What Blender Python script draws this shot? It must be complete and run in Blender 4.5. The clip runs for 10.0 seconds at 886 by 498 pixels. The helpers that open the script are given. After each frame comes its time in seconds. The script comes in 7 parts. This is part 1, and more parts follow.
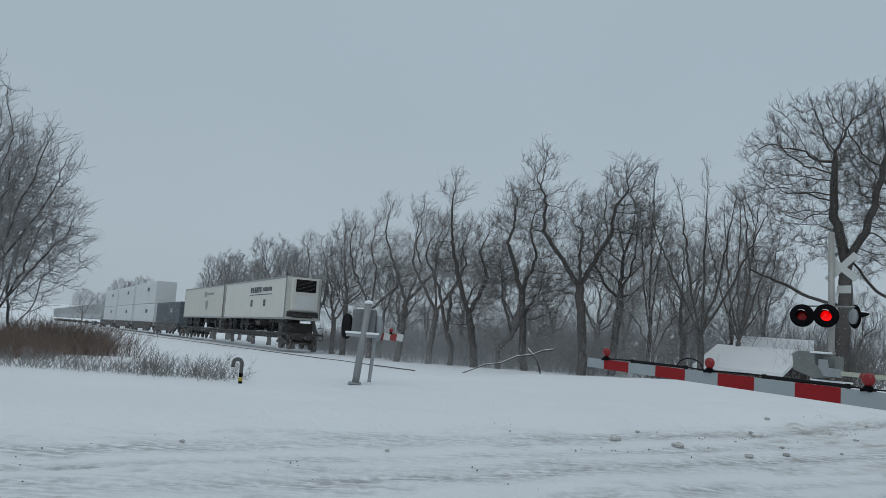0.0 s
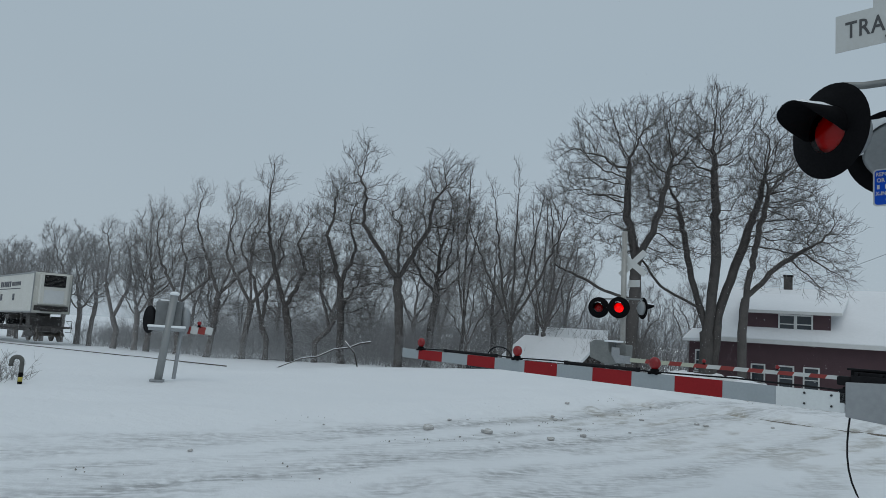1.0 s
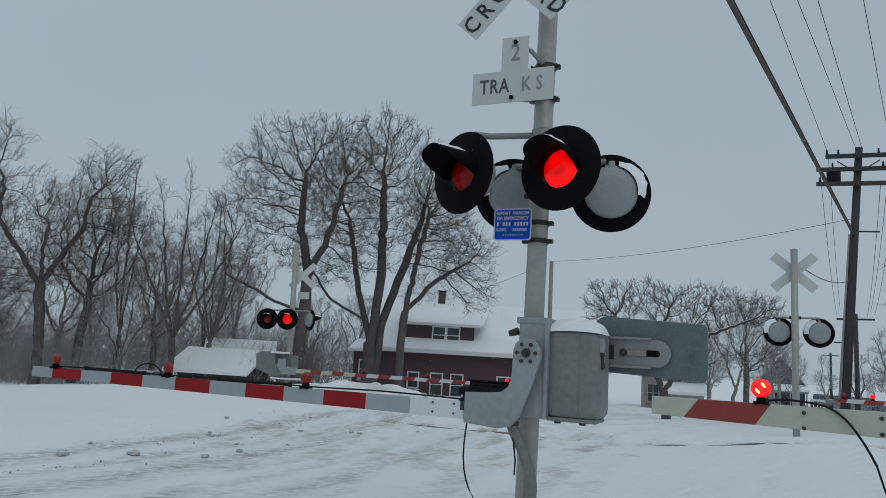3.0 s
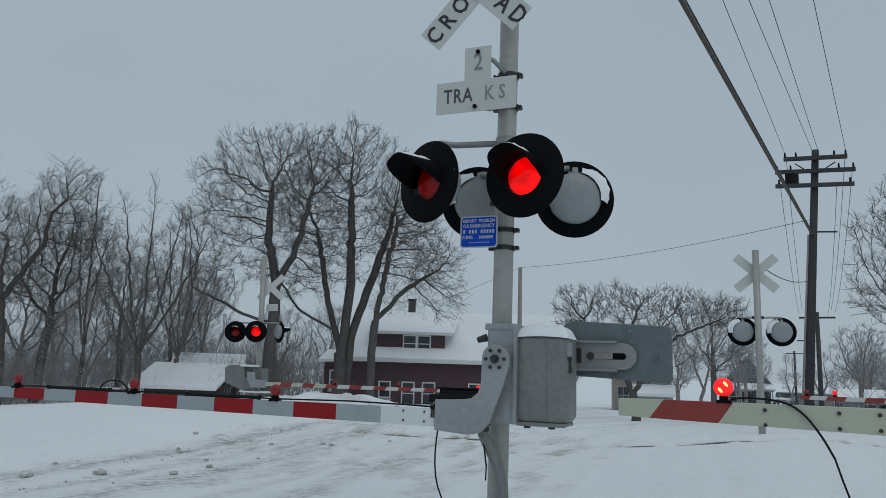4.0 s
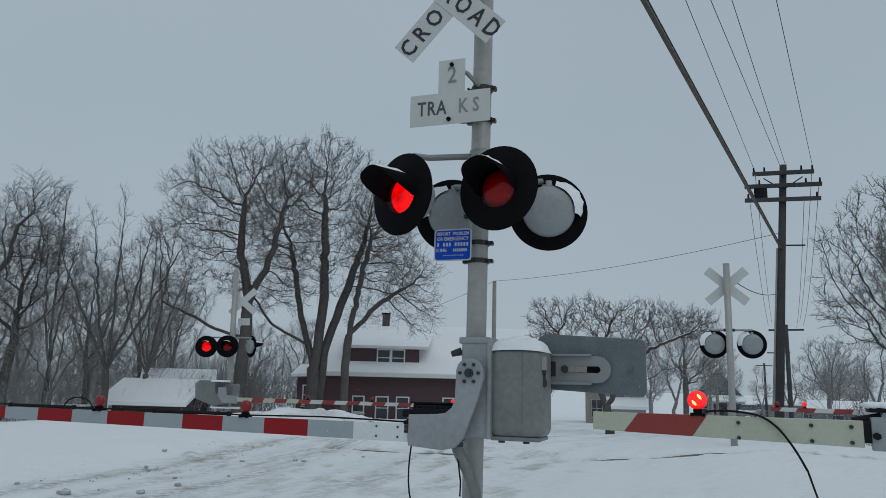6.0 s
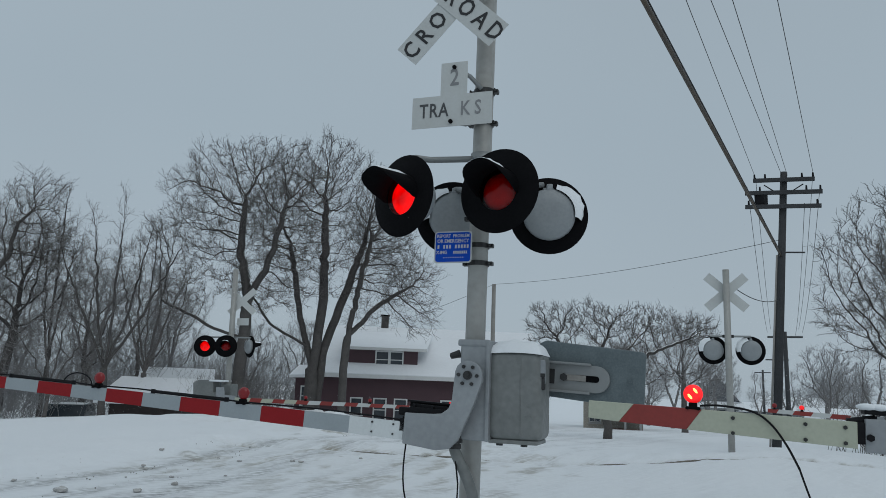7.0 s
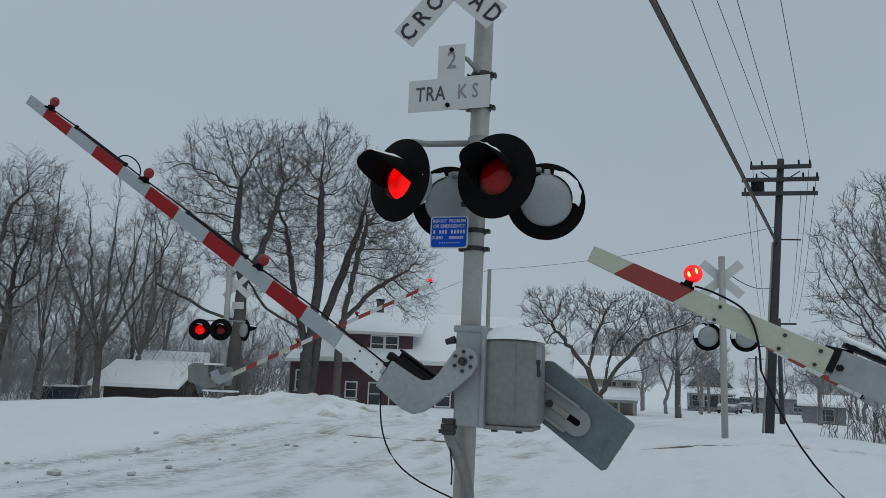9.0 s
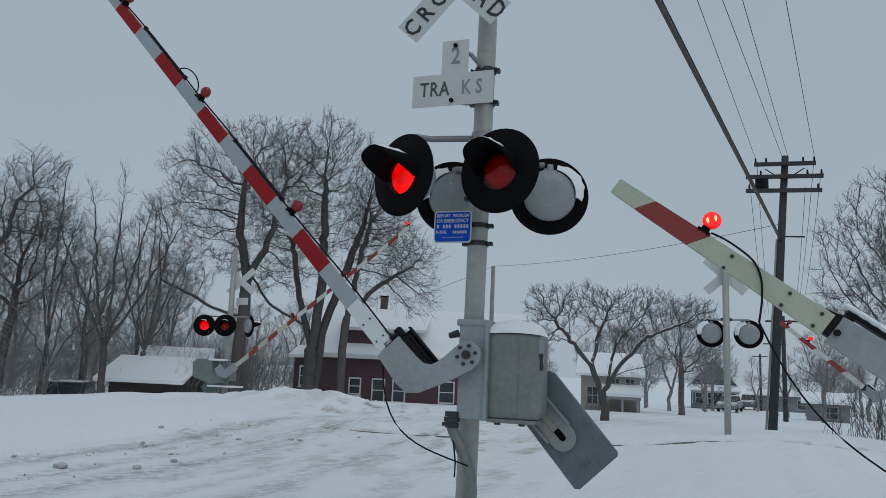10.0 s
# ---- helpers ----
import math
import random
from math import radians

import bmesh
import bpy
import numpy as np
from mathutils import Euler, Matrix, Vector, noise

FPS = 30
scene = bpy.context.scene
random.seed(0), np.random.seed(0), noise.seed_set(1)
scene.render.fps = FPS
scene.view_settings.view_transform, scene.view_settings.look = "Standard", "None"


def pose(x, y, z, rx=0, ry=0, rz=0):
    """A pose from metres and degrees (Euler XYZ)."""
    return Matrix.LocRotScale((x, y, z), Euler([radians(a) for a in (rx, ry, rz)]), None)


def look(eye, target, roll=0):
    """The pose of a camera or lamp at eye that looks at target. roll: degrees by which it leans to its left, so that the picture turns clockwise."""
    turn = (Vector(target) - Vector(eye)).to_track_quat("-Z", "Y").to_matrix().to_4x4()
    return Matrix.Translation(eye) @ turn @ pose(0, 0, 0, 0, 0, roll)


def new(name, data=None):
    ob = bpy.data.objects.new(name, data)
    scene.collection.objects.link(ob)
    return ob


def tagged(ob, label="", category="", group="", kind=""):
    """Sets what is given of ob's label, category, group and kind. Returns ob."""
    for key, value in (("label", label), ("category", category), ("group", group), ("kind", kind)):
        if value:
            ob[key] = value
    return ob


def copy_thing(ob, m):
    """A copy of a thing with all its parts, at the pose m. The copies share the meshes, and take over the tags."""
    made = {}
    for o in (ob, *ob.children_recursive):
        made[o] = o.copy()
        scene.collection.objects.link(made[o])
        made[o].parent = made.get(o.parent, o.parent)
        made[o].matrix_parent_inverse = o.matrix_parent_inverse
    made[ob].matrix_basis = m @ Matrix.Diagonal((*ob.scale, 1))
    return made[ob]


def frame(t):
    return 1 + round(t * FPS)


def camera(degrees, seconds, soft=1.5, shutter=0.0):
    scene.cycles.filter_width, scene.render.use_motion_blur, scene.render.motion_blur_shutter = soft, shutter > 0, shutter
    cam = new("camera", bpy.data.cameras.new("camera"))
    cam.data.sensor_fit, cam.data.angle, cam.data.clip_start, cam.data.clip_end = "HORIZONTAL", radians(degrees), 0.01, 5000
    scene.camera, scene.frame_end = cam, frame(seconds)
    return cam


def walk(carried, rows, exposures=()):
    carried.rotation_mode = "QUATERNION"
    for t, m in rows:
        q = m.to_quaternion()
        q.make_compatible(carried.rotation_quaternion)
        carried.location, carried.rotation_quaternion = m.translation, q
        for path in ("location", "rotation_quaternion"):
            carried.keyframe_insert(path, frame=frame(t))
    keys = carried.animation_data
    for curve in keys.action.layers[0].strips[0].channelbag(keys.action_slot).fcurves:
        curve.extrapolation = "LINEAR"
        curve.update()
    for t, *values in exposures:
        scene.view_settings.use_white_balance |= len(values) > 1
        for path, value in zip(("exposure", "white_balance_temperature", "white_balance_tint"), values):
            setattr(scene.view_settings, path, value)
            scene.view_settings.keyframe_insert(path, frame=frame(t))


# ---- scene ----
cam = camera(62.96, 10.0, soft=0.75)
walk(cam, [
    (0, pose(-0.011, -0.001, 1.448, 95.86, -4.17, -0.15)),
    (0.5, pose(0.020, 0.071, 1.433, 96.03, -4.04, -4.07)),
    (1, pose(0.037, 0.129, 1.422, 96.34, -3.75, -14.41)),
    (1.5, pose(0.074, 0.089, 1.455, 96.62, -3.99, -26.58)),
    (2, pose(0.109, 0.062, 1.479, 97.29, -4.06, -34.27)),
    (2.5, pose(0.110, 0.020, 1.481, 98.14, -3.92, -37.96)),
    (4, pose(0.096, -0.057, 1.478, 99.42, -1.73, -42.06)),
    (4.5, pose(0.112, -0.031, 1.489, 100.06, -1.37, -43.23)),
    (5, pose(0.108, -0.045, 1.482, 100.18, -1.24, -43.50)),
    (5.5, pose(0.127, -0.029, 1.481, 100.43, -1.10, -43.93)),
    (7, pose(0.122, -0.030, 1.475, 100.77, -2.09, -44.21)),
    (7.5, pose(0.106, -0.024, 1.461, 100.68, -2.37, -44.39)),
    (8, pose(0.135, -0.005, 1.469, 100.50, -2.19, -44.00)),
    (8.5, pose(0.138, -0.020, 1.474, 99.90, -2.21, -44.54)),
    (9, pose(0.154, 0.005, 1.487, 99.58, -2.41, -44.61)),
    (9.5, pose(0.135, -0.014, 1.474, 99.45, -2.52, -44.10)),
    (10, pose(0.133, -0.020, 1.461, 99.34, -2.56, -44.33)),
], exposures=[(0, 0.06), (1.2, 0.03), (2.5, -0.01), (10, -0.02)])

# ---- overcast winter sky ----
world = bpy.data.worlds.new("overcast_sky")
scene.world = world
world.use_nodes = True
wn, wl = world.node_tree.nodes, world.node_tree.links
wn.clear()
w_out = wn.new("ShaderNodeOutputWorld")
w_bg = wn.new("ShaderNodeBackground")
w_sky = wn.new("ShaderNodeTexSky")
w_sky.sky_type, w_sky.sun_disc = "NISHITA", False
w_sky.sun_elevation, w_sky.sun_rotation = radians(28), radians(200)
w_geo = wn.new("ShaderNodeTexCoord")
w_sep = wn.new("ShaderNodeSeparateXYZ")
wl.new(w_geo.outputs["Generated"], w_sep.inputs[0])
w_ramp = wn.new("ShaderNodeValToRGB")          # cloud deck: brighter towards the zenith
w_ramp.color_ramp.elements[0].position, w_ramp.color_ramp.elements[0].color = 0.0, (0.360, 0.432, 0.490, 1)
w_ramp.color_ramp.elements[1].position, w_ramp.color_ramp.elements[1].color = 1.0, (0.52, 0.60, 0.66, 1)
for at_, col in ((0.10, (0.372, 0.447, 0.506, 1)), (0.35, (0.352, 0.432, 0.495, 1)), (0.6, (0.36, 0.435, 0.495, 1))):
    w_el = w_ramp.color_ramp.elements.new(at_)
    w_el.color = col
wl.new(w_sep.outputs["Z"], w_ramp.inputs[0])
w_noise = wn.new("ShaderNodeTexNoise")
w_noise.inputs["Scale"].default_value, w_noise.inputs["Detail"].default_value = 1.6, 3
wl.new(w_geo.outputs["Generated"], w_noise.inputs["Vector"])
w_mul = wn.new("ShaderNodeMapRange")
w_mul.inputs["To Min"].default_value, w_mul.inputs["To Max"].default_value = 0.93, 1.07
wl.new(w_noise.outputs["Fac"], w_mul.inputs["Value"])
w_var = wn.new("ShaderNodeVectorMath")
w_var.operation = "SCALE"
wl.new(w_ramp.outputs["Color"], w_var.inputs[0])
wl.new(w_mul.outputs["Result"], w_var.inputs["Scale"])
w_skys = wn.new("ShaderNodeVectorMath")
w_skys.operation = "SCALE"
w_skys.inputs["Scale"].default_value = 0.05
wl.new(w_sky.outputs["Color"], w_skys.inputs[0])
w_mix = wn.new("ShaderNodeMixRGB")
w_mix.inputs["Fac"].default_value = 0.04
wl.new(w_var.outputs["Vector"], w_mix.inputs["Color1"])
wl.new(w_skys.outputs["Vector"], w_mix.inputs["Color2"])
wl.new(w_mix.outputs["Color"], w_bg.inputs["Color"])
w_bg.inputs["Strength"].default_value = 1.0
wl.new(w_bg.outputs["Background"], w_out.inputs["Surface"])

sun = new("sun", bpy.data.lights.new("sun", "SUN"))
sun.data.energy, sun.data.angle, sun.data.color = 0.38, radians(40), (1.0, 0.98, 0.95)
sun.matrix_world = look((0, 0, 50), (14, 36, 0))


# ---- materials ----
def material(name, color, rough=0.7, metal=0.0, vary=0.15, scale=4.0, bump=0.0, bump_scale=60.0, tint=None, snow=0.0, coat=0.0, spec=0.5):
    """A surface with two scales of variation, fine relief and, where snow > 0, snow lying on what faces up."""
    m = bpy.data.materials.new(name)
    m.use_nodes = True
    n, l = m.node_tree.nodes, m.node_tree.links
    p = n["Principled BSDF"]
    p.inputs["Roughness"].default_value, p.inputs["Metallic"].default_value = rough, metal
    p.inputs["Coat Weight"].default_value = coat
    p.inputs["Specular IOR Level"].default_value = spec
    tc = n.new("ShaderNodeTexCoord")
    oi = n.new("ShaderNodeObjectInfo")
    big, small = n.new("ShaderNodeTexNoise"), n.new("ShaderNodeTexNoise")
    for tex, s in ((big, scale), (small, scale * 9)):
        tex.inputs["Scale"].default_value, tex.inputs["Detail"].default_value = s, 5
        l.new(tc.outputs["Object"], tex.inputs["Vector"])
    add = n.new("ShaderNodeMath")
    add.operation = "ADD"
    l.new(big.outputs["Fac"], add.inputs[0])
    l.new(small.outputs["Fac"], add.inputs[1])
    add2 = n.new("ShaderNodeMath")
    add2.operation = "MULTIPLY_ADD"
    add2.inputs[1].default_value = 0.25
    l.new(oi.outputs["Random"], add2.inputs[0])
    l.new(add.outputs[0], add2.inputs[2])
    rng = n.new("ShaderNodeMapRange")
    rng.inputs["From Min"].default_value, rng.inputs["From Max"].default_value = 0.65, 1.6
    l.new(add2.outputs[0], rng.inputs["Value"])
    mix = n.new("ShaderNodeMixRGB")
    c2 = tint or tuple(c * (1 - 2 * vary) for c in color)
    c1 = color if tint else tuple(min(1, c * (1 + vary)) for c in color)
    mix.inputs["Color1"].default_value, mix.inputs["Color2"].default_value = (*c1, 1), (*c2, 1)
    l.new(rng.outputs["Result"], mix.inputs["Fac"])
    out = mix
    if snow:
        geo, sep = n.new("ShaderNodeNewGeometry"), n.new("ShaderNodeSeparateXYZ")
        l.new(geo.outputs["Normal"], sep.inputs[0])
        s_add = n.new("ShaderNodeMath")
        s_add.operation = "MULTIPLY_ADD"
        s_add.inputs[1].default_value = 0.9
        l.new(big.outputs["Fac"], s_add.inputs[0])
        l.new(sep.outputs["Z"], s_add.inputs[2])
        s_rng = n.new("ShaderNodeMapRange")
        s_rng.inputs["From Min"].default_value, s_rng.inputs["From Max"].default_value = 1.62 - snow, 1.75 - snow
        l.new(s_add.outputs[0], s_rng.inputs["Value"])
        s_mix = n.new("ShaderNodeMixRGB")
        s_mix.inputs["Color2"].default_value = (0.84, 0.86, 0.88, 1)
        l.new(s_rng.outputs["Result"], s_mix.inputs["Fac"])
        l.new(mix.outputs["Color"], s_mix.inputs["Color1"])
        out = s_mix
    l.new(out.outputs["Color"], p.inputs["Base Color"])
    r_rng = n.new("ShaderNodeMapRange")
    r_rng.inputs["To Min"].default_value, r_rng.inputs["To Max"].default_value = max(0.05, rough - 0.1), min(1, rough + 0.1)
    l.new(small.outputs["Fac"], r_rng.inputs["Value"])
    l.new(r_rng.outputs["Result"], p.inputs["Roughness"])
    if bump:
        bt, bp = n.new("ShaderNodeTexNoise"), n.new("ShaderNodeBump")
        bt.inputs["Scale"].default_value, bt.inputs["Detail"].default_value = bump_scale, 4
        bp.inputs["Strength"].default_value, bp.inputs["Distance"].default_value = bump, 0.02
        l.new(tc.outputs["Object"], bt.inputs["Vector"])
        l.new(bt.outputs["Fac"], bp.inputs["Height"])
        l.new(bp.outputs["Normal"], p.inputs["Normal"])
    return m


def glow(name, color, strength):
    m = bpy.data.materials.new(name)
    m.use_nodes = True
    p = m.node_tree.nodes["Principled BSDF"]
    p.inputs["Base Color"].default_value = (*color, 1)
    p.inputs["Emission Color"].default_value = (*color, 1)
    p.inputs["Emission Strength"].default_value = strength
    p.inputs["Roughness"].default_value = 0.25
    n, l = m.node_tree.nodes, m.node_tree.links
    tc, tex, rng = n.new("ShaderNodeTexCoord"), n.new("ShaderNodeTexNoise"), n.new("ShaderNodeMapRange")
    tex.inputs["Scale"].default_value, tex.inputs["Detail"].default_value = 7.0, 2
    rng.inputs["From Min"].default_value, rng.inputs["From Max"].default_value = 0.32, 0.68
    rng.inputs["To Min"].default_value, rng.inputs["To Max"].default_value = 0.35 * strength, 1.25 * strength
    l.new(tc.outputs["Object"], tex.inputs["Vector"])
    l.new(tex.outputs["Fac"], rng.inputs["Value"])
    l.new(rng.outputs["Result"], p.inputs["Emission Strength"])
    return m


def clear_glass(name, color, gloss=0.12):
    m = bpy.data.materials.new(name)
    m.use_nodes = True
    n, l = m.node_tree.nodes, m.node_tree.links
    n.clear()
    o, mx = n.new("ShaderNodeOutputMaterial"), n.new("ShaderNodeMixShader")
    tr, gl = n.new("ShaderNodeBsdfTransparent"), n.new("ShaderNodeBsdfGlossy")
    tr.inputs["Color"].default_value = (*color, 1)
    gl.inputs["Roughness"].default_value = 0.15
    mx.inputs["Fac"].default_value = gloss
    l.new(tr.outputs[0], mx.inputs[1])
    l.new(gl.outputs[0], mx.inputs[2])
    l.new(mx.outputs[0], o.inputs["Surface"])
    return m


SNOW = material("snow", (0.84, 0.87, 0.89), 0.75, vary=0.03, scale=1.5, bump=0.25, bump_scale=25)
# bark and twig tones are lightened to hold haze, TWIG_FAR the most of these
BARK = material("bark", (0.145, 0.134, 0.128), 0.9, vary=0.25, scale=3, bump=0.5, bump_scale=30, snow=0.32)
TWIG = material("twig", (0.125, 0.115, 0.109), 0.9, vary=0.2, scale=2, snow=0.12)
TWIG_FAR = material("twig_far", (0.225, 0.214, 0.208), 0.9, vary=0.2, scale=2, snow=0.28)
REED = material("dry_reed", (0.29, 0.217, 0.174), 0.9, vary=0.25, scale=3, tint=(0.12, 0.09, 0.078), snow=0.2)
# palest twigs: haze is put into the base colour, snow lies on top
TWIG_MIST = material("hazed_twig", (0.29, 0.287, 0.29), 0.9, vary=0.15, scale=2, snow=0.3)
WEED = material("frosted_weed", (0.15, 0.135, 0.122), 0.9, vary=0.3, scale=4, tint=(0.42, 0.42, 0.42), snow=0.3)
ALU = material("painted_aluminium", (0.27, 0.285, 0.285), 0.45, 0.25, vary=0.08, scale=3, bump=0.05, tint=(0.25, 0.26, 0.26))
MAST = material("weathered_mast", (0.40, 0.40, 0.385), 0.5, 0.15, vary=0.1, scale=2.2, tint=(0.29, 0.285, 0.26), bump=0.06)
CAST = material("grey_casting", (0.35, 0.37, 0.385), 0.5, 0.15, vary=0.1, scale=2.5, tint=(0.24, 0.255, 0.265), bump=0.05)
GALV = material("galvanised_steel", (0.16, 0.195, 0.205), 0.5, 0.3, vary=0.2, scale=9, tint=(0.085, 0.11, 0.12), bump=0.04)
BOXGREY = material("mechanism_grey", (0.235, 0.245, 0.238), 0.5, 0.15, vary=0.1, scale=2.6, tint=(0.135, 0.145, 0.142), bump=0.06)
BLACK = material("black_paint", (0.006, 0.006, 0.007), 0.6, spec=0.05, vary=0.2, scale=6)
RUBBER = material("black_rubber", (0.010, 0.010, 0.012), 0.7, spec=0.2, vary=0.2, scale=6)
BOLT = material("dark_bolt", (0.06, 0.06, 0.06), 0.45, 0.7, vary=0.2, scale=20)
WHITE = material("sign_white", (0.56, 0.58, 0.575), 0.45, vary=0.07, scale=5, tint=(0.50, 0.51, 0.49))
INK = material("sign_ink", (0.02, 0.02, 0.022), 0.5, vary=0.1, scale=30)
WORNINK = material("worn_ink", (0.07, 0.072, 0.075), 0.5, vary=0.1, scale=30)
FADED = material("faded_ink", (0.24, 0.245, 0.25), 0.5, vary=0.1, scale=30)
BLUE = material("sign_blue", (0.008, 0.075, 0.50), 0.5, vary=0.08, scale=8, spec=0.12)
RED = material("red_sheeting", (0.33, 0.018, 0.022), 0.5, vary=0.1, scale=6, tint=(0.24, 0.014, 0.018), spec=0.15)
REDOLD = material("faded_red_sheeting", (0.30, 0.035, 0.028), 0.5, vary=0.12, scale=6, tint=(0.22, 0.03, 0.025))
SILVER = material("silver_sheeting", (0.36, 0.40, 0.42), 0.35, 0.1, vary=0.06, scale=6, tint=(0.30, 0.335, 0.355))
ARMWHITE = material("arm_white", (0.68, 0.71, 0.71), 0.4, vary=0.05, scale=6)
CREAM = material("yellowed_arm", (0.48, 0.50, 0.40), 0.5, vary=0.08, scale=5, tint=(0.38, 0.40, 0.31), bump=0.05)
LAMPGREY = material("lamp_housing_grey", (0.31, 0.33, 0.34), 0.5, 0.1, vary=0.12, scale=5, bump=0.06, tint=(0.24, 0.26, 0.27))
LENS = clear_glass("red_lens", (0.90, 0.04, 0.035), 0.03)
LIT = glow("lit_lamp", (1.0, 0.016, 0.024), 0.95)
UNLIT = material("unlit_reflector", (0.36, 0.016, 0.016), 0.35, vary=0.15, scale=20)
LAMPGLOW = glow("arm_lamp_lit", (0.9, 0.012, 0.015), 0.9)
LAMPDIM = glow("arm_lamp_dim", (0.20, 0.008, 0.010), 0.10)
FILAMENT = glow("lamp_filament", (1.0, 0.55, 0.12), 3.0)
WOODPOLE = material("pole_wood", (0.05, 0.052, 0.055), 0.85, vary=0.2, scale=3, bump=0.4, bump_scale=20, snow=0.02)
GREYPOLE = material("grey_pole", (0.30, 0.29, 0.27), 0.8, vary=0.15, scale=3)
WIRE = material("wire", (0.03, 0.03, 0.032), 0.6, vary=0.1, scale=3)
CABLE = material("lashed_cable", (0.025, 0.025, 0.027), 0.55, vary=0.2, scale=4, tint=(0.11, 0.075, 0.04))
STEEL = material("rail_steel", (0.12, 0.105, 0.09), 0.5, 0.5, vary=0.2, scale=3)


# ---- mesh tools ----
def part(name, bm, mat, parent=None, label="", smooth=False):
    me = bpy.data.meshes.new(name)
    bm.to_mesh(me)
    bm.free()
    for mm in (mat if isinstance(mat, (list, tuple)) else (mat,)):
        me.materials.append(mm)
    if smooth:
        for f in me.polygons:
            f.use_smooth = True
    ob = new(name, me)
    ob.parent = parent
    if label:
        ob["label"] = label
    return ob


def bm_new():
    return bmesh.new()


def add_box(bm, size, centre, bevel=0.0, m=None, seg=2, mat=0):
    mat4 = (m or Matrix()) @ Matrix.Translation(centre) @ Matrix.Diagonal((*size, 1))
    r = bmesh.ops.create_cube(bm, size=1, matrix=mat4)
    faces = list({f for v in r["verts"] for f in v.link_faces})
    for f in faces:
        f.material_index = mat
    if bevel:
        edges = list({e for v in r["verts"] for e in v.link_edges})
        bmesh.ops.bevel(bm, geom=edges, offset=bevel, segments=seg, affect="EDGES", profile=0.6)
    return r


def add_cyl(bm, a, b, r0, r1=None, seg=16, caps=True, mat=0):
    a, b = Vector(a), Vector(b)
    r1 = r0 if r1 is None else r1
    m = Matrix.Translation((a + b) / 2) @ (b - a).to_track_quat("Z", "Y").to_matrix().to_4x4()
    r = bmesh.ops.create_cone(bm, cap_ends=caps, cap_tris=False, segments=seg, radius1=r0, radius2=r1, depth=(b - a).length, matrix=m)
    for f in {f for v in r["verts"] for f in v.link_faces}:
        f.material_index = mat
    return r


def add_tube(bm, pts, r, seg=8, mat=0):
    """A round tube through points."""
    pts = [Vector(p) for p in pts]
    rings = []
    for i, p in enumerate(pts):
        d = (pts[min(i + 1, len(pts) - 1)] - pts[max(i - 1, 0)]).normalized()
        q = d.to_track_quat("Z", "Y").to_matrix()
        rr = r(i / (len(pts) - 1)) if callable(r) else r
        rings.append([bm.verts.new(p + q @ Vector((math.cos(k * 2 * math.pi / seg) * rr, math.sin(k * 2 * math.pi / seg) * rr, 0))) for k in range(seg)])
    for u, v in zip(rings, rings[1:]):
        for k in range(seg):
            f = bm.faces.new((u[k], u[(k + 1) % seg], v[(k + 1) % seg], v[k]))
            f.material_index = mat
    bm.faces.new(list(reversed(rings[0])))
    bm.faces.new(rings[-1])


def eased(pts, n=6):
    """More points on a smooth line through the given ones."""
    pts = [Vector(p) for p in pts]
    out = []
    for i in range(len(pts) - 1):
        p0, p1, p2, p3 = pts[max(i - 1, 0)], pts[i], pts[i + 1], pts[min(i + 2, len(pts) - 1)]
        for k in range(n):
            t = k / n
            out.append(0.5 * (2 * p1 + (p2 - p0) * t + (2 * p0 - 5 * p1 + 4 * p2 - p3) * t * t + (3 * p1 - p0 - 3 * p2 + p3) * t ** 3))
    return out + [pts[-1]]


def add_prism(bm, outline, y0, y1, bevel=0.0, seg=2):
    """A plate: an outline of (x, z) points, from y0 to y1."""
    lo = [bm.verts.new((x, y0, z)) for x, z in outline]
    hi = [bm.verts.new((x, y1, z)) for x, z in outline]
    faces = [bm.faces.new(lo), bm.faces.new(list(reversed(hi)))]
    k = len(outline)
    for i in range(k):
        faces.append(bm.faces.new((lo[i], hi[i], hi[(i + 1) % k], lo[(i + 1) % k])))
    bmesh.ops.recalc_face_normals(bm, faces=faces)
    if bevel:
        edges = list({e for f in faces for e in f.edges})
        bmesh.ops.bevel(bm, geom=edges, offset=bevel, segments=seg, affect="EDGES", profile=0.6)


def add_lathe(bm, profile, m, seg=24, mat=0):
    """A turned shape: (radius, height) points round the z axis of m."""
    rings = [[bm.verts.new(m @ Vector((r * math.cos(k * 2 * math.pi / seg), r * math.sin(k * 2 * math.pi / seg), h))) for k in range(seg)] for r, h in profile]
    for u, v in zip(rings, rings[1:]):
        for k in range(seg):
            f = bm.faces.new((u[k], u[(k + 1) % seg], v[(k + 1) % seg], v[k]))
            f.material_index = mat


def arc(cx, cz, r, a0, a1, n):
    return [(cx + r * math.cos(radians(a0 + (a1 - a0) * i / n)), cz + r * math.sin(radians(a0 + (a1 - a0) * i / n))) for i in range(n + 1)]


def lettering(name, words, size, m, mat, parent, spacing=1.0, squeeze=1.0):
    """Raised letters in the plane of m (x along, y up)."""
    cu = bpy.data.curves.new(name, "FONT")
    cu.body, cu.size, cu.align_x, cu.align_y, cu.extrude, cu.space_character, cu.resolution_u = words, size, "CENTER", "CENTER", 0.0015, spacing, 2
    cu.offset = size * 0.012
    tmp = bpy.data.objects.new("tmp", cu)
    me = bpy.data.meshes.new_from_object(tmp)
    bpy.data.objects.remove(tmp)
    me.transform(m @ Matrix.Diagonal((squeeze, 1, 1, 1)))
    me.materials.append(mat)
    ob = new(name, me)
    ob.parent = parent
    return ob


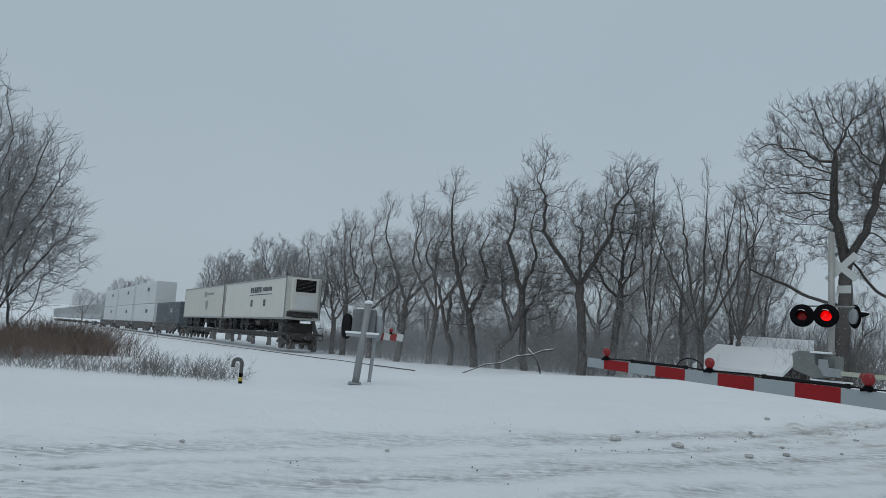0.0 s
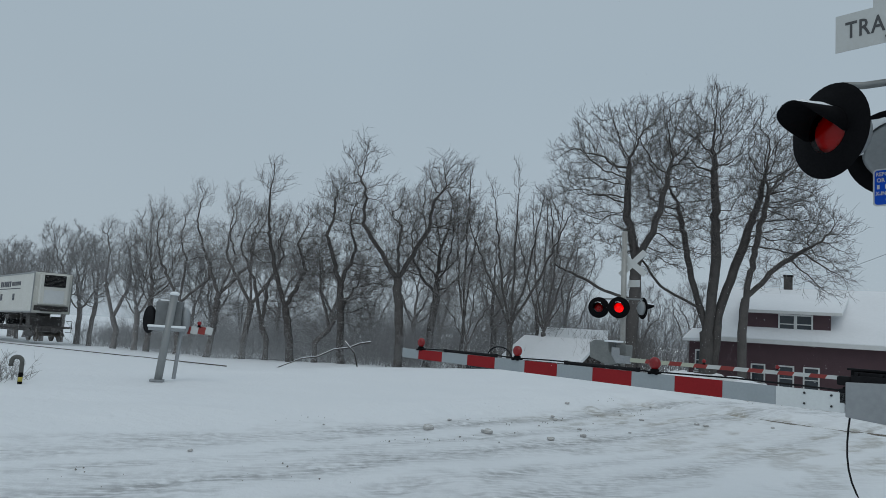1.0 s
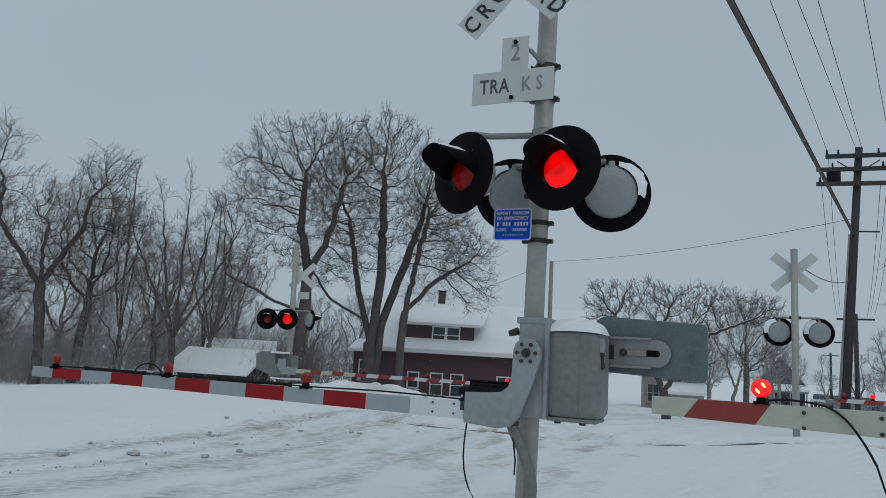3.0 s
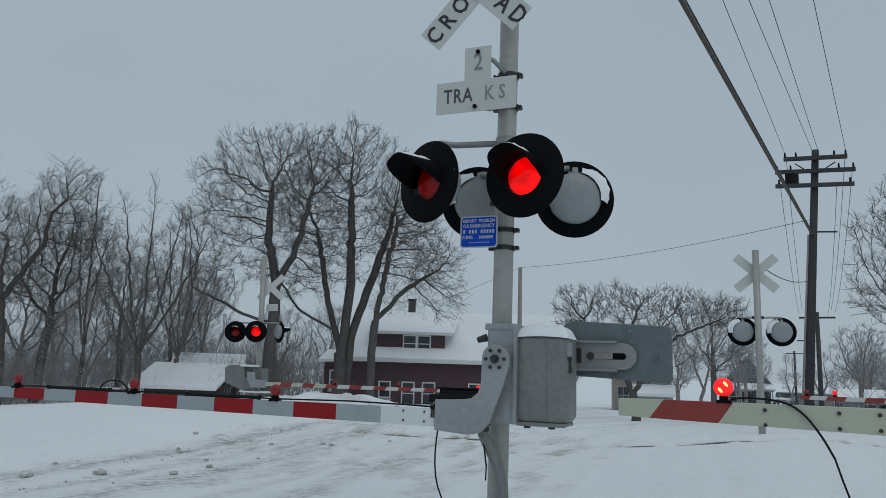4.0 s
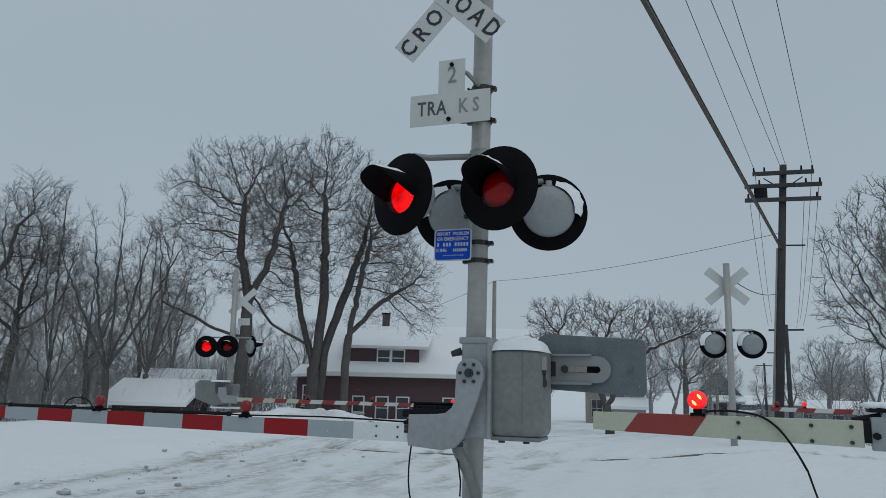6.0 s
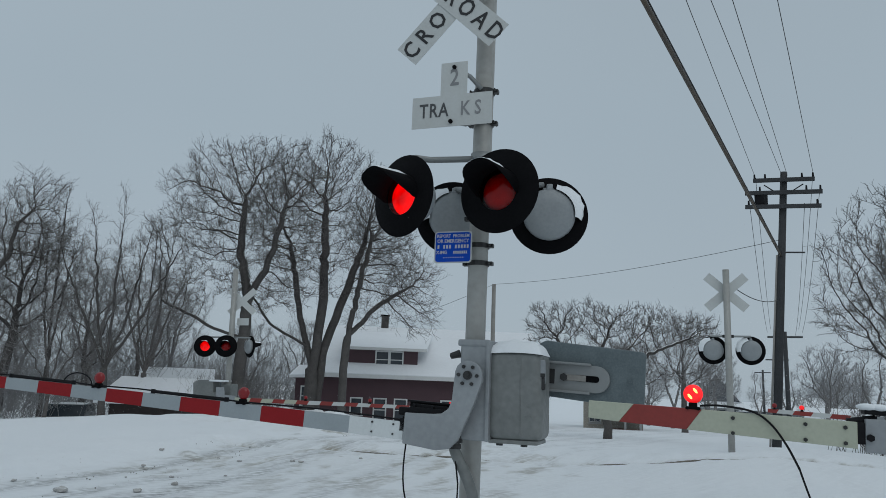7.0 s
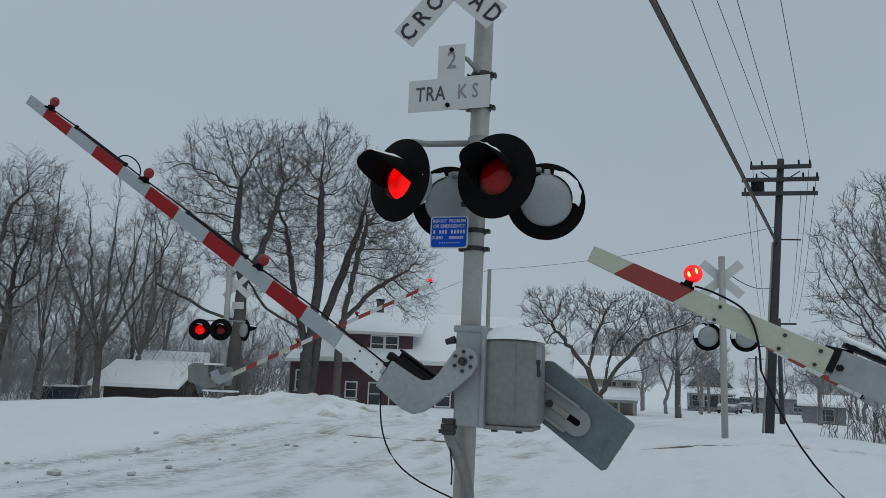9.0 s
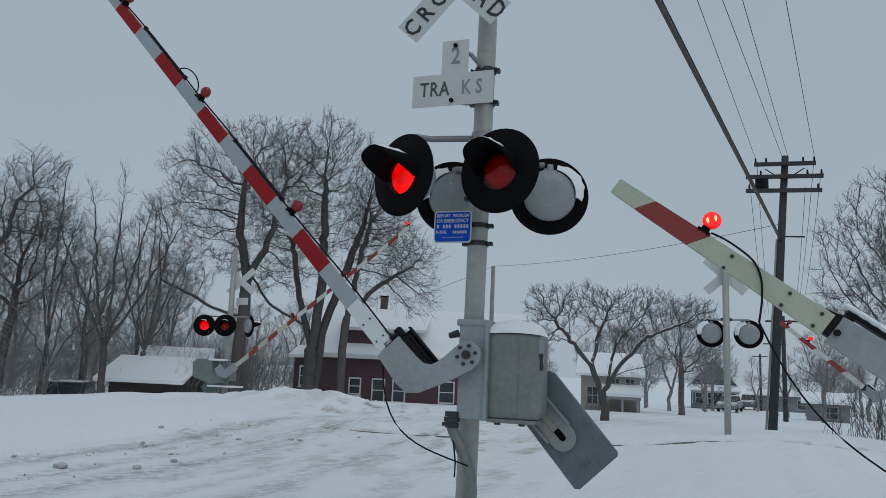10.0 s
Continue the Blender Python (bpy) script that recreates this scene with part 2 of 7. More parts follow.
def empty(name, m, label, category, group=""):
    ob = new(name)
    ob.matrix_basis = m
    return tagged(ob, label, category, group)


# ---- lie of the land ----
def smooth(a, b, v):
    k = np.clip((v - a) / (b - a), 0, 1)
    return k * k * (3 - 2 * k)


def vnoise(x, y, seed=0):
    """Smooth lattice noise in -1..1 for arrays."""
    xi, yi = np.floor(x).astype(np.int64), np.floor(y).astype(np.int64)
    fx, fy = x - xi, y - yi
    fx, fy = fx * fx * (3 - 2 * fx), fy * fy * (3 - 2 * fy)

    def h(a, b):
        k = (a * 374761393 + b * 668265263 + seed * 2147483647) & 0xFFFFFFFF
        k = ((k ^ (k >> 13)) * 1274126177) & 0xFFFFFFFF
        return ((k ^ (k >> 16)) & 0xFFFF) / 32767.5 - 1
    return (h(xi, yi) * (1 - fx) + h(xi + 1, yi) * fx) * (1 - fy) + (h(xi, yi + 1) * (1 - fx) + h(xi + 1, yi + 1) * fx) * fy


AXIS_X = Vector((-0.456, 0.890, 0))     # along the gate arms
ROAD = (0.890, 0.456)                   # the way of the road over the tracks
TRACK = (-0.515, 0.857)                 # the way of the rails
TRACK_N = (0.857, 0.515)


def gz_np(x, y):
    r = np.hypot(x, y)
    az = np.degrees(np.arctan2(x, y))
    left = 1 - smooth(-4, 22, az)
    z = -0.026 * np.minimum(np.maximum(r - 21, 0), 120) * (1 - left)
    z += left * (-0.80 * smooth(14, 34, r) - 0.028 * np.minimum(np.maximum(r - 34, 0), 260))
    n = x * TRACK_N[0] + y * TRACK_N[1]
    v = -x * AXIS_X[0] - y * AXIS_X[1]          # across the road, to the right
    bend = 0.17 * np.maximum(n - 21, 0)          # the street bears to the right beyond the tracks
    v = v - bend
    road = smooth(-9.3, -8.5, v + 0.2 * vnoise(x * 0.5, y * 0.5, 3)) * (1 - smooth(-2.4, -1.2, v))
    verge = 1 - smooth(-9.9, -8.7, v + bend + 0.25 * vnoise(x * 0.4, y * 0.4, 3))
    z = z + 0.13 * verge * (1 - smooth(30, 50, r))
    z += (0.22 * np.exp(-((n - 15.6) / 4.0) ** 2)) * (1 - left)       # rise of the track bed
    # ploughed heaps beside the crossing
    for hx, hy, rad, hh in ((12.4, 18.4, 1.9, 0.42), (14.6, 16.6, 1.6, 0.28), (9.2, 19.4, 2.4, 0.18), (13.5, 5.2, 2.2, 0.30), (9.6, 4.0, 2.4, 0.22), (17.5, 6.6, 2.8, 0.25), (6.2, 1.9, 1.6, 0.18)):
        z += hh * np.exp(-((x - hx) ** 2 + (y - hy) ** 2) / rad ** 2)
    z += 0.05 * vnoise(x * 0.35, y * 0.35, 1) * smooth(6, 16, r) + 0.03 * vnoise(x * 0.9, y * 0.9, 2) * (1 - smooth(40, 80, r))
    z += 0.5 * vnoise(x * 0.02, y * 0.02, 7) * smooth(60, 150, r)
    return z, road, verge, n, v, r


def gz(x, y):
    return float(gz_np(np.array([float(x)]), np.array([float(y)]))[0][0])


def on_ground(x, y, rz=0.0, up=0.0):
    return pose(x, y, gz(x, y) + up, 0, 0, rz)


# ---- snow-covered ground ----
def snow_ground_material():
    m = bpy.data.materials.new("snow_ground")
    m.use_nodes = True
    n, l = m.node_tree.nodes, m.node_tree.links
    p = n["Principled BSDF"]
    p.inputs["Roughness"].default_value = 0.7
    tc = n.new("ShaderNodeTexCoord")
    att = n.new("ShaderNodeAttribute")
    att.attribute_name = "traffic"
    t1, t2, t3 = (n.new("ShaderNodeTexNoise") for _ in range(3))
    for tex, s, d in ((t1, 0.5, 4), (t2, 9.0, 8), (t3, 60.0, 5)):
        tex.inputs["Scale"].default_value, tex.inputs["Detail"].default_value = s, d
        l.new(tc.outputs["Object"], tex.inputs["Vector"])
    mp = n.new("ShaderNodeMapping")
    mp.inputs["Rotation"].default_value = (0, 0, -math.atan2(ROAD[1], ROAD[0]))
    mp.inputs["Scale"].default_value = (1.3, 15.0, 1.0)
    l.new(tc.outputs["Object"], mp.inputs["Vector"])
    t4 = n.new("ShaderNodeTexNoise")
    t4.inputs["Scale"].default_value, t4.inputs["Detail"].default_value, t4.inputs["Roughness"].default_value = 1.0, 7, 0.65
    l.new(mp.outputs["Vector"], t4.inputs["Vector"])
    base = n.new("ShaderNodeMixRGB")
    base.inputs["Color1"].default_value, base.inputs["Color2"].default_value = (0.83, 0.86, 0.885, 1), (0.88, 0.90, 0.915, 1)
    l.new(t1.outputs["Fac"], base.inputs["Fac"])
    mul = n.new("ShaderNodeMath")
    mul.operation = "MULTIPLY"
    rr = n.new("ShaderNodeMapRange")
    rr.inputs["From Min"].default_value, rr.inputs["From Max"].default_value = 0.40, 0.60
    rsum = n.new("ShaderNodeMath")
    rsum.operation = "MULTIPLY_ADD"
    rsum.inputs[1].default_value = 0.50
    l.new(t2.outputs["Fac"], rsum.inputs[0])
    rsub = n.new("ShaderNodeMath")
    rsub.operation = "MULTIPLY_ADD"
    rsub.inputs[1].default_value, rsub.inputs[2].default_value = 0.80, -0.14
    l.new(t4.outputs["Fac"], rsub.inputs[0])
    l.new(rsub.outputs[0], rsum.inputs[2])
    l.new(rsum.outputs[0], rr.inputs["Value"])
    sep = n.new("ShaderNodeSeparateColor")
    l.new(att.outputs["Color"], sep.inputs[0])
    l.new(rr.outputs["Result"], mul.inputs[0])
    l.new(sep.outputs["Red"], mul.inputs[1])
    rut = n.new("ShaderNodeMixRGB")          # packed, greyer snow in the wheel tracks
    rut.inputs["Color2"].default_value = (0.37, 0.38, 0.388, 1)
    l.new(mul.outputs[0], rut.inputs["Fac"])
    l.new(base.outputs["Color"], rut.inputs["Color1"])
    mul2 = n.new("ShaderNodeMath")
    mul2.operation = "MULTIPLY"
    half = n.new("ShaderNodeMath")
    half.operation = "MULTIPLY_ADD"
    half.inputs[1].default_value, half.inputs[2].default_value = 0.6, 0.4
    l.new(rr.outputs["Result"], half.inputs[0])
    l.new(half.outputs[0], mul2.inputs[0])
    l.new(sep.outputs["Green"], mul2.inputs[1])
    slush = n.new("ShaderNodeMixRGB")        # sandy slush dragged over the crossing
    slush.inputs["Color2"].default_value = (0.30, 0.265, 0.19, 1)
    l.new(mul2.outputs[0], slush.inputs["Fac"])
    l.new(rut.outputs["Color"], slush.inputs["Color1"])
    l.new(slush.outputs["Color"], p.inputs["Base Color"])
    bp = n.new("ShaderNodeBump")
    bp.inputs["Strength"].default_value, bp.inputs["Distance"].default_value = 0.65, 0.06
    hsum = n.new("ShaderNodeMath")
    hsum.operation = "MULTIPLY_ADD"
    hsum.inputs[1].default_value = 0.45
    l.new(t3.outputs["Fac"], hsum.inputs[0])
    l.new(t2.outputs["Fac"], hsum.inputs[2])
    l.new(hsum.outputs[0], bp.inputs["Height"])
    l.new(bp.outputs["Normal"], p.inputs["Normal"])
    return m


def axis_steps(lo, hi, fine, far):
    mid = list(np.arange(lo, hi, fine))
    down, up, s = [], [], fine
    a, b = lo, hi
    while a > -far:
        s *= 1.16
        a -= s
        down.append(a)
    s = fine
    while b < far:
        up.append(b)
        s *= 1.16
        b += s
    return np.array(down[::-1] + mid + up)


def build_ground():
    xs, ys = axis_steps(-9, 20, 0.085, 900), axis_steps(2.5, 22, 0.085, 900)
    gx, gy = np.meshgrid(xs, ys)
    z, road, verge, n, v, r = gz_np(gx, gy)
    along = gx * ROAD[0] + gy * ROAD[1]
    wob = 0.30 * vnoise(along * 0.16, v * 0.1, 5)
    lanes = np.zeros_like(gx)
    for c, w, a in ((-8.2, 0.30, 0.9), (-7.3, 0.18, 0.55), (-6.5, 0.34, 1.0), (-5.4, 0.16, 0.5), (-4.7, 0.26, 0.75), (-3.4, 0.22, 0.6), (-2.5, 0.2, 0.4)):
        lanes += a * np.exp(-((v + wob - c) / w) ** 2)
    streak = 0.5 + 0.5 * vnoise(along * 0.30, v * 4.5, 11)
    grit = smooth(0.05, 0.7, vnoise(along * 1.4, v * 4.0, 21) + 0.5 * vnoise(gx * 6, gy * 6, 22))
    near_side = smooth(-2.6, -1.6, v) * (1 - smooth(14, 20, n))
    rutmask = np.clip(road * (0.95 * lanes * (0.3 + streak) + 0.4 * grit), 0, 1) * (1 - smooth(120, 160, r))
    rutmask = np.clip(rutmask + 0.2 * near_side * streak, 0, 1)
    rails = np.exp(-((n - 13.9) / 0.13) ** 2) + np.exp(-((n - 15.35) / 0.13) ** 2) + 0.7 * np.exp(-((n - 18.1) / 0.16) ** 2) + 0.7 * np.exp(-((n - 19.6) / 0.16) ** 2)
    over = smooth(-9.8, -8.8, v) * (1 - smooth(1.5, 4.5, v))
    slush = np.clip(0.35 * grit * np.exp(-((gx - 12.0) ** 2 + (gy - 17.6) ** 2) / 6.0) + over * rails * (0.15 + 0.75 * grit) + road * np.exp(-((n - 12.4) / 3.0) ** 2) * (0.08 + 0.42 * grit), 0, 1)
    rutmask = np.clip(rutmask * (1 - 0.35 * smooth(24, 40, np.degrees(np.arctan2(gx, gy)))) + 0.45 * over * rails * (0.3 + grit), 0, 1)
    z = z - 0.02 * rutmask - 0.06 * np.clip(rails, 0, 1) * over + road * 0.008 * vnoise(along * 0.8, v * 5, 31) + road * 0.008 * vnoise(gx * 7, gy * 7, 32)
    z = z + 0.10 * over * (np.exp(-((n - 14.6) / 0.35) ** 2)) * (0.6 + 0.4 * vnoise(gx * 1.5, gy * 1.5, 34))
    z = z + 0.022 * verge * vnoise(gx * 0.5, gy * 1.6, 33) + 0.02 * near_side * vnoise(gx * 1.8, gy * 1.8, 35)
    # broken lumps thrown up along the road edge and between the rails
    lumps = np.clip(vnoise(gx * 3.0, gy * 3.0, 41) - 0.45, 0, 1) * (np.exp(-((v + 8.9) / 0.7) ** 2) + 0.7 * over * np.exp(-((n - 13.0) / 2.2) ** 2))
    z = z + 0.09 * lumps
    heap = np.exp(-((gx - 12.0) ** 2 + (gy - 18.0) ** 2) / 9.0) + 0.6 * np.exp(-((gx - 14.6) ** 2 + (gy - 16.4) ** 2) / 5.0)
    z = z + heap * (0.10 * np.clip(vnoise(gx * 2.2, gy * 2.2, 51), -0.3, 1) + 0.07 * np.clip(vnoise(gx * 5, gy * 5, 52) - 0.2, 0, 1))
    ny, nx = gx.shape
    verts = np.column_stack([gx.ravel(), gy.ravel(), z.ravel()])
    idx = np.arange(nx * ny).reshape(ny, nx)
    quads = np.stack([idx[:-1, :-1], idx[:-1, 1:], idx[1:, 1:], idx[1:, :-1]], -1).reshape(-1, 4)
    me = bpy.data.meshes.new("ground")
    me.vertices.add(len(verts))
    me.vertices.foreach_set("co", verts.ravel())
    me.loops.add(quads.size)
    me.loops.foreach_set("vertex_index", quads.ravel().astype(np.int32))
    me.polygons.add(len(quads))
    me.polygons.foreach_set("loop_start", np.arange(0, quads.size, 4, dtype=np.int32))
    me.update(calc_edges=True)
    me.polygons.foreach_set("use_smooth", np.ones(len(quads), dtype=bool))
    col = me.color_attributes.new("traffic", "FLOAT_COLOR", "POINT")
    rgba = np.column_stack([rutmask.ravel(), np.clip(slush, 0, 1).ravel(), np.zeros(rutmask.size), np.ones(rutmask.size)])
    col.data.foreach_set("color", rgba.ravel())
    me.materials.append(snow_ground_material())
    tagged(new("ground", me), "snow-covered street, crossing and field with wheel tracks", "snow ground", kind="structure")


build_ground()


# ---- crossing signals ----
FLASH = 1.08
LEFT_ON = 1.29        # the left lamps come on here, then every FLASH seconds


def flash_rows(base, lit_first):
    """A lamp drum that shows its lit side for half of each period; lit_first: it is the left lamp."""
    t, changes = LEFT_ON - 2 * FLASH, []
    while t < 11:
        changes += [t, t + FLASH / 2]
        t += FLASH
    ang, rows = (0.0 if lit_first else 180.0), []
    for c in changes[1:]:
        if 0.09 <= c <= 10.2:
            if not rows:
                rows.append((0.0, base @ pose(0, 0, 0, 0, 0, ang)))
            for o, turned in ((-0.06, 0), (-0.026, 0), (-0.014, 60), (-0.002, 120), (0.010, 180), (0.044, 180)):
                rows.append((c + o, base @ pose(0, 0, 0, 0, 0, ang + turned)))
        ang += 180
    rows.append((max(10.3, rows[-1][0] + 0.1), base @ pose(0, 0, 0, 0, 0, ang)))
    return rows


MOVES = []      # (object, rows) that motions() keys


def light_unit(parent, x, y, z, turn, disc=0.31, lit_first=None, back=False, tilt=0.0):
    """A flashing light: black background disc, bowl housing, visor, red lens and the lamp drum behind it. It faces local +y turned by turn degrees."""
    m = pose(x, y, z, tilt, 0, turn)
    face = Matrix.Rotation(radians(-90), 4, "X")       # lathe axis z -> +y
    bm = bm_new()
    add_lathe(bm, [(0.150, 0.004), (disc - 0.004, -0.012), (disc, -0.016), (disc - 0.004, -0.020), (0.150, -0.010)], face, 40)
    unit = part("light_unit", bm, BLACK, parent, "black round background plate", True)
    unit.matrix_basis = m
    bm = bm_new()
    deep = [(0.155, -0.008), (0.185, -0.02), (0.190, -0.06), (0.188, -0.13), (0.168, -0.20), (0.10, -0.25), (0.0, -0.262)]
    flat = [(0.17, -0.008), (0.205, -0.02), (0.210, -0.045), (0.203, -0.085), (0.18, -0.112), (0.10, -0.125), (0.0, -0.128)]
    add_lathe(bm, deep if lit_first is not None else flat, face, 32)
    add_box(bm, (0.05, 0.05, 0.09), (0, -0.07, 0.20), 0.012)
    add_cyl(bm, (0.03, -0.06, 0.2), (-0.05, -0.06, 0.2), 0.018, seg=10)
    part("housing", bm, LAMPGREY, unit, "grey cast lamp housing", True)
    bm = bm_new()
    add_lathe(bm, [(0.150, 0.004), (0.150, -0.03), (0.142, -0.10)], face, 28)
    part("reflector", bm, BLACK, unit, "", True)
    bm = bm_new()
    prof = [(0.148, 0.006), (0.10, 0.022), (0.05, 0.030), (0.0, 0.032)]
    add_lathe(bm, prof, face, 28)
    part("lens", bm, LENS, unit, "red glass lens", True)
    # visor: a hood over the upper part of the lens, longest at the top
    bm = bm_new()
    rings, nseg, rad = [], 22, 0.158
    for side in (0, 1):
        r = rad + 0.006 * side
        row0, row1 = [], []
        for k in range(nseg + 1):
            a = radians(-14 + 208 * k / nseg)
            top = min(1.0, max(0.0, (math.sin(a) + 0.25) / 1.05))
            ln = 0.03 + 0.28 * math.sin(top * math.pi / 2) ** 1.1
            row0.append(bm.verts.new((r * math.cos(a), 0.0, r * math.sin(a))))
            row1.append(bm.verts.new((r * 1.0 * math.cos(a), ln, r * math.sin(a) - 0.04 * ln)))
        rings.append((row0, row1))
    for row0, row1 in rings:
        for k in range(nseg):
            bm.faces.new((row0[k], row0[k + 1], row1[k + 1], row1[k]))
    for k in range(nseg):
        bm.faces.new((rings[0][1][k], rings[0][1][k + 1], rings[1][1][k + 1], rings[1][1][k]))
    for k in (0, nseg):
        bm.faces.new((rings[0][0][k], rings[0][1][k], rings[1][1][k], rings[1][0][k]))
    bmesh.ops.recalc_face_normals(bm, faces=bm.faces)
    part("visor", bm, BLACK, unit, "black sheet-metal visor", True)
    # snow caught on the visor and the housing
    bm = bm_new()
    grid = []
    for j in range(7):
        row = []
        for k in range(9):
            a = radians(60 + 60 * k / 8)
            edge = 0 if 0 < k < 8 and 0 < j < 6 else 1
            yy = 0.03 + 0.29 * j / 6 * (0.9 + 0.1 * math.sin(a))
            rr = 0.164 + (0.0 if edge else 0.011 + 0.003 * math.sin(3.1 * k + 2.3 * j))
            row.append(bm.verts.new((rr * math.cos(a), yy, rr * math.sin(a) - 0.04 * yy)))
        grid.append(row)
    for j in range(6):
        for k in range(8):
            bm.faces.new((grid[j][k], grid[j][k + 1], grid[j + 1][k + 1], grid[j + 1][k]))
    if lit_first is None:
        bmesh.ops.recalc_face_normals(bm, faces=bm.faces)
        part("snow_cap", bm, SNOW, unit, "thin cap of snow", True)
        bm = bm_new()
        rim = []
        for j in range(3):
            row = []
            for k in range(11):
                a = radians(-8 + 84 * k / 10)
                rr = (0.200, 0.225, 0.262 + 0.036 * math.sin(math.pi * k / 10) + 0.006 * math.sin(2.7 * k))[j]
                row.append(bm.verts.new((rr * math.cos(a) * (1 if back else -1), (-0.115, -0.105, -0.022)[j], rr * math.sin(a))))
            rim.append(row)
        for j in range(2):
            for k in range(10):
                bm.faces.new((rim[j][k], rim[j][k + 1], rim[j + 1][k + 1], rim[j + 1][k]))
    bmesh.ops.recalc_face_normals(bm, faces=bm.faces)
    part("snow_rim" if lit_first is None else "snow_cap", bm, SNOW, unit, "thin cap of snow", True)
    bm = bm_new()
    bmesh.ops.create_uvsphere(bm, u_segments=20, v_segments=12, radius=0.148, matrix=Matrix.Diagonal((1, 0.62, 1, 1)))
    for f in bm.faces:
        f.material_index = 0 if f.calc_center_median().y > 0 else 1
    drum = part("lamp", bm, (LIT, UNLIT), unit, "red lamp, glowing on one side", True)
    seat = pose(0, -0.068, 0)
    drum.matrix_basis = seat @ (pose(0, 0, 0, 0, 0, 180))
    if lit_first is None:
        drum.matrix_basis = pose(0, -0.03, 0, 0, 0, 180) @ Matrix.Scale(0.55, 4)
    if lit_first is not None:
        MOVES.append((drum, flash_rows(seat, lit_first)))
    return unit


def crossbuck(parent, x, y, z, text=True, half=0.61, face=1):
    """Two crossed white blades; the lettered side looks to local +y."""
    for k, (ang, words) in enumerate(((-44.3, "RAILROAD"), (47, "CROSSING"))):
        bm = bm_new()
        add_box(bm, (2 * half, 0.004, 0.229), (0, 0, 0), 0.001, seg=1)
        blade = part("blade", bm, WHITE, parent, "white crossbuck blade")
        blade.matrix_basis = pose(x, y + 0.006 * (1 - k), z, 0, ang if face > 0 else -ang, 0) @ Matrix.Translation((0.10 if text and k == 0 else 0, 0, 0))
        if text:
            # read from +y: x runs to the reader's left
            mm = Matrix.Translation((0, 0.0045, 0)) @ Matrix(((-1, 0, 0, 0), (0, 0, 1, 0), (0, 1, 0, 0), (0, 0, 0, 1)))
            left, right = (words[:4], words[4:])
            for w, off in ((left, 0.315), (right, -0.315)):
                lettering("letters", w, 0.205, Matrix.Translation((off, 0, 0)) @ mm, INK, blade, 1.5, 0.84)


def read_plane(x, y, z):
    """A plane whose letters are read from local +y."""
    return Matrix.Translation((x, y, z)) @ Matrix(((-1, 0, 0, 0), (0, 0, 1, 0), (0, 1, 0, 0), (0, 0, 0, 1)))


def arm_lamp(parent, x, z, y=0.0, mat=None, r=0.05):
    """A lamp on a gate arm: red globe with a rim on a black clip."""
    bm = bm_new()
    add_lathe(bm, [(0.0, -0.032), (0.03, -0.03), (r * 0.96, -0.012), (r, 0.0), (r * 0.96, 0.012), (0.03, 0.03), (0.0, 0.032)], Matrix.Translation((x, y, z + r + 0.03)) @ Matrix.Rotation(radians(-90), 4, "X"), 20)
    lamp = part("arm_lamp", bm, mat or LAMPDIM, parent, "red gate-arm lamp", True)
    bm = bm_new()
    add_box(bm, (0.05, 0.05, 0.035), (x, y, z + 0.018), 0.006)
    add_box(bm, (0.085, 0.06, 0.016), (x, y, z + 0.004), 0.004)
    for s in (-1, 1):
        add_cyl(bm, (x + s * 0.03, y - 0.04, z), (x + s * 0.03, y + 0.04, z), 0.008, seg=8)
    part("clip", bm, BLACK, lamp, "black lamp clip")
    return lamp


def bolt_heads(bm, pts, y, r=0.014, d=0.016):
    for x, z in pts:
        add_cyl(bm, (x, y, z), (x, y + d, z), r, r * 0.92, 6)


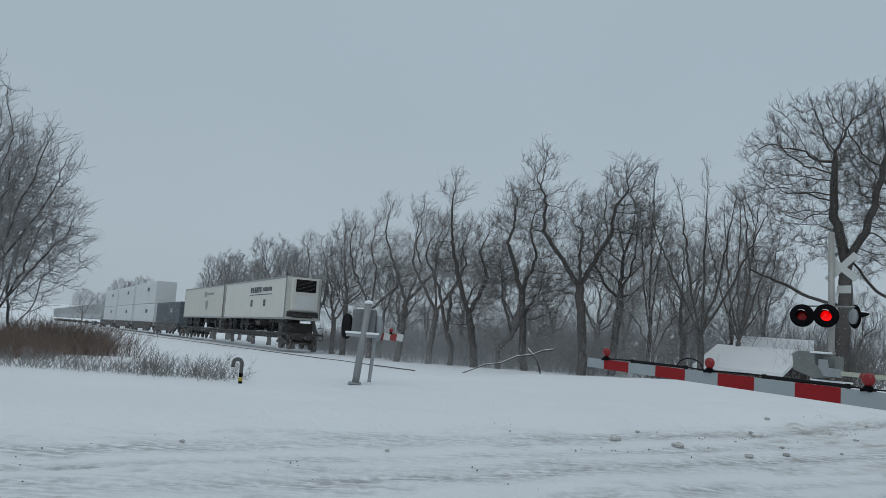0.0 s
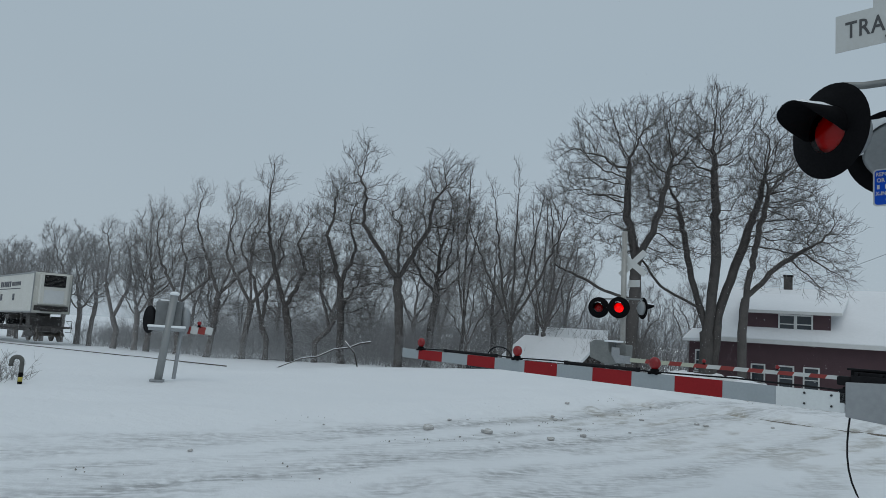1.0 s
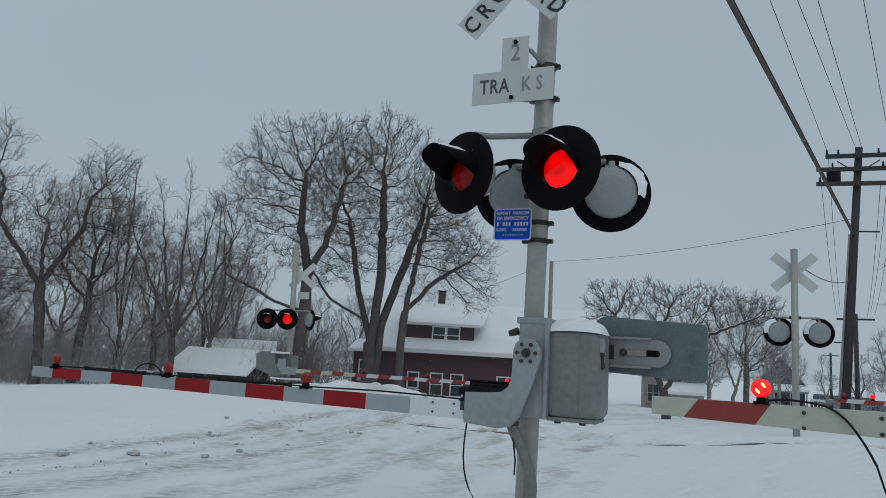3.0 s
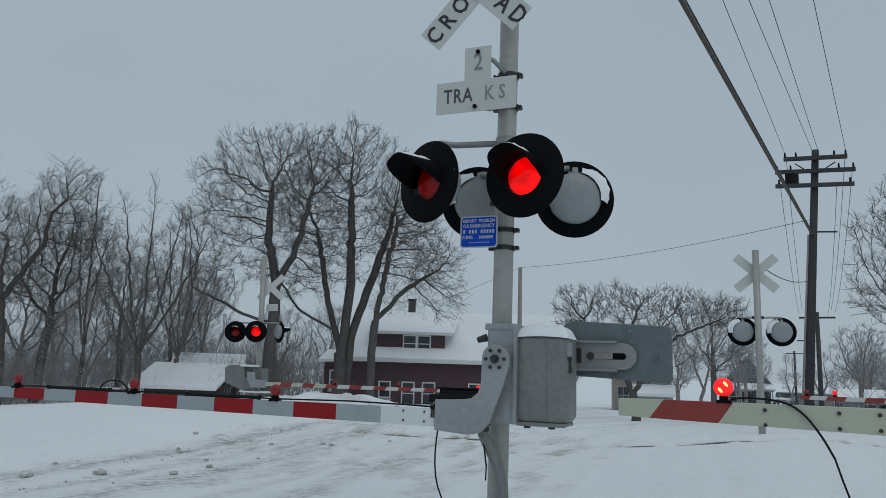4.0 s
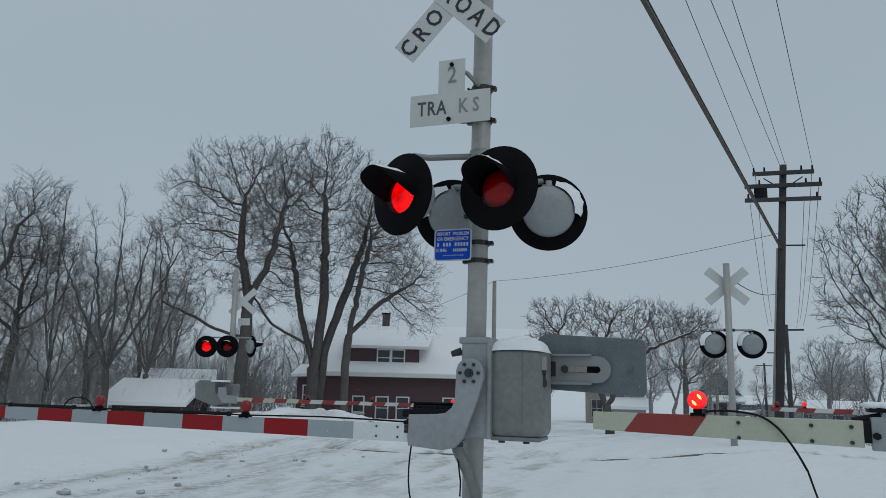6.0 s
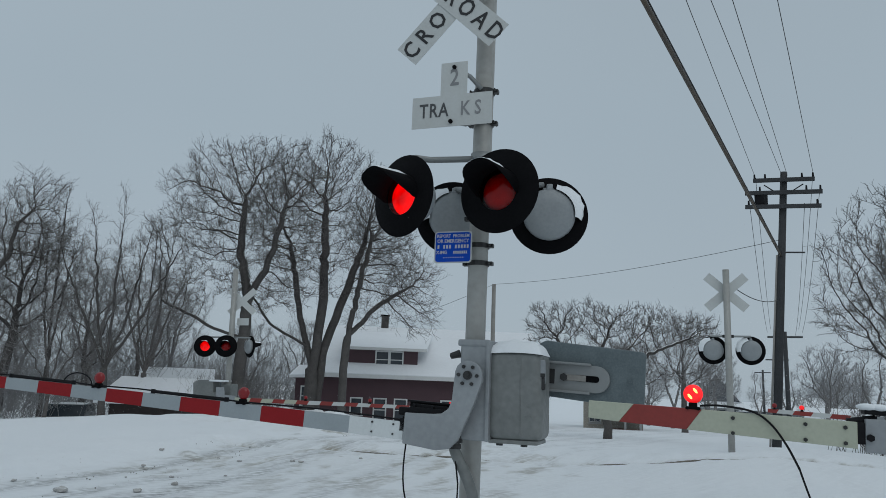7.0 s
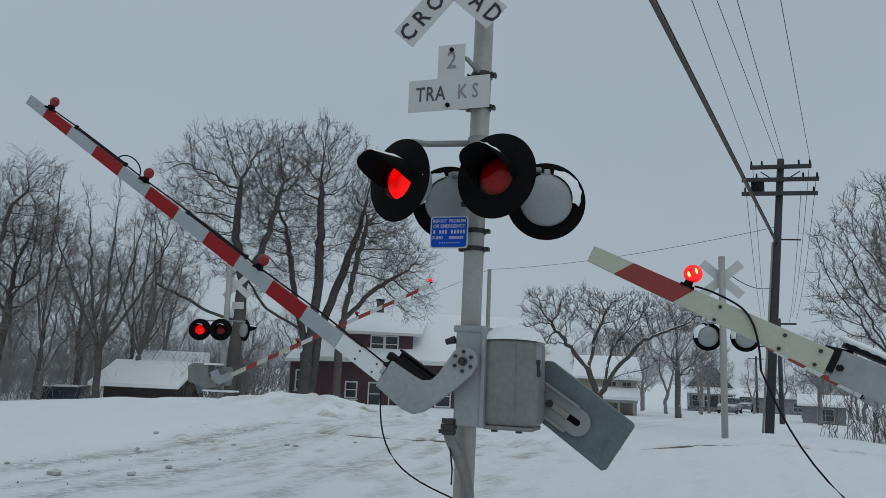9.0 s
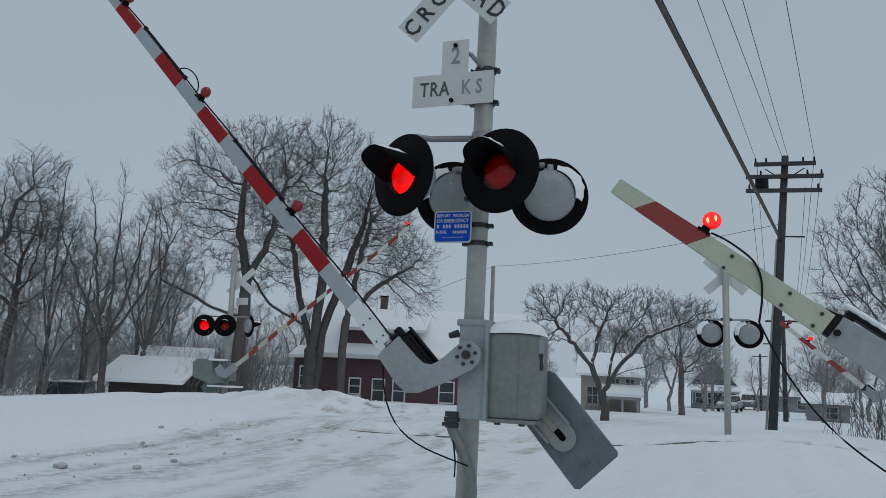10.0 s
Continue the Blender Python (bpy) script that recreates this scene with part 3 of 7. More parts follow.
def gate_arm_bracket(parent, pivot, yplate, ycw, cw=True):
    """The turning part: bracket plate with bolts on the shaft, slotted plate and counterweight on the far side. Origin at the shaft."""
    bm = bm_new()
    o = arc(0, 0, 0.105, 35, 180, 10)[::-1]
    outline = [(0.098, 0.02), (0.105, -0.18), (0.125, -0.245), (0.175, -0.285), (0.24, -0.295), (0.455, -0.305), (0.455, -0.525), (0.20, -0.545), (0.10, -0.525), (0.04, -0.46), (-0.06, -0.20), (-0.105, -0.04)]
    outline = outline + arc(0, 0, 0.105, 200, 20, 12)[1:-1][::1]
    add_prism(bm, outline, yplate - 0.03, yplate + 0.012, 0.007)
    br = part("gate_arm", bm, CAST, parent, "grey cast gate-arm bracket")
    br.matrix_basis = pose(*pivot)
    bm = bm_new()
    add_cyl(bm, (0, yplate + 0.012, 0), (0, yplate + 0.03, 0), 0.032, seg=12)
    add_cyl(bm, (0, yplate + 0.03, 0), (0, yplate + 0.042, 0), 0.018, seg=10)
    part("shaft_end", bm, BOLT, br, "dark shaft end")
    for a in (60, 120, 180, 240, 300, 0):
        bm = bm_new()
        bolt_heads(bm, [(0.068 * math.cos(radians(a)), 0.068 * math.sin(radians(a)))], yplate + 0.012)
        part("bolt", bm, BOLT, br, "dark bolt head")
    bm = bm_new()
    add_cyl(bm, (0, yplate, 0), (0, ycw, 0), 0.045, seg=14)
    part("shaft", bm, CAST, br)
    # shear plates that hold the arm
    bm = bm_new()
    add_box(bm, (0.34, 0.11, 0.018), (0.27, yplate - 0.07, -0.31), 0.004)
    add_box(bm, (0.30, 0.02, 0.05), (0.28, yplate - 0.02, -0.285), 0.004)
    add_box(bm, (0.10, 0.09, 0.10), (0.46, yplate - 0.07, -0.40), 0.01)
    add_cyl(bm, (0.40, yplate - 0.10, -0.33), (0.50, yplate - 0.10, -0.36), 0.022, seg=10)
    add_box(bm, (0.36, 0.02, 0.07), (0.29, yplate - 0.13, -0.255), 0.004)
    add_box(bm, (0.38, 0.05, 0.014), (0.29, yplate - 0.11, -0.222), 0.004)
    add_box(bm, (0.30, 0.014, 0.05), (0.27, yplate - 0.045, -0.262), 0.004)
    for bx in (0.14, 0.26, 0.40):
        add_cyl(bm, (bx, yplate - 0.14, -0.25), (bx, yplate - 0.02, -0.25), 0.011, seg=8)
    add_box(bm, (0.09, 0.07, 0.06), (0.485, yplate - 0.08, -0.30), 0.014)
    part("arm_clamp", bm, RUBBER, br, "black steel arm clamp")
    if cw:
        bm = bm_new()
        add_prism(bm, arc(-0.84, 0.05, 0.10, 90, 270, 10) + [(-0.05, -0.05), (-0.05, 0.15)], ycw - 0.02, ycw + 0.02, 0.004)
        part("counterweight_arm", bm, ALU, br, "slotted grey counterweight arm")
        # black sheet laid on the uncut arm stands for the shade inside the slot
        bm = bm_new()
        add_prism(bm, arc(-0.84, 0.05, 0.024, 90, 270, 8) + arc(-0.70, 0.05, 0.024, 270, 450, 8), ycw + 0.019, ycw + 0.0225)
        part("slot", bm, BLACK, br, "black strip for the shade in the slot")
        bm = bm_new()
        add_cyl(bm, (-0.60, ycw + 0.02, 0.05), (-0.60, ycw + 0.05, 0.05), 0.03, seg=6)
        part("bolt", bm, BOLT, br, "dark clamp bolt")
        bm = bm_new()
        add_box(bm, (0.15, 0.012, 0.045), (-0.69, ycw + 0.027, 0.05), 0.004)
        part("slot_plate", bm, GREYPOLE, br, "pale slotted clamp plate")
        for zz in (0.155, -0.055):
            bm = bm_new()
            add_box(bm, (0.66, 0.05, 0.018), (-0.47, ycw + 0.03, zz), 0.005)
            part("flange", bm, ALU, br, "raised edge of the arm")
        bm = bm_new()
        add_box(bm, (0.40, 0.008, 0.11), (-0.33, ycw + 0.025, 0.05), 0.003)
        part("channel", bm, BOLT, br, "dark channel floor")
        bm = bm_new()
        add_prism(bm, [(-0.40, 0.30), (-0.44, 0.32), (-1.17, 0.28), (-1.19, 0.26), (-1.19, -0.11), (-1.165, -0.14), (-0.40, -0.10), (-0.37, -0.06), (-0.37, 0.26)], ycw - 0.09, ycw - 0.026, 0.010)
        add_cyl(bm, (-1.08, ycw - 0.03, 0.06), (-1.08, ycw - 0.012, 0.06), 0.016, seg=6)
        part("counterweight", bm, GALV, br, "galvanised steel counterweight plate")
    return br


def mechanism_box(parent, x0=0.0):
    bm = bm_new()
    add_box(bm, (0.41, 0.36, 0.645), (-0.350 + x0, -0.02, 1.435), 0.085, seg=6)
    body = part("mechanism_box", bm, BOXGREY, parent, "grey gate mechanism housing", True)
    bm = bm_new()
    add_box(bm, (0.22, 0.40, 0.70), (-0.06 + x0, -0.02, 1.45), 0.02, seg=3)
    add_box(bm, (0.24, 0.42, 0.05), (-0.05 + x0, -0.02, 1.80), 0.014)
    add_box(bm, (0.03, 0.44, 0.72), (-0.165 + x0, -0.02, 1.46), 0.008)
    part("end_casting", bm, CAST, body, "grey end casting with flange")
    bm = bm_new()
    add_box(bm, (0.36, 0.32, 0.03), (-0.345 + x0, -0.02, 1.105), 0.010)
    part("bottom_plate", bm, BOXGREY, body, "grey bottom plate")
    for k in (-0.42, -0.24):
        bm = bm_new()
        add_cyl(bm, (k + x0, 0.10, 1.075), (k + x0, 0.10, 1.10), 0.025, seg=8)
        part("gland", bm, BOLT, body, "dark cable gland")
    bm = bm_new()
    add_box(bm, (0.035, 0.05, 0.09), (-0.55 + x0, 0.10, 1.52), 0.008)
    add_box(bm, (0.04, 0.03, 0.03), (-0.55 + x0, 0.12, 1.58), 0.006)
    part("latch", bm, BOLT, body, "dark latch")
    bm = bm_new()
    add_box(bm, (0.008, 0.006, 0.56), (-0.40 + x0, 0.161, 1.43), 0.002)
    part("seam", bm, BOXGREY, body, "raised casting seam")
    bm = bm_new()
    for bx, bz in ((-0.46, 1.36), (-0.475, 1.29), (-0.44, 1.29), (-0.455, 1.32)):
        add_box(bm, (0.022, 0.006, 0.014), (bx + x0, 0.160, bz), 0.002)
    tagged(part("cast_mark", bm, BOXGREY, body, "raised casting mark"), kind="stuff")
    bm = bm_new()
    add_box(bm, (0.05, 0.02, 0.10), (-0.545 + x0, 0.125, 1.64), 0.008)
    add_box(bm, (0.02, 0.03, 0.16), (-0.56 + x0, 0.10, 1.60), 0.006)
    part("hasp", bm, CAST, body, "grey hasp")
    bm = bm_new()
    add_cyl(bm, (0.06 + x0, 0.16, 1.72), (0.13 + x0, 0.16, 1.70), 0.03, 0.022, 10)
    part("plug", bm, BOLT, body, "dark plug")
    bm = bm_new()
    n, grid = 18, []
    for i in range(n + 1):
        row = []
        for j in range(n + 1):
            u, v = 2 * i / n - 1, 2 * j / n - 1
            dome = max(0.0, (1 - abs(u) ** 4) * (1 - abs(v) ** 4)) ** 0.5
            lump = 1 + 0.25 * noise.noise(Vector((2.2 * u, 2.2 * v, 3)))
            row.append(bm.verts.new((-0.345 + x0 + 0.205 * u, -0.02 + 0.185 * v, 1.735 - 0.012 * u * u + 0.095 * dome * lump)))
        grid.append(row)
    for i in range(n):
        for j in range(n):
            bm.faces.new((grid[i][j], grid[i + 1][j], grid[i + 1][j + 1], grid[i][j + 1]))
    bmesh.ops.recalc_face_normals(bm, faces=bm.faces)
    part("snow_cap", bm, SNOW, body, "cushion of snow on the lid", True)


def striped_arm(br, x0, bounds, tip, z_top, h0, h1, y, th, first_mat, mats):
    """Boards of the arm, one to each colour, from the clamp (x0) to the tip; bounds: x of the joints."""
    xs = [x0] + list(bounds) + [tip]
    span = tip - x0
    for i, (a, b) in enumerate(zip(xs, xs[1:])):
        ha, hb = h0 + (h1 - h0) * (a - x0) / span, h0 + (h1 - h0) * (b - x0) / span
        bm = bm_new()
        add_prism(bm, [(a, z_top), (b, z_top), (b, z_top - hb), (a, z_top - ha)], y - th / 2, y + th / 2, 0.002, 1)
        part("arm_board", bm, mats[i], br, {ARMWHITE: "white end of the arm", RED: "red reflective stripe", SILVER: "silver-grey reflective stripe"}.get(mats[i], ""))


def arm_angle(t):
    """How far the gates have risen, degrees."""
    ks = ((0, 0), (6.55, 0), (6.8, 0.8), (7.0, 3.0), (7.5, 10.2), (8.0, 17.7), (8.5, 25.1), (9.0, 32.4), (9.5, 39.4), (10.0, 46.4), (10.5, 53.2))
    for (a, u), (b, v) in zip(ks, ks[1:]):
        if t <= b:
            return u + (v - u) * (t - a) / (b - a)
    return ks[-1][1]


ARM_TIMES = (0, 3, 6.4, 6.6, 6.8, 7.0, 7.25, 7.5, 8.0, 8.5, 9.0, 9.5, 10.0, 10.4)


def arm_rows(pivot, gain=1.0, late=0.0):
    return [(t, pose(*pivot, 0, -arm_angle(t - late) * gain, 0)) for t in ARM_TIMES]


def hang(s, piv, q, span, gain, ang0, ang1, slack=0.10, r=0.006):
    """A cable that hangs from a point on the arm (q, from the shaft); it swings out as the arm rises."""
    def top(t):
        a = radians(arm_angle(t) * gain)
        return Vector((piv[0] + q[0] * math.cos(a) - q[2] * math.sin(a), piv[1] + q[1], piv[2] + q[0] * math.sin(a) + q[2] * math.cos(a)))
    pts = []
    for k in range(15):
        u = k / 14
        pts.append((slack * math.sin(math.pi * u) * (1 - 0.3 * u), 0, -span * u))
    bm = bm_new()
    add_tube(bm, pts, r, 7)
    c = part("hanging_cable", bm, RUBBER, s, "black cable hanging from the arm", True)
    MOVES.append((c, [(t, pose(*top(t), 0, ang0 + (ang1 - ang0) * arm_angle(t) / 46.4, 0)) for t in ARM_TIMES]))


SLUSHY = material("slushy_steel", (0.20, 0.18, 0.145), 0.7, 0.1, vary=0.35, scale=9, bump=0.4, bump_scale=30, snow=0.35)


def crossing_rails():
    """Rail heads that show in the slush of the road."""
    for n0 in (13.95, 15.40):
        pts = []
        for k in range(40):
            q = -3.0 + 8.4 * k / 39          # along the rails
            x, y = TRACK_N[0] * n0 + TRACK[0] * q, TRACK_N[1] * n0 + TRACK[1] * q
            pts.append((x, y, gz(x, y) - 0.052 + 0.018 * math.sin(2.9 * q + n0) * math.sin(1.3 * q)))
        bm = bm_new()
        add_tube(bm, pts, 0.026, 6)
        tagged(part("rail", bm, SLUSHY, None, "", True), "worn steel rail across the slushy road", "rail", kind="structure")


crossing_rails()


def near_signal():
    base = pose(4.153, 3.791, 0, 0, 0, 117.13)
    s = empty("crossing_signal", base, "grey crossing signal mast with four flashing lights and a gate", "crossing signal", "crossing signals")
    lean = -0.0097
    mx = lambda z: 0.010 + lean * z
    bm = bm_new()
    add_cyl(bm, (mx(-0.3), 0, -0.3), (mx(5.0), 0, 5.0), 0.076, seg=24)
    part("mast", bm, MAST, s, "weathered grey steel mast", True)
    for z in (2.42, 2.56, 2.78, 3.56, 3.83):
        bm = bm_new()
        add_cyl(bm, (mx(z), 0, z - 0.018), (mx(z), 0, z + 0.018), 0.086, seg=20)
        for sx in (-1, 1):
            add_box(bm, (0.05, 0.05, 0.03), (mx(z) + sx * 0.095, 0.0, z), 0.004)
            add_cyl(bm, (mx(z) + sx * 0.10, -0.05, z), (mx(z) + sx * 0.10, 0.06, z), 0.009, seg=6)
        part("clamp", bm, BOLT, s, "dark pipe clamp with bolts")
    crossbuck(s, 0.173, 0.20, 4.568)
    # inverted-T plate with the number of tracks
    bm = bm_new()
    add_prism(bm, [(0.515, 3.49), (-0.150, 3.49), (-0.150, 3.755), (0.058, 3.755), (0.058, 4.03), (0.280, 4.03), (0.280, 3.755), (0.515, 3.755)], 0.196, 0.2, 0.001, 1)
    plate = part("track_plate", bm, WHITE, s, "white inverted-T plate, lettering partly worn away")
    for w, x, mt in (("TRA", 0.330, WORNINK), ("K", 0.070, FADED), ("S", -0.035, FADED)):
        lettering("letters", w, 0.165, read_plane(x, 0.2015, 3.628), mt, plate, 1.12, 0.74)
    lettering("letters", "2", 0.2, read_plane(0.165, 0.2015, 3.895), FADED, plate, 1, 0.8)
    for x, z in ((0.168, 3.985), (0.185, 3.530)):
        bm = bm_new()
        add_cyl(bm, (x, 0.2, z), (x, 0.215, z), 0.017, seg=10)
        part("bolt", bm, BLACK, plate, "black bolt")
    for pts in ([(0.17, 0.19, 3.985), (0.06, 0.12, 3.93), (mx(3.83), 0.08, 3.83)], [(0.185, 0.19, 3.53), (0.08, 0.14, 3.52), (mx(3.56), 0.08, 3.56)]):
        bm = bm_new()
        add_tube(bm, pts, 0.018, 6)
        part("sign_strut", bm, ALU, s, "bent grey sign strut", True)
    # lights
    light_unit(s, -0.27, 0.42, 2.885, -12, 0.315, False)
    light_unit(s, 0.480, 0.42, 2.885, -24, 0.318, True)
    light_unit(s, -0.505, -0.30, 2.853, 196, 0.315, None, True)
    light_unit(s, 0.297, -0.30, 2.865, 200, 0.315, None, False)
    for pts in ([(0.43, 0.30, 3.215), (0.36, 0.14, 3.245), (mx(3.26), 0.02, 3.265)], [(mx(2.9), 0.0, 2.9), (-0.18, 0.12, 2.89), (-0.27, 0.28, 2.885)],
                [(mx(3.0), 0.0, 3.03), (-0.30, -0.14, 3.07), (-0.47, -0.25, 3.10)], [(mx(3.0), 0.0, 3.03), (0.15, -0.14, 3.06), (0.27, -0.25, 3.10)]):
        bm = bm_new()
        add_tube(bm, pts, 0.026, 8)
        part("light_bracket", bm, ALU, s, "grey pipe bracket of a light", True)
    bm = bm_new()
    add_cyl(bm, (mx(3.26), 0, 3.22), (mx(3.26), 0, 3.31), 0.088, seg=18)
    part("bracket_collar", bm, ALU, s, "grey collar", True)
    # notice
    bm = bm_new()
    out = arc(0.27, 2.628, 0.025, 0, 90, 4) + arc(0.020, 2.628, 0.025, 90, 180, 4) + arc(0.020, 2.43, 0.025, 180, 270, 4) + arc(0.27, 2.43, 0.025, 270, 360, 4)
    add_prism(bm, out, 0.150, 0.154)
    note = part("notice", bm, WHITE, s, "blue notice plate with white writing")
    bm = bm_new()
    out = arc(0.265, 2.623, 0.02, 0, 90, 4) + arc(0.025, 2.623, 0.02, 90, 180, 4) + arc(0.025, 2.435, 0.02, 180, 270, 4) + arc(0.265, 2.435, 0.02, 270, 360, 4)
    add_prism(bm, out, 0.153, 0.1562)
    part("blue_field", bm, BLUE, note)
    for w, z, sz in (("REPORT  PROBLEM", 2.615, 0.036), ("OR EMERGENCY", 2.575, 0.040)):
        lettering("letters", w, sz, read_plane(0.145, 0.158, z), WHITE, note, 1.0, 0.86)
    lettering("letters", "X-ING", 0.036, read_plane(0.235, 0.158, 2.487), WHITE, note, 1.0, 0.86)
    bm = bm_new()
    for k in range(11):
        if k not in (1, 5):
            add_box(bm, (0.014, 0.002, 0.028), (0.262 - k * 0.0235, 0.158, 2.532))
    for k in range(7):
        add_box(bm, (0.010, 0.002, 0.022), (0.135 - k * 0.0165, 0.158, 2.487))
    for k in range(9):
        add_box(bm, (0.008, 0.002, 0.008), (0.215 - k * 0.019, 0.158, 2.447))
    tagged(part("number_bars", bm, WHITE, note), kind="stuff")
    mechanism_box(s)
    # flexible conduit into the mast foot and the cable under the arm
    bm = bm_new()
    add_tube(bm, eased([(0.08, 0.17, 1.10), (0.07, 0.17, 1.02), (0.0, 0.16, 0.88), (-0.06, 0.14, 0.72), (-0.07, 0.12, 0.55), (-0.02, 0.10, 0.35), (0.03, 0.09, 0.1), (0.04, 0.08, -0.2)], 4), 0.041, 14)
    part("conduit", bm, BOXGREY, s, "grey flexible conduit", True)
    bm = bm_new()
    for z, r in ((1.055, 0.052), (1.095, 0.060), (1.135, 0.054)):
        add_cyl(bm, (0.08, 0.17, z - 0.017), (0.08, 0.17, z + 0.017), r, seg=14)
    add_cyl(bm, (0.08, 0.17, 1.06), (0.15, 0.19, 1.06), 0.014, seg=8)
    part("conduit_coupling", bm, BOLT, s, "dark threaded coupling")
    piv = (-0.046, 0.0, 1.561)
    br = gate_arm_bracket(s, piv, 0.285, -0.25)
    st = 0.3857
    x_root = 0.47
    joints = [x_root + 0.44 + st * k for k in range(11)]
    mats = [ARMWHITE] + [SILVER if k % 2 == 0 else RED for k in range(10)] + [SILVER]
    striped_arm(br, x_root, joints, joints[-1] + 0.28, -0.375, 0.128, 0.098, 0.245, 0.03, None, mats)
    for q in ((0.55, -0.40), (0.55, -0.47), (0.72, -0.40), (0.72, -0.47)):
        bm = bm_new()
        bolt_heads(bm, [q], 0.26, 0.008, 0.008)
        part("bolt", bm, BOLT, br)
    arm_lamp(br, joints[-1] - 0.02, -0.375, 0.245, LAMPDIM)
    arm_lamp(br, joints[-1] - 3.72 * st, -0.375, 0.245, LAMPDIM)
    arm_lamp(br, joints[-1] - 7.52 * st, -0.375, 0.245, LAMPDIM)
    # wiring along the top of the arm
    bm = bm_new()
    xs = [0.50, 0.7, 1.2, joints[-1] - 7.5 * st, 2.3, 2.9, joints[-1] - 3.6 * st, 3.6, 4.2, joints[-1]]
    add_tube(bm, [(x, 0.245 + 0.008 * (i % 2), -0.362 + 0.006 * (i % 3)) for i, x in enumerate(xs)], 0.007, 6)
    xl = joints[-1] - 3.4 * st
    add_tube(bm, [(xl + 0.01 + 0.16 * math.cos(radians(a)) + 0.10, 0.245, -0.37 + 0.10 * max(0, math.sin(radians(a)))) for a in range(0, 181, 20)], 0.006, 6)
    for xa, xb in ((2.02, 2.75), (joints[-1] - 3.0 * st, joints[-1] - 1.1 * st)):
        add_cyl(bm, (xa, 0.245, -0.358), (xb, 0.245, -0.358), 0.014, seg=8)
        for xx in (xa, xb):
            add_cyl(bm, (xx, 0.245, -0.375), (xx, 0.245, -0.34), 0.018, seg=8)
    part("arm_wiring", bm, RUBBER, br, "black wiring along the arm")
    MOVES.append((br, arm_rows(piv)))
    hang(s, piv, (0.44, 0.25, -0.50), 1.02, 1.0, 33, 43, 0.28)
    bm = bm_new()
    add_tube(bm, [(0.07, 0.18, 1.08), (0.055, 0.2, 0.95), (0.03, 0.21, 0.80), (0.03, 0.22, 0.70)], 0.006, 7)
    part("cable_loop", bm, RUBBER, s, "black cable looping up to the mechanism", True)


near_signal()


def far_signal():
    """The signal beyond the tracks: same kind, its arm runs to the other side of the road."""
    x0, y0 = 11.05, 20.55
    s = empty("crossing_signal", pose(x0, y0, gz(x0, y0), 0, 0, -62.87), "grey crossing signal mast beyond the tracks with gate and crossbuck", "crossing signal", "crossing signals")
    b = -gz(x0, y0)
    bm = bm_new()
    add_cyl(bm, (0, 0, -0.3), (-0.10, 0, 4.85 + b), 0.085, seg=16)
    part("mast", bm, MAST, s, "grey steel mast", True)
    # this frame's -y looks to the near side
    for k, ang in enumerate((40, -45)):
        bm = bm_new()
        add_box(bm, (1.06, 0.005, 0.19), (0, 0, 0), 0.001, seg=1)
        blade = part("blade", bm, WHITE, s, "white crossbuck blade")
        blade.matrix_basis = pose(0.12, 0.15 + 0.008 * k, 3.85 + b, 0, ang, 20)
    bm = bm_new()
    add_box(bm, (0.42, 0.004, 0.22), (0.22, 0.14, 3.22 + b), 0.001, seg=1)
    part("track_plate", bm, WHITE, s, "small white plate")
    light_unit(s, -0.76, -0.30, 2.43 + b, 208, 0.33, True)
    light_unit(s, 0.02, -0.34, 2.44 + b, 208, 0.33, False)
    light_unit(s, 0.66, 0.0, 2.45 + b, -30, 0.33)
    bm = bm_new()
    add_cyl(bm, (-0.76, -0.12, 2.72 + b), (0.66, 0.0, 2.72 + b), 0.025, seg=8)
    part("light_bracket", bm, ALU, s, "grey pipe bracket")
    bm = bm_new()
    add_prism(bm, [(-1.05, 1.32 + b), (-0.85, 1.42 + b), (-0.35, 1.40 + b), (-0.30, 1.05 + b), (0.0, 0.95 + b), (0.05, 0.72 + b), (-0.35, 0.66 + b), (-1.0, 0.86 + b)], -0.32, 0.05, 0.03)
    add_box(bm, (0.40, 0.36, 0.55), (0.0, 0.05, 1.05 + b), 0.05, seg=3)
    part("mechanism_box", bm, BOXGREY, s, "grey gate mechanism housing")
    bm = bm_new()
    add_box(bm, (1.0, 0.45, 0.05), (0.05, -0.1, 0.62 + b), 0.02)
    add_box(bm, (0.52, 0.42, 0.06), (-0.22, -0.12, 1.40 + b), 0.025)
    part("snow_cap", bm, SNOW, s, "snow lying on ledges")
    piv = (0.0, -0.40, 1.10 + b)
    bm = bm_new()
    add_prism(bm, [(-0.12, 0.12), (0.12, 0.12), (0.16, -0.10), (0.55, -0.12), (0.55, -0.34), (0.05, -0.34), (-0.12, -0.12)], -0.03, 0.03, 0.006)
    br = part("gate_arm", bm, CAST, s, "grey cast gate-arm bracket")
    br.matrix_basis = pose(*piv)
    bm = bm_new()
    add_box(bm, (0.75, 0.06, 0.40), (-0.85, 0.72, 0.05), 0.01)
    part("counterweight", bm, GALV, br, "galvanised counterweight plate")
    x, k, tip = 0.5, 0, 7.3
    while x < tip - 0.05:
        nx = min(tip, x + (0.6 if k == 0 else 0.385))
        sl = 0.06
        bm = bm_new()
        h = 0.125 - 0.04 * x / tip
        add_prism(bm, [(x, -0.16), (nx, -0.16), (nx - sl, -0.16 - h), (x - sl, -0.16 - h)], -0.02, 0.02, 0.002, 1)
        part("arm_board", bm, CREAM if k < 6 and k % 2 == 0 else (WHITE if k % 2 == 0 else REDOLD), br)
        x, k = nx, k + 1
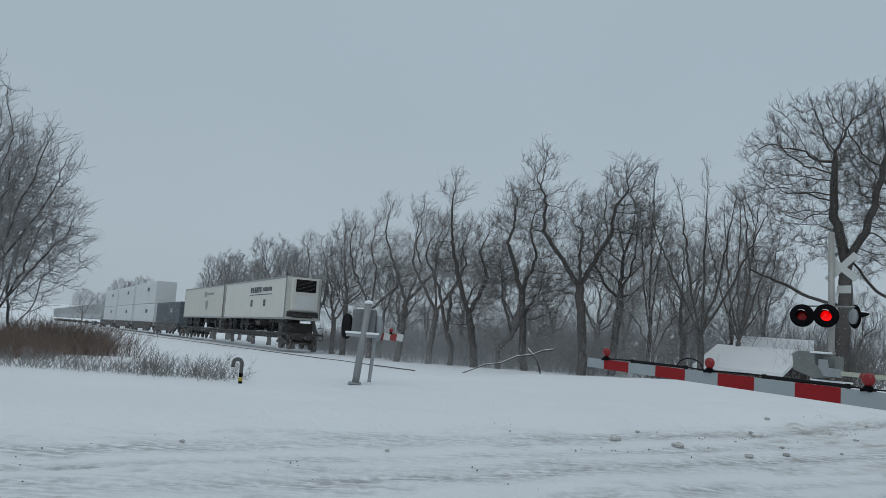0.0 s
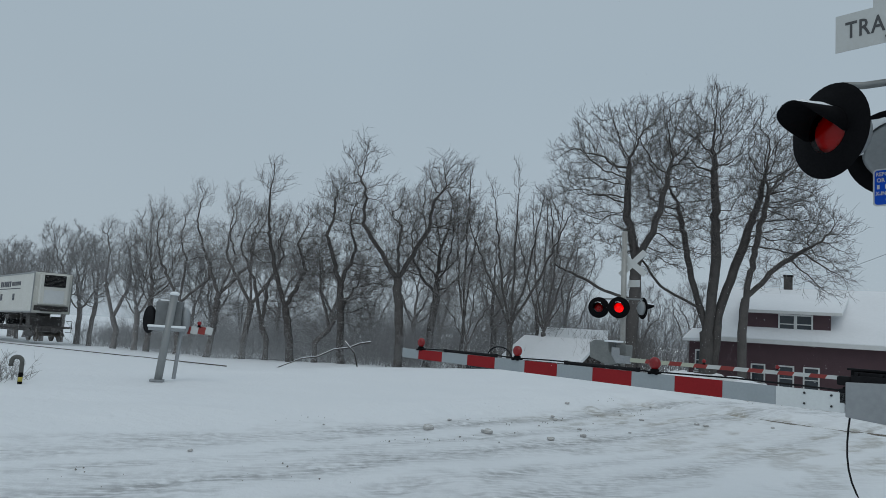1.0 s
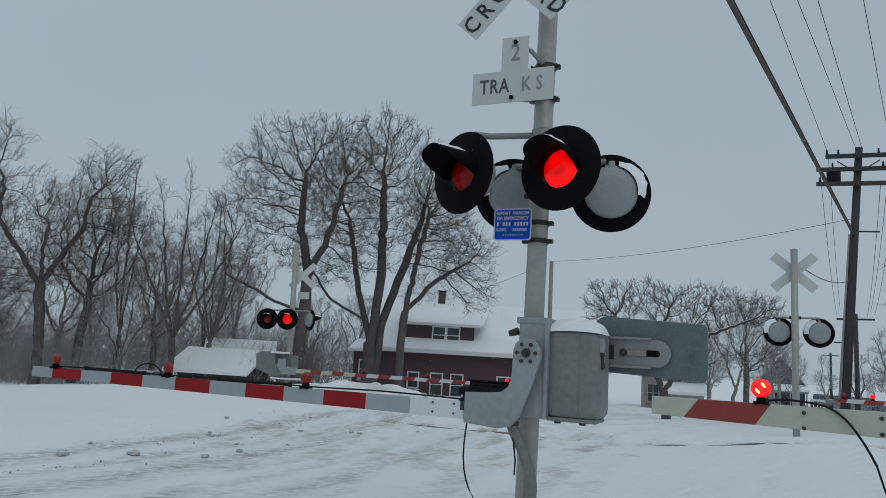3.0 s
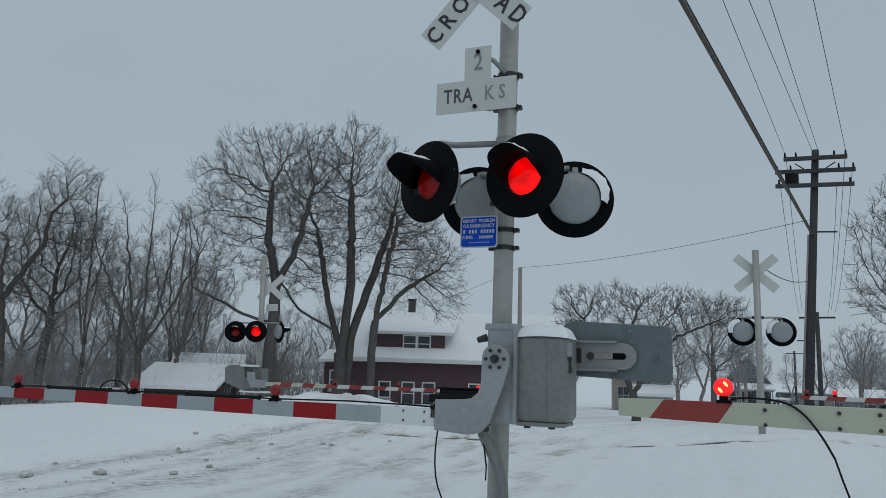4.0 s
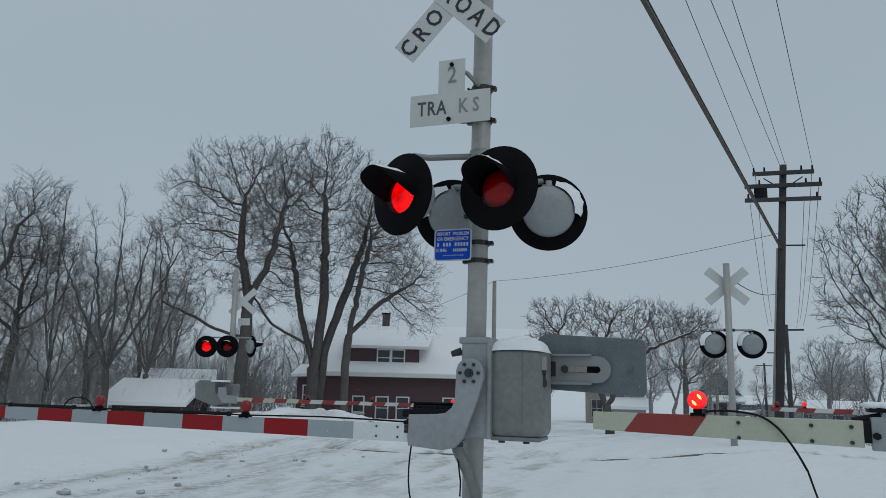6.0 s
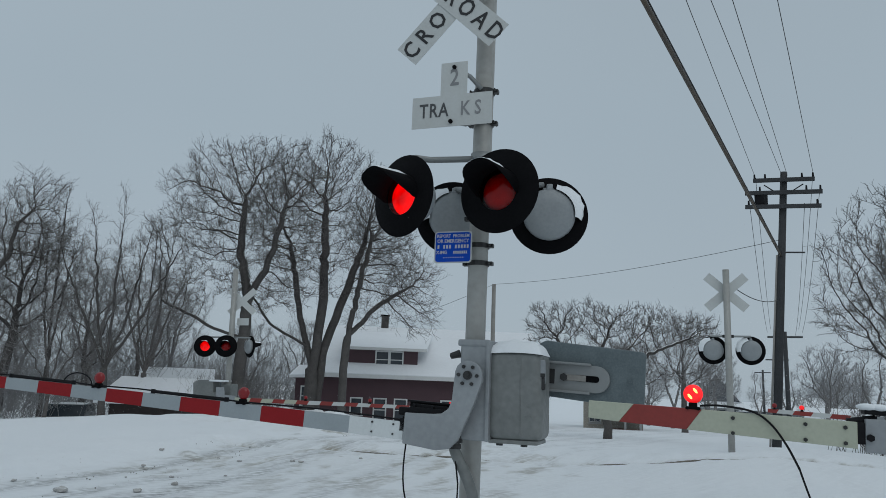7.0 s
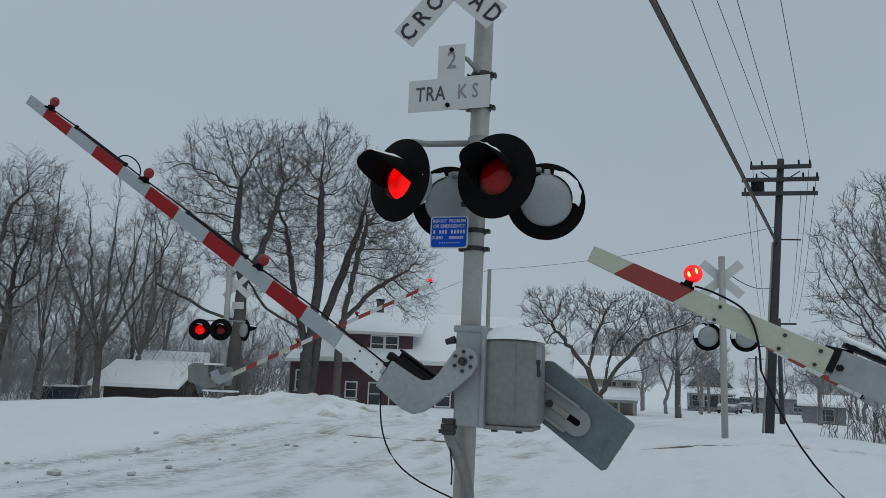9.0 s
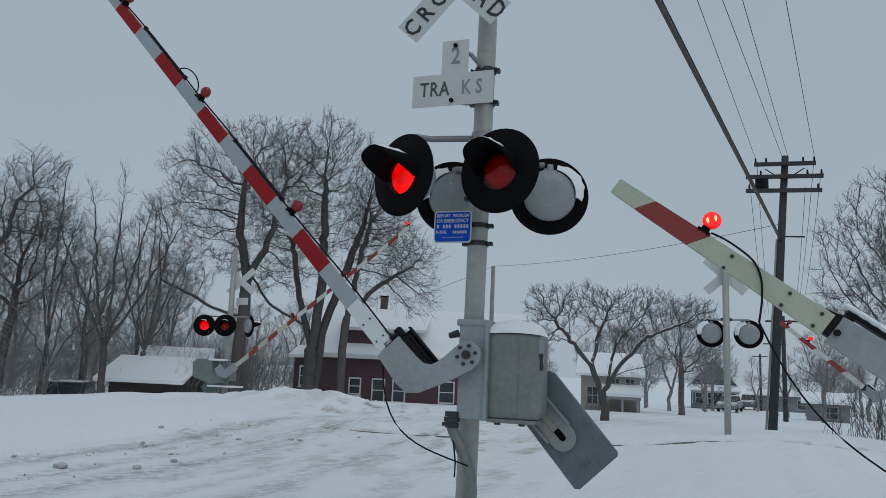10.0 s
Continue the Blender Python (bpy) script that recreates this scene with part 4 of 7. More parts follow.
    for lx, mt in ((tip - 0.05, LAMPGLOW), (4.9, LAMPDIM), (2.9, LAMPDIM)):
        arm_lamp(br, lx, -0.16, 0.0, mt, 0.055)
    MOVES.append((br, arm_rows(piv, 0.97, 0.55)))


far_signal()


def foot_gate(name, x0, y0, tipx, ztop, h0, h1, mats, joints, base_z, lamp_at, label, slant=0.08, cable=True, root=0.46, drop=0.36, gain=0.87):
    """A short gate: pedestal, mechanism, bracket and arm along local +x. Origin at the mast foot."""
    s = empty(name, pose(x0, y0, base_z, 0, 0, 117.13), label, "crossing gate", "short gates")
    bm = bm_new()
    add_cyl(bm, (-0.05, -0.27, -0.3), (-0.05, -0.27, ztop + 0.55), 0.07, seg=18)
    part("mast", bm, MAST, s, "grey steel mast", True)
    bm = bm_new()
    add_box(bm, (0.42, 0.36, 0.66), (-0.34, -0.29, ztop + 0.22), 0.05, seg=3)
    part("mechanism_box", bm, BOXGREY, s, "grey gate mechanism housing")
    piv = (0.0, 0.0, ztop + drop)
    bm = bm_new()
    add_prism(bm, [(0.09, 0.05), (0.02, 0.10), (-0.08, 0.06), (-0.10, -0.05), (0.0, -drop - 0.08), (0.08, -drop - 0.16), (root - 0.04, -drop - 0.16), (root - 0.04, -drop + 0.02), (0.26, -drop + 0.04), (0.15, -drop + 0.12)], -0.02, 0.02, 0.006)
    br = part("gate_arm", bm, CAST, s, "grey cast gate-arm bracket")
    br.matrix_basis = pose(*piv)
    bm = bm_new()
    add_box(bm, (0.30, 0.10, 0.03), (root - 0.19, -0.05, -drop + 0.06), 0.008)
    add_box(bm, (0.09, 0.10, 0.12), (root - 0.03, -0.04, -drop - 0.06), 0.012)
    add_cyl(bm, (root - 0.10, -0.04, -drop + 0.02), (root + 0.04, -0.04, -drop - 0.01), 0.026, seg=10)
    add_cyl(bm, (root - 0.06, 0.0, -drop - 0.08), (root - 0.06, 0.05, -drop - 0.08), 0.02, seg=6)
    part("arm_clamp", bm, RUBBER, br, "black steel arm clamp")
    bm = bm_new()
    for k in range(5):
        bmesh.ops.create_uvsphere(bm, u_segments=8, v_segments=5, radius=0.06, matrix=Matrix.Translation((root - 0.30 + 0.06 * k, -0.03, -drop + 0.085)) @ Matrix.Diagonal((1, 0.9, 0.35, 1)))
    part("snow_cap", bm, SNOW, br, "snow on the bracket", True)
    bm = bm_new()
    add_box(bm, (0.75, 0.05, 0.38), (-0.80, -0.55, 0.08), 0.01)
    add_cyl(bm, (0, -0.6, 0), (0, 0.0, 0), 0.045, seg=12)
    part("counterweight", bm, GALV, br, "galvanised counterweight plate")
    xs = [root] + list(joints) + [tipx]
    zt = -drop
    for i, (a, b) in enumerate(zip(xs, xs[1:])):
        ha, hb = h0 + (h1 - h0) * (a - root) / (tipx - root), h0 + (h1 - h0) * (b - root) / (tipx - root)
        sa, sb = (slant if i else 0), (slant if i < len(xs) - 2 else 0)
        bm = bm_new()
        add_prism(bm, [(a, zt), (b, zt), (b + sb, zt - hb), (a + sa, zt - ha)], -0.022, 0.022, 0.003, 1)
        part("arm_board", bm, mats[i], br)
    for lx, mt in lamp_at:
        lamp = arm_lamp(br, lx, zt, 0.0, mt, 0.056)
        if cable:
            bm = bm_new()
            bmesh.ops.create_uvsphere(bm, u_segments=10, v_segments=6, radius=0.012, matrix=Matrix.Translation((lx - 0.012, 0.026, zt + 0.105)) @ Matrix.Rotation(0.7, 4, "Y") @ Matrix.Diagonal((0.7, 0.8, 1.6, 1)))
            bmesh.ops.create_uvsphere(bm, u_segments=10, v_segments=6, radius=0.012, matrix=Matrix.Translation((lx + 0.018, 0.026, zt + 0.07)) @ Matrix.Rotation(0.7, 4, "Y") @ Matrix.Diagonal((0.7, 0.8, 1.6, 1)))
            part("filament", bm, FILAMENT, lamp, "bright bulbs", True)
    if cable:
        for bx in (root + 0.06, root + 0.26, root + 0.64):
            for bz in (zt - 0.035, zt - h0 + 0.025):
                bm = bm_new()
                bolt_heads(bm, [(bx, bz)], 0.022, 0.012, 0.010)
                part("bolt", bm, BOLT, br, "dark bolt")
        bm = bm_new()
        lx = lamp_at[0][0]
        add_tube(bm, eased([(lx - 0.04, 0.0, zt + 0.02), (lx - 0.15, 0.01, zt + 0.03), (lx - 0.32, 0.03, zt + 0.012), (lx - 0.42, 0.035, zt - 0.05), (lx - 0.50, 0.06, zt - 0.16), (lx - 0.56, 0.09, zt - 0.28)]), 0.0065, 7)
        part("lamp_cable", bm, RUBBER, br, "black lamp cable", True)
    MOVES.append((br, arm_rows(piv, gain)))
    return s


# gate over the footway beside the near signal; its arm ends next to the mast
B_Y = (-0.890, -0.456)
bt = Vector((3.990, 2.618))                       # arm tip, level
bp_ = bt - Vector((AXIS_X.x, AXIS_X.y)) * 2.24    # shaft
near_gate = foot_gate("footway_gate", bp_.x, bp_.y, 2.24, 1.335, 0.145, 0.105, (CREAM, REDOLD, CREAM), (1.58, 1.97), 0.0, ((1.63, LAMPGLOW),), "yellowed short crossing gate with one red stripe and lit lamp", 0.085, True, 0.77, 0.40, 0.765)
hang(near_gate, (0.0, 0.0, 1.735), (1.07, 0.09, -0.68), 1.5, 0.765, 38, 46, 0.20, 0.0055)

dz = gz(19.6, 4.9)
foot_gate("footway_gate", 19.6, 4.9, 2.75, 0.95, 0.12, 0.09, (WHITE, REDOLD, WHITE, REDOLD, WHITE, REDOLD), (0.95, 1.35, 1.75, 2.15, 2.5), dz, ((2.0, LAMPGLOW), (2.6, LAMPDIM)), "short red and white crossing gate beyond the tracks", 0.06, False)


def back_signal():
    """Mast seen from behind: crossbuck and two lights that face the other side."""
    x0, y0 = 14.66, 6.60
    s = empty("crossing_signal", pose(x0, y0, 0.30, 0, 0, 117.13), "pale grey signal mast seen from behind with crossbuck", "crossing signal", "crossing signals")
    bm = bm_new()
    add_cyl(bm, (0.01, 0, -0.6), (0, 0, 3.78), 0.066, seg=18)
    part("mast", bm, MAST, s, "pale grey steel mast", True)
    for k, ang in enumerate((41, -41)):
        bm = bm_new()
        add_box(bm, (1.03, 0.005, 0.19), (0, 0, 0), 0.001, seg=1)
        blade = part("blade", bm, WHITE, s, "back of a white crossbuck blade")
        blade.matrix_basis = pose(0.0, -0.10 - 0.008 * k, 3.32, 0, ang, 8)
    light_unit(s, 0.30, -0.12, 2.12, 187, 0.29)
    light_unit(s, -0.42, -0.12, 2.12, 187, 0.29)
    bm = bm_new()
    add_cyl(bm, (0.34, -0.02, 2.40), (-0.44, -0.02, 2.40), 0.02, seg=8)
    part("light_bracket", bm, ALU, s, "grey pipe bracket")
    for sx in (1, -1):
        bm = bm_new()
        add_box(bm, (0.05, 0.05, 0.06), (sx * 0.085, -0.02, 2.40), 0.006)
        part("clamp", bm, BOLT, s, "dark clamp")


back_signal()


CAR_G = material("dark_housing", (0.17, 0.18, 0.183), 0.6, vary=0.2, scale=6)


def side_signal():
    """Small gate machine seen from behind at the left of the tracks."""
    x0, y0 = -1.55, 14.2
    g = gz(x0, y0)
    s = empty("gate_mechanism", pose(x0, y0, g, 0, 0, 0), "snow-topped gate machine on a leaning post seen from behind", "crossing gate")
    bm = bm_new()
    add_cyl(bm, (-0.06, 0, -0.3), (0.10, 0, 1.60), 0.070, seg=16)
    part("post", bm, ALU, s, "grey steel post", True)
    bm = bm_new()
    add_box(bm, (0.46, 0.36, 0.52), (0.02, 0.25, 1.20), 0.05, seg=3)
    part("mechanism_box", bm, CAR_G, s, "dark grey mechanism housing")
    for sx, w in ((-0.31, 0.5), (0.30, 0.42)):
        bm = bm_new()
        add_lathe(bm, [(0.0, -0.05), (0.21, -0.05), (0.225, 0.0), (0.21, 0.05), (0.0, 0.05)], Matrix.Translation((sx, 0.2, 1.10)) @ Matrix.Rotation(radians(62), 4, "Z") @ Matrix.Rotation(radians(90), 4, "Y") @ Matrix.Diagonal((1.15, w, 1, 1)), 24)
        part("side_wheel", bm, RUBBER if sx < 0 else CAST, s, "round dark end plate", True)
    bm = bm_new()
    add_box(bm, (0.62, 0.12, 0.06), (0.02, 0.02, 0.94), 0.012)
    add_cyl(bm, (0.22, 0.1, 0.05), (0.27, 0.1, 0.92), 0.035, seg=10)
    part("yoke", bm, CAST, s, "steel yoke and strut")
    bm = bm_new()
    add_box(bm, (0.66, 0.14, 0.045), (0.02, 0.02, 0.99), 0.02)
    part("snow_cap", bm, SNOW, s, "snow on the yoke", True)
    bm = bm_new()
    add_box(bm, (0.30, 0.3, 0.06), (0.0, 0.25, 1.45), 0.028)
    part("snow_cap", bm, SNOW, s, "snow on the housing", True)
    bm = bm_new()
    bmesh.ops.create_uvsphere(bm, u_segments=10, v_segments=6, radius=0.09, matrix=Matrix.Translation((0.10, 0, 1.59)) @ Matrix.Diagonal((1, 1, 0.5, 1)))
    part("snow_cap", bm, SNOW, s, "snow on the post", True)
    bm = bm_new()
    add_box(bm, (0.24, 0.2, 0.04), (-0.05, 0, 0.02), 0.01)
    part("base_plate", bm, CAST, s)
    x, k = 0.30, 1
    while x < 0.80:
        bm = bm_new()
        add_prism(bm, [(x, 1.03), (x + 0.13, 1.01), (x + 0.11, 0.87), (x - 0.02, 0.89)], 0.25, 0.29, 0.003, 1)
        part("arm_board", bm, WHITE if k % 2 == 0 else REDOLD, s)
        x, k = x + 0.13, k + 1
    arm_lamp(s, 0.56, 1.01, 0.27, LAMPDIM, 0.04)


side_signal()


def bent_pipe():
    x0, y0 = -3.42, 12.75
    s = empty("vent_pipe", on_ground(x0, y0), "bent vent pipe with yellow and black bands", "pipe")
    bm = bm_new()
    pts = [(0, 0, 0.16), (0, 0, 0.32)] + [(-0.075 + 0.075 * math.cos(radians(a)), 0, 0.34 + 0.075 * math.sin(radians(a))) for a in range(0, 181, 20)] + [(-0.15, 0, 0.27)]
    add_tube(bm, pts, 0.034, 12)
    part("bend", bm, material("pipe_dark", (0.12, 0.12, 0.11), 0.6, vary=0.2, scale=8, snow=0.2), s, "dark pipe bend", True)
    for k in range(4):
        bm = bm_new()
        add_cyl(bm, (0, 0, -0.10 + 0.07 * k), (0, 0, -0.03 + 0.07 * k), 0.0345, seg=12)
        part("band", bm, material("yellow_band", (0.50, 0.42, 0.08), 0.6, vary=0.15, scale=8) if k % 2 == 0 else BLACK, s, "painted band", True)


bent_pipe()


# ---- tracks and train ----
TR0 = Vector((-9.6, 50.1, 0))     # rear end of the last car at the start
TDIR = Vector((-0.515, 0.857, 0)).normalized()
TRAIN_Z = -1.06
TRAIN_ANG = math.degrees(math.atan2(TDIR.y, TDIR.x))
SPEED = 9.4


def near_rail():
    bm = bm_new()
    a, b = Vector((-0.95, 30.3, -0.70)), Vector((-12.6, 48.6, -1.10))
    line = [a + (b - a) * (k / 12) for k in range(0, 48)]
    za, zb = gz(a.x, a.y) + 0.03, gz(line[-1].x, line[-1].y) + 0.03
    add_tube(bm, [(p.x, p.y, max(gz(p.x, p.y) - 0.01, za + (zb - za) * k / 47)) for k, p in enumerate(line)], 0.026, 6)
    rail = part("rail", bm, STEEL, None, "", True)
    tagged(rail, "dark steel rail half buried in snow", "rail", kind="structure")


near_rail()

REEFER = material("trailer_white", (0.66, 0.66, 0.62), 0.45, vary=0.06, scale=0.8, tint=(0.55, 0.545, 0.50))
REEFER2 = material("trailer_cream", (0.60, 0.59, 0.53), 0.5, vary=0.06, scale=0.8, tint=(0.50, 0.49, 0.44))
CONT_W = material("container_white", (0.66, 0.68, 0.68), 0.5, vary=0.06, scale=0.6, tint=(0.56, 0.58, 0.585))
CONT_D = material("container_grey", (0.085, 0.10, 0.115), 0.6, vary=0.1, scale=0.6)
CAR_D = material("railcar_dark", (0.055, 0.05, 0.048), 0.75, vary=0.25, scale=1.5, snow=0.1)
HOPPER = material("railcar_grey", (0.40, 0.415, 0.425), 0.6, vary=0.1, scale=0.7)
NAVY = material("logo_navy", (0.02, 0.022, 0.04), 0.5, vary=0.1, scale=5)
TRAIN = []


def on_train(ob, back):
    """back: metres from the rear end forwards."""
    def rows():
        return [(t, pose(*(TR0 + TDIR * (back + SPEED * t) + Vector((0, 0, TRAIN_Z - 0.027 * (back + SPEED * t)))), 0, 1.55, TRAIN_ANG)) for t in (0, 1, 2, 4, 6, 8, 10)]
    ob.matrix_basis = rows()[0][1]
    MOVES.append((ob, rows()))


def wheelset(parent, x, r=0.46):
    bm = bm_new()
    for s in (-1, 1):
        add_cyl(bm, (x, s * 0.70, r), (x, s * 0.84, r), r, seg=20)
        add_cyl(bm, (x, s * 0.84, r), (x, s * 0.92, r), 0.14, seg=10)
    add_cyl(bm, (x, -0.72, r), (x, 0.72, r), 0.08, seg=8)
    return part("wheelset", bm, STEEL, parent, "steel wheels on an axle")


def truck(parent, x):
    bm = bm_new()
    for s in (-1, 1):
        add_prism(bm, [(x - 1.2, 0.40), (x - 0.9, 0.62), (x - 0.3, 0.74), (x + 0.3, 0.74), (x + 0.9, 0.62), (x + 1.2, 0.40), (x + 0.8, 0.40), (x + 0.3, 0.26), (x - 0.3, 0.26), (x - 0.8, 0.40)], s * 0.98 - 0.06, s * 0.98 + 0.06)
    add_box(bm, (0.4, 2.0, 0.25), (x, 0, 0.55), 0.03)
    part("bogie", bm, CAR_D, parent, "dark cast bogie frame")
    for d in (-0.85, 0.85):
        wheelset(parent, x + d)


def flat_car(back, length, label):
    s = empty("flat_railcar", Matrix(), label, "railcar", "railcars")
    bm = bm_new()
    add_box(bm, (length - 0.8, 1.5, 0.40), (length / 2, 0, 0.90), 0.02)
    for k in range(9):
        add_box(bm, (0.16, 2.5, 0.14), (0.7 + k * (length - 1.4) / 8, 0, 1.02), 0.01)
    for sd in (-1, 1):
        add_box(bm, (length - 1.0, 0.10, 0.12), (length / 2, sd * 1.22, 1.04), 0.01)
    part("frame", bm, CAR_D, s, "dark steel frame with dusting of snow")
    truck(s, 2.0)
    truck(s, length - 2.0)
    bm = bm_new()
    add_box(bm, (0.10, 2.5, 0.10), (0.12, 0, 1.02), 0.01)
    for sd in (-1.2, 1.2):
        add_cyl(bm, (0.12, sd, 0.7), (0.12, sd, 1.5), 0.025, seg=6)
    for z in (0.7, 1.5):
        add_cyl(bm, (0.12, -1.2, z), (0.12, -0.8, z), 0.02, seg=6)
        add_cyl(bm, (0.12, 0.8, z), (0.12, 1.2, z), 0.02, seg=6)
    add_box(bm, (0.7, 0.25, 0.3), (-0.15, 0, 0.82), 0.05)
    part("end_rail", bm, CAR_D, s, "hand rails and coupler")
    on_train(s, back)


def trailer(back, length, mat, label, rear_unit):
    s = empty("road_trailer", Matrix(), label, "trailer", "trailers on the train")
    z0, h, w = 2.02, 2.92, 2.6
    bm = bm_new()
    add_box(bm, (length, w, h), (length / 2, 0, z0 + h / 2), 0.05)
    part("box", bm, mat, s, "ribbed insulated trailer body")
    for z in (z0 + 0.05, z0 + h - 0.05):
        for sd in (-1, 1):
            bm = bm_new()
            add_box(bm, (length + 0.02, 0.03, 0.12), (length / 2, sd * (w / 2 + 0.012), z), 0.006)
            part("edge_rail", bm, ALU, s, "metal edge rail")
    for x in (0, length):
        for sd in (-1, 1):
            bm = bm_new()
            add_box(bm, (0.12, 0.05, h), (x, sd * (w / 2 - 0.01), z0 + h / 2), 0.01)
            part("corner_post", bm, ALU, s, "metal corner post")
    bm = bm_new()
    for sd in (-1, 1):
        add_cyl(bm, (3.2, sd * 0.95, 1.1), (3.2, sd * 0.95, z0), 0.07, seg=8)
        add_box(bm, (0.3, 0.2, 0.06), (3.2, sd * 0.95, 1.12), 0.01)
    add_box(bm, (length - 3, 0.9, 0.22), (length / 2, 0, z0 - 0.12), 0.02)
    add_box(bm, (1.1, 2.3, 0.34), (6.2, 0, 1.72), 0.03)
    add_box(bm, (0.9, 2.2, 0.7), (1.1, 0, 1.45), 0.05)
    part("underframe", bm, CAR_D, s, "dark underframe and landing legs")
    for xw in (length - 2.2, length - 3.5, 8.6, 9.9):
        for sd in (-1, 1):
            bm = bm_new()
            add_cyl(bm, (xw, sd * 0.75, 1.62), (xw, sd * 1.28, 1.62), 0.50, seg=18)
            add_cyl(bm, (xw, sd * 1.28, 1.62), (xw, sd * 1.30, 1.62), 0.25, seg=12)
            part("tyre", bm, RUBBER, s, "black twin tyre")
    if rear_unit:      # refrigeration unit on the end wall
        bm = bm_new()
        add_box(bm, (0.42, 1.95, 2.2), (-0.20, 0, z0 + 1.70), 0.10, seg=3)
        u = part("cooling_unit", bm, REEFER, s, "white refrigeration unit")
        bm = bm_new()
        add_box(bm, (0.03, 1.45, 0.86), (-0.415, 0, z0 + 2.32), 0.01)
        part("grille", bm, BLACK, u, "black grille")
        bm = bm_new()
        for k in range(9):
            add_box(bm, (0.02, 1.35, 0.03), (-0.44, 0, z0 + 1.95 + 0.093 * k))
        part("grille_slats", bm, CAR_D, u, "dark slats")
        bm = bm_new()
        add_box(bm, (0.02, 1.35, 0.95), (-0.42, 0, z0 + 1.18), 0.02)
        part("hatch", bm, CONT_W, u, "white hatch")
        bm = bm_new()
        add_box(bm, (0.05, 2.3, 0.35), (-0.1, 0, z0 + 0.35), 0.03)
        add_cyl(bm, (-0.15, -0.7, z0 + 0.25), (-0.15, 0.7, z0 + 0.25), 0.12, seg=10)
        part("lower_housing", bm, CAR_D, u, "dark lower housing")
    # dark plain shapes in place of the maker's lettering, on the side towards the road
    bm = bm_new()
    for sy in (1, -1):
        y = sy * (w / 2 + 0.006)
        if rear_unit:
            for k, ww in enumerate((0.5, 0.42, 0.42, 0.5, 0.42, 0.42)):
                add_box(bm, (ww * 0.8, 0.01, 0.42), (8.0 - k * 0.47, y, z0 + 2.15))
            for k in range(8):
                add_box(bm, (0.2, 0.01, 0.3), (5.1 - k * 0.28, y, z0 + 2.15))
            add_box(bm, (5.4, 0.01, 0.06), (5.7, y, z0 + 1.78))
            for k in (0, 0.28, 3.2, 3.48):
                add_box(bm, (0.22, 0.01, 0.5), (4.4 + k, y, z0 + 1.15))
        else:
            add_box(bm, (0.9, 0.01, 0.5), (6.6, y, z0 + 2.2))
            for k in range(9):
                add_box(bm, (0.22, 0.01, 0.22), (5.9 - k * 0.3, y, z0 + 2.2))
            add_prism(bm, [(5.4, z0 + 1.6), (6.4, z0 + 1.6), (6.4, z0 + 1.0), (5.9, z0 + 0.6), (5.4, z0 + 1.0)], y - 0.005, y + 0.005)
    part("logo_shapes", bm, NAVY if rear_unit else FADED, s, "dark plain shapes of a worn logo")
    on_train(s, back)


def container_car(back, length, mat, stacked, label):
    s = empty("container_railcar", Matrix(), label, "railcar", "railcars")
    bm = bm_new()
    for sd in (-1, 1):
        add_prism(bm, [(0.6, 1.1), (2.6, 0.45), (length - 2.6, 0.45), (length - 0.6, 1.1), (length - 0.6, 1.35), (0.6, 1.35)], sd * 1.35 - 0.05, sd * 1.35 + 0.05)
    add_box(bm, (length - 1.0, 2.6, 0.2), (length / 2, 0, 0.75), 0.02)
    part("well", bm, CAR_D, s, "dark well car body")
    truck(s, 0.9)
    truck(s, length - 0.9)
    for k in range(2 if stacked else 1):
        bm = bm_new()
        add_box(bm, (length - 1.6, 2.5, 2.85), (length / 2, 0, 0.86 + 1.44 + 2.9 * k), 0.03)
        for q in range(26):
            for sd in (-1, 1):
                add_box(bm, (0.22, 0.03, 2.5), (1.3 + q * (length - 2.6) / 25, sd * 1.255, 0.86 + 1.44 + 2.9 * k))
        c = part("container", bm, mat, s, "corrugated container")
        bm = bm_new()
        for sd in (-1, 1):
            add_box(bm, (1.5, 0.012, 0.5), (length * 0.35, sd * 1.285, 0.86 + 1.9 + 2.9 * k))
        part("logo_shapes", bm, FADED if mat is CONT_D else NAVY, c, "plain dark logo shape")
    on_train(s, back)


def hopper_car(back, length):
    s = empty("hopper_railcar", Matrix(), "grey covered railcar in the haze", "railcar", "railcars")
    bm = bm_new()
    add_prism(bm, [(0.5, 2.2), (1.5, 1.3), (length - 1.5, 1.3), (length - 0.5, 2.2), (length - 0.5, 4.4), (0.5, 4.4)], -1.45, 1.45, 0.1)
    part("body", bm, HOPPER, s, "grey car body")
    bm = bm_new()
    for q in range(10):
        for sd in (-1, 1):
            add_box(bm, (0.1, 0.08, 2.1), (1.0 + q * (length - 2.0) / 9, sd * 1.47, 3.3))
    tagged(part("ribs", bm, HOPPER, s), kind="stuff")
    truck(s, 2.0)
    truck(s, length - 2.0)
    on_train(s, back)


flat_car(-1.2, 34.0, "dark skeletal flat railcar with hand rails, last of the train")
trailer(0.0, 15.6, REEFER, "white refrigerated road trailer riding on the train", True)
trailer(16.4, 15.6, REEFER2, "cream road trailer riding on the train", False)
container_car(33.6, 15.5, CONT_D, False, "well car with one dark grey container")
container_car(49.6, 18.0, CONT_W, True, "well car with two stacked white containers")
container_car(68.2, 18.0, CONT_W, True, "well car with two stacked white containers")
container_car(86.8, 18.0, CONT_W, True, "well car with two stacked white containers")
for k in range(9):
    hopper_car(106 + 17.5 * k, 17.0)


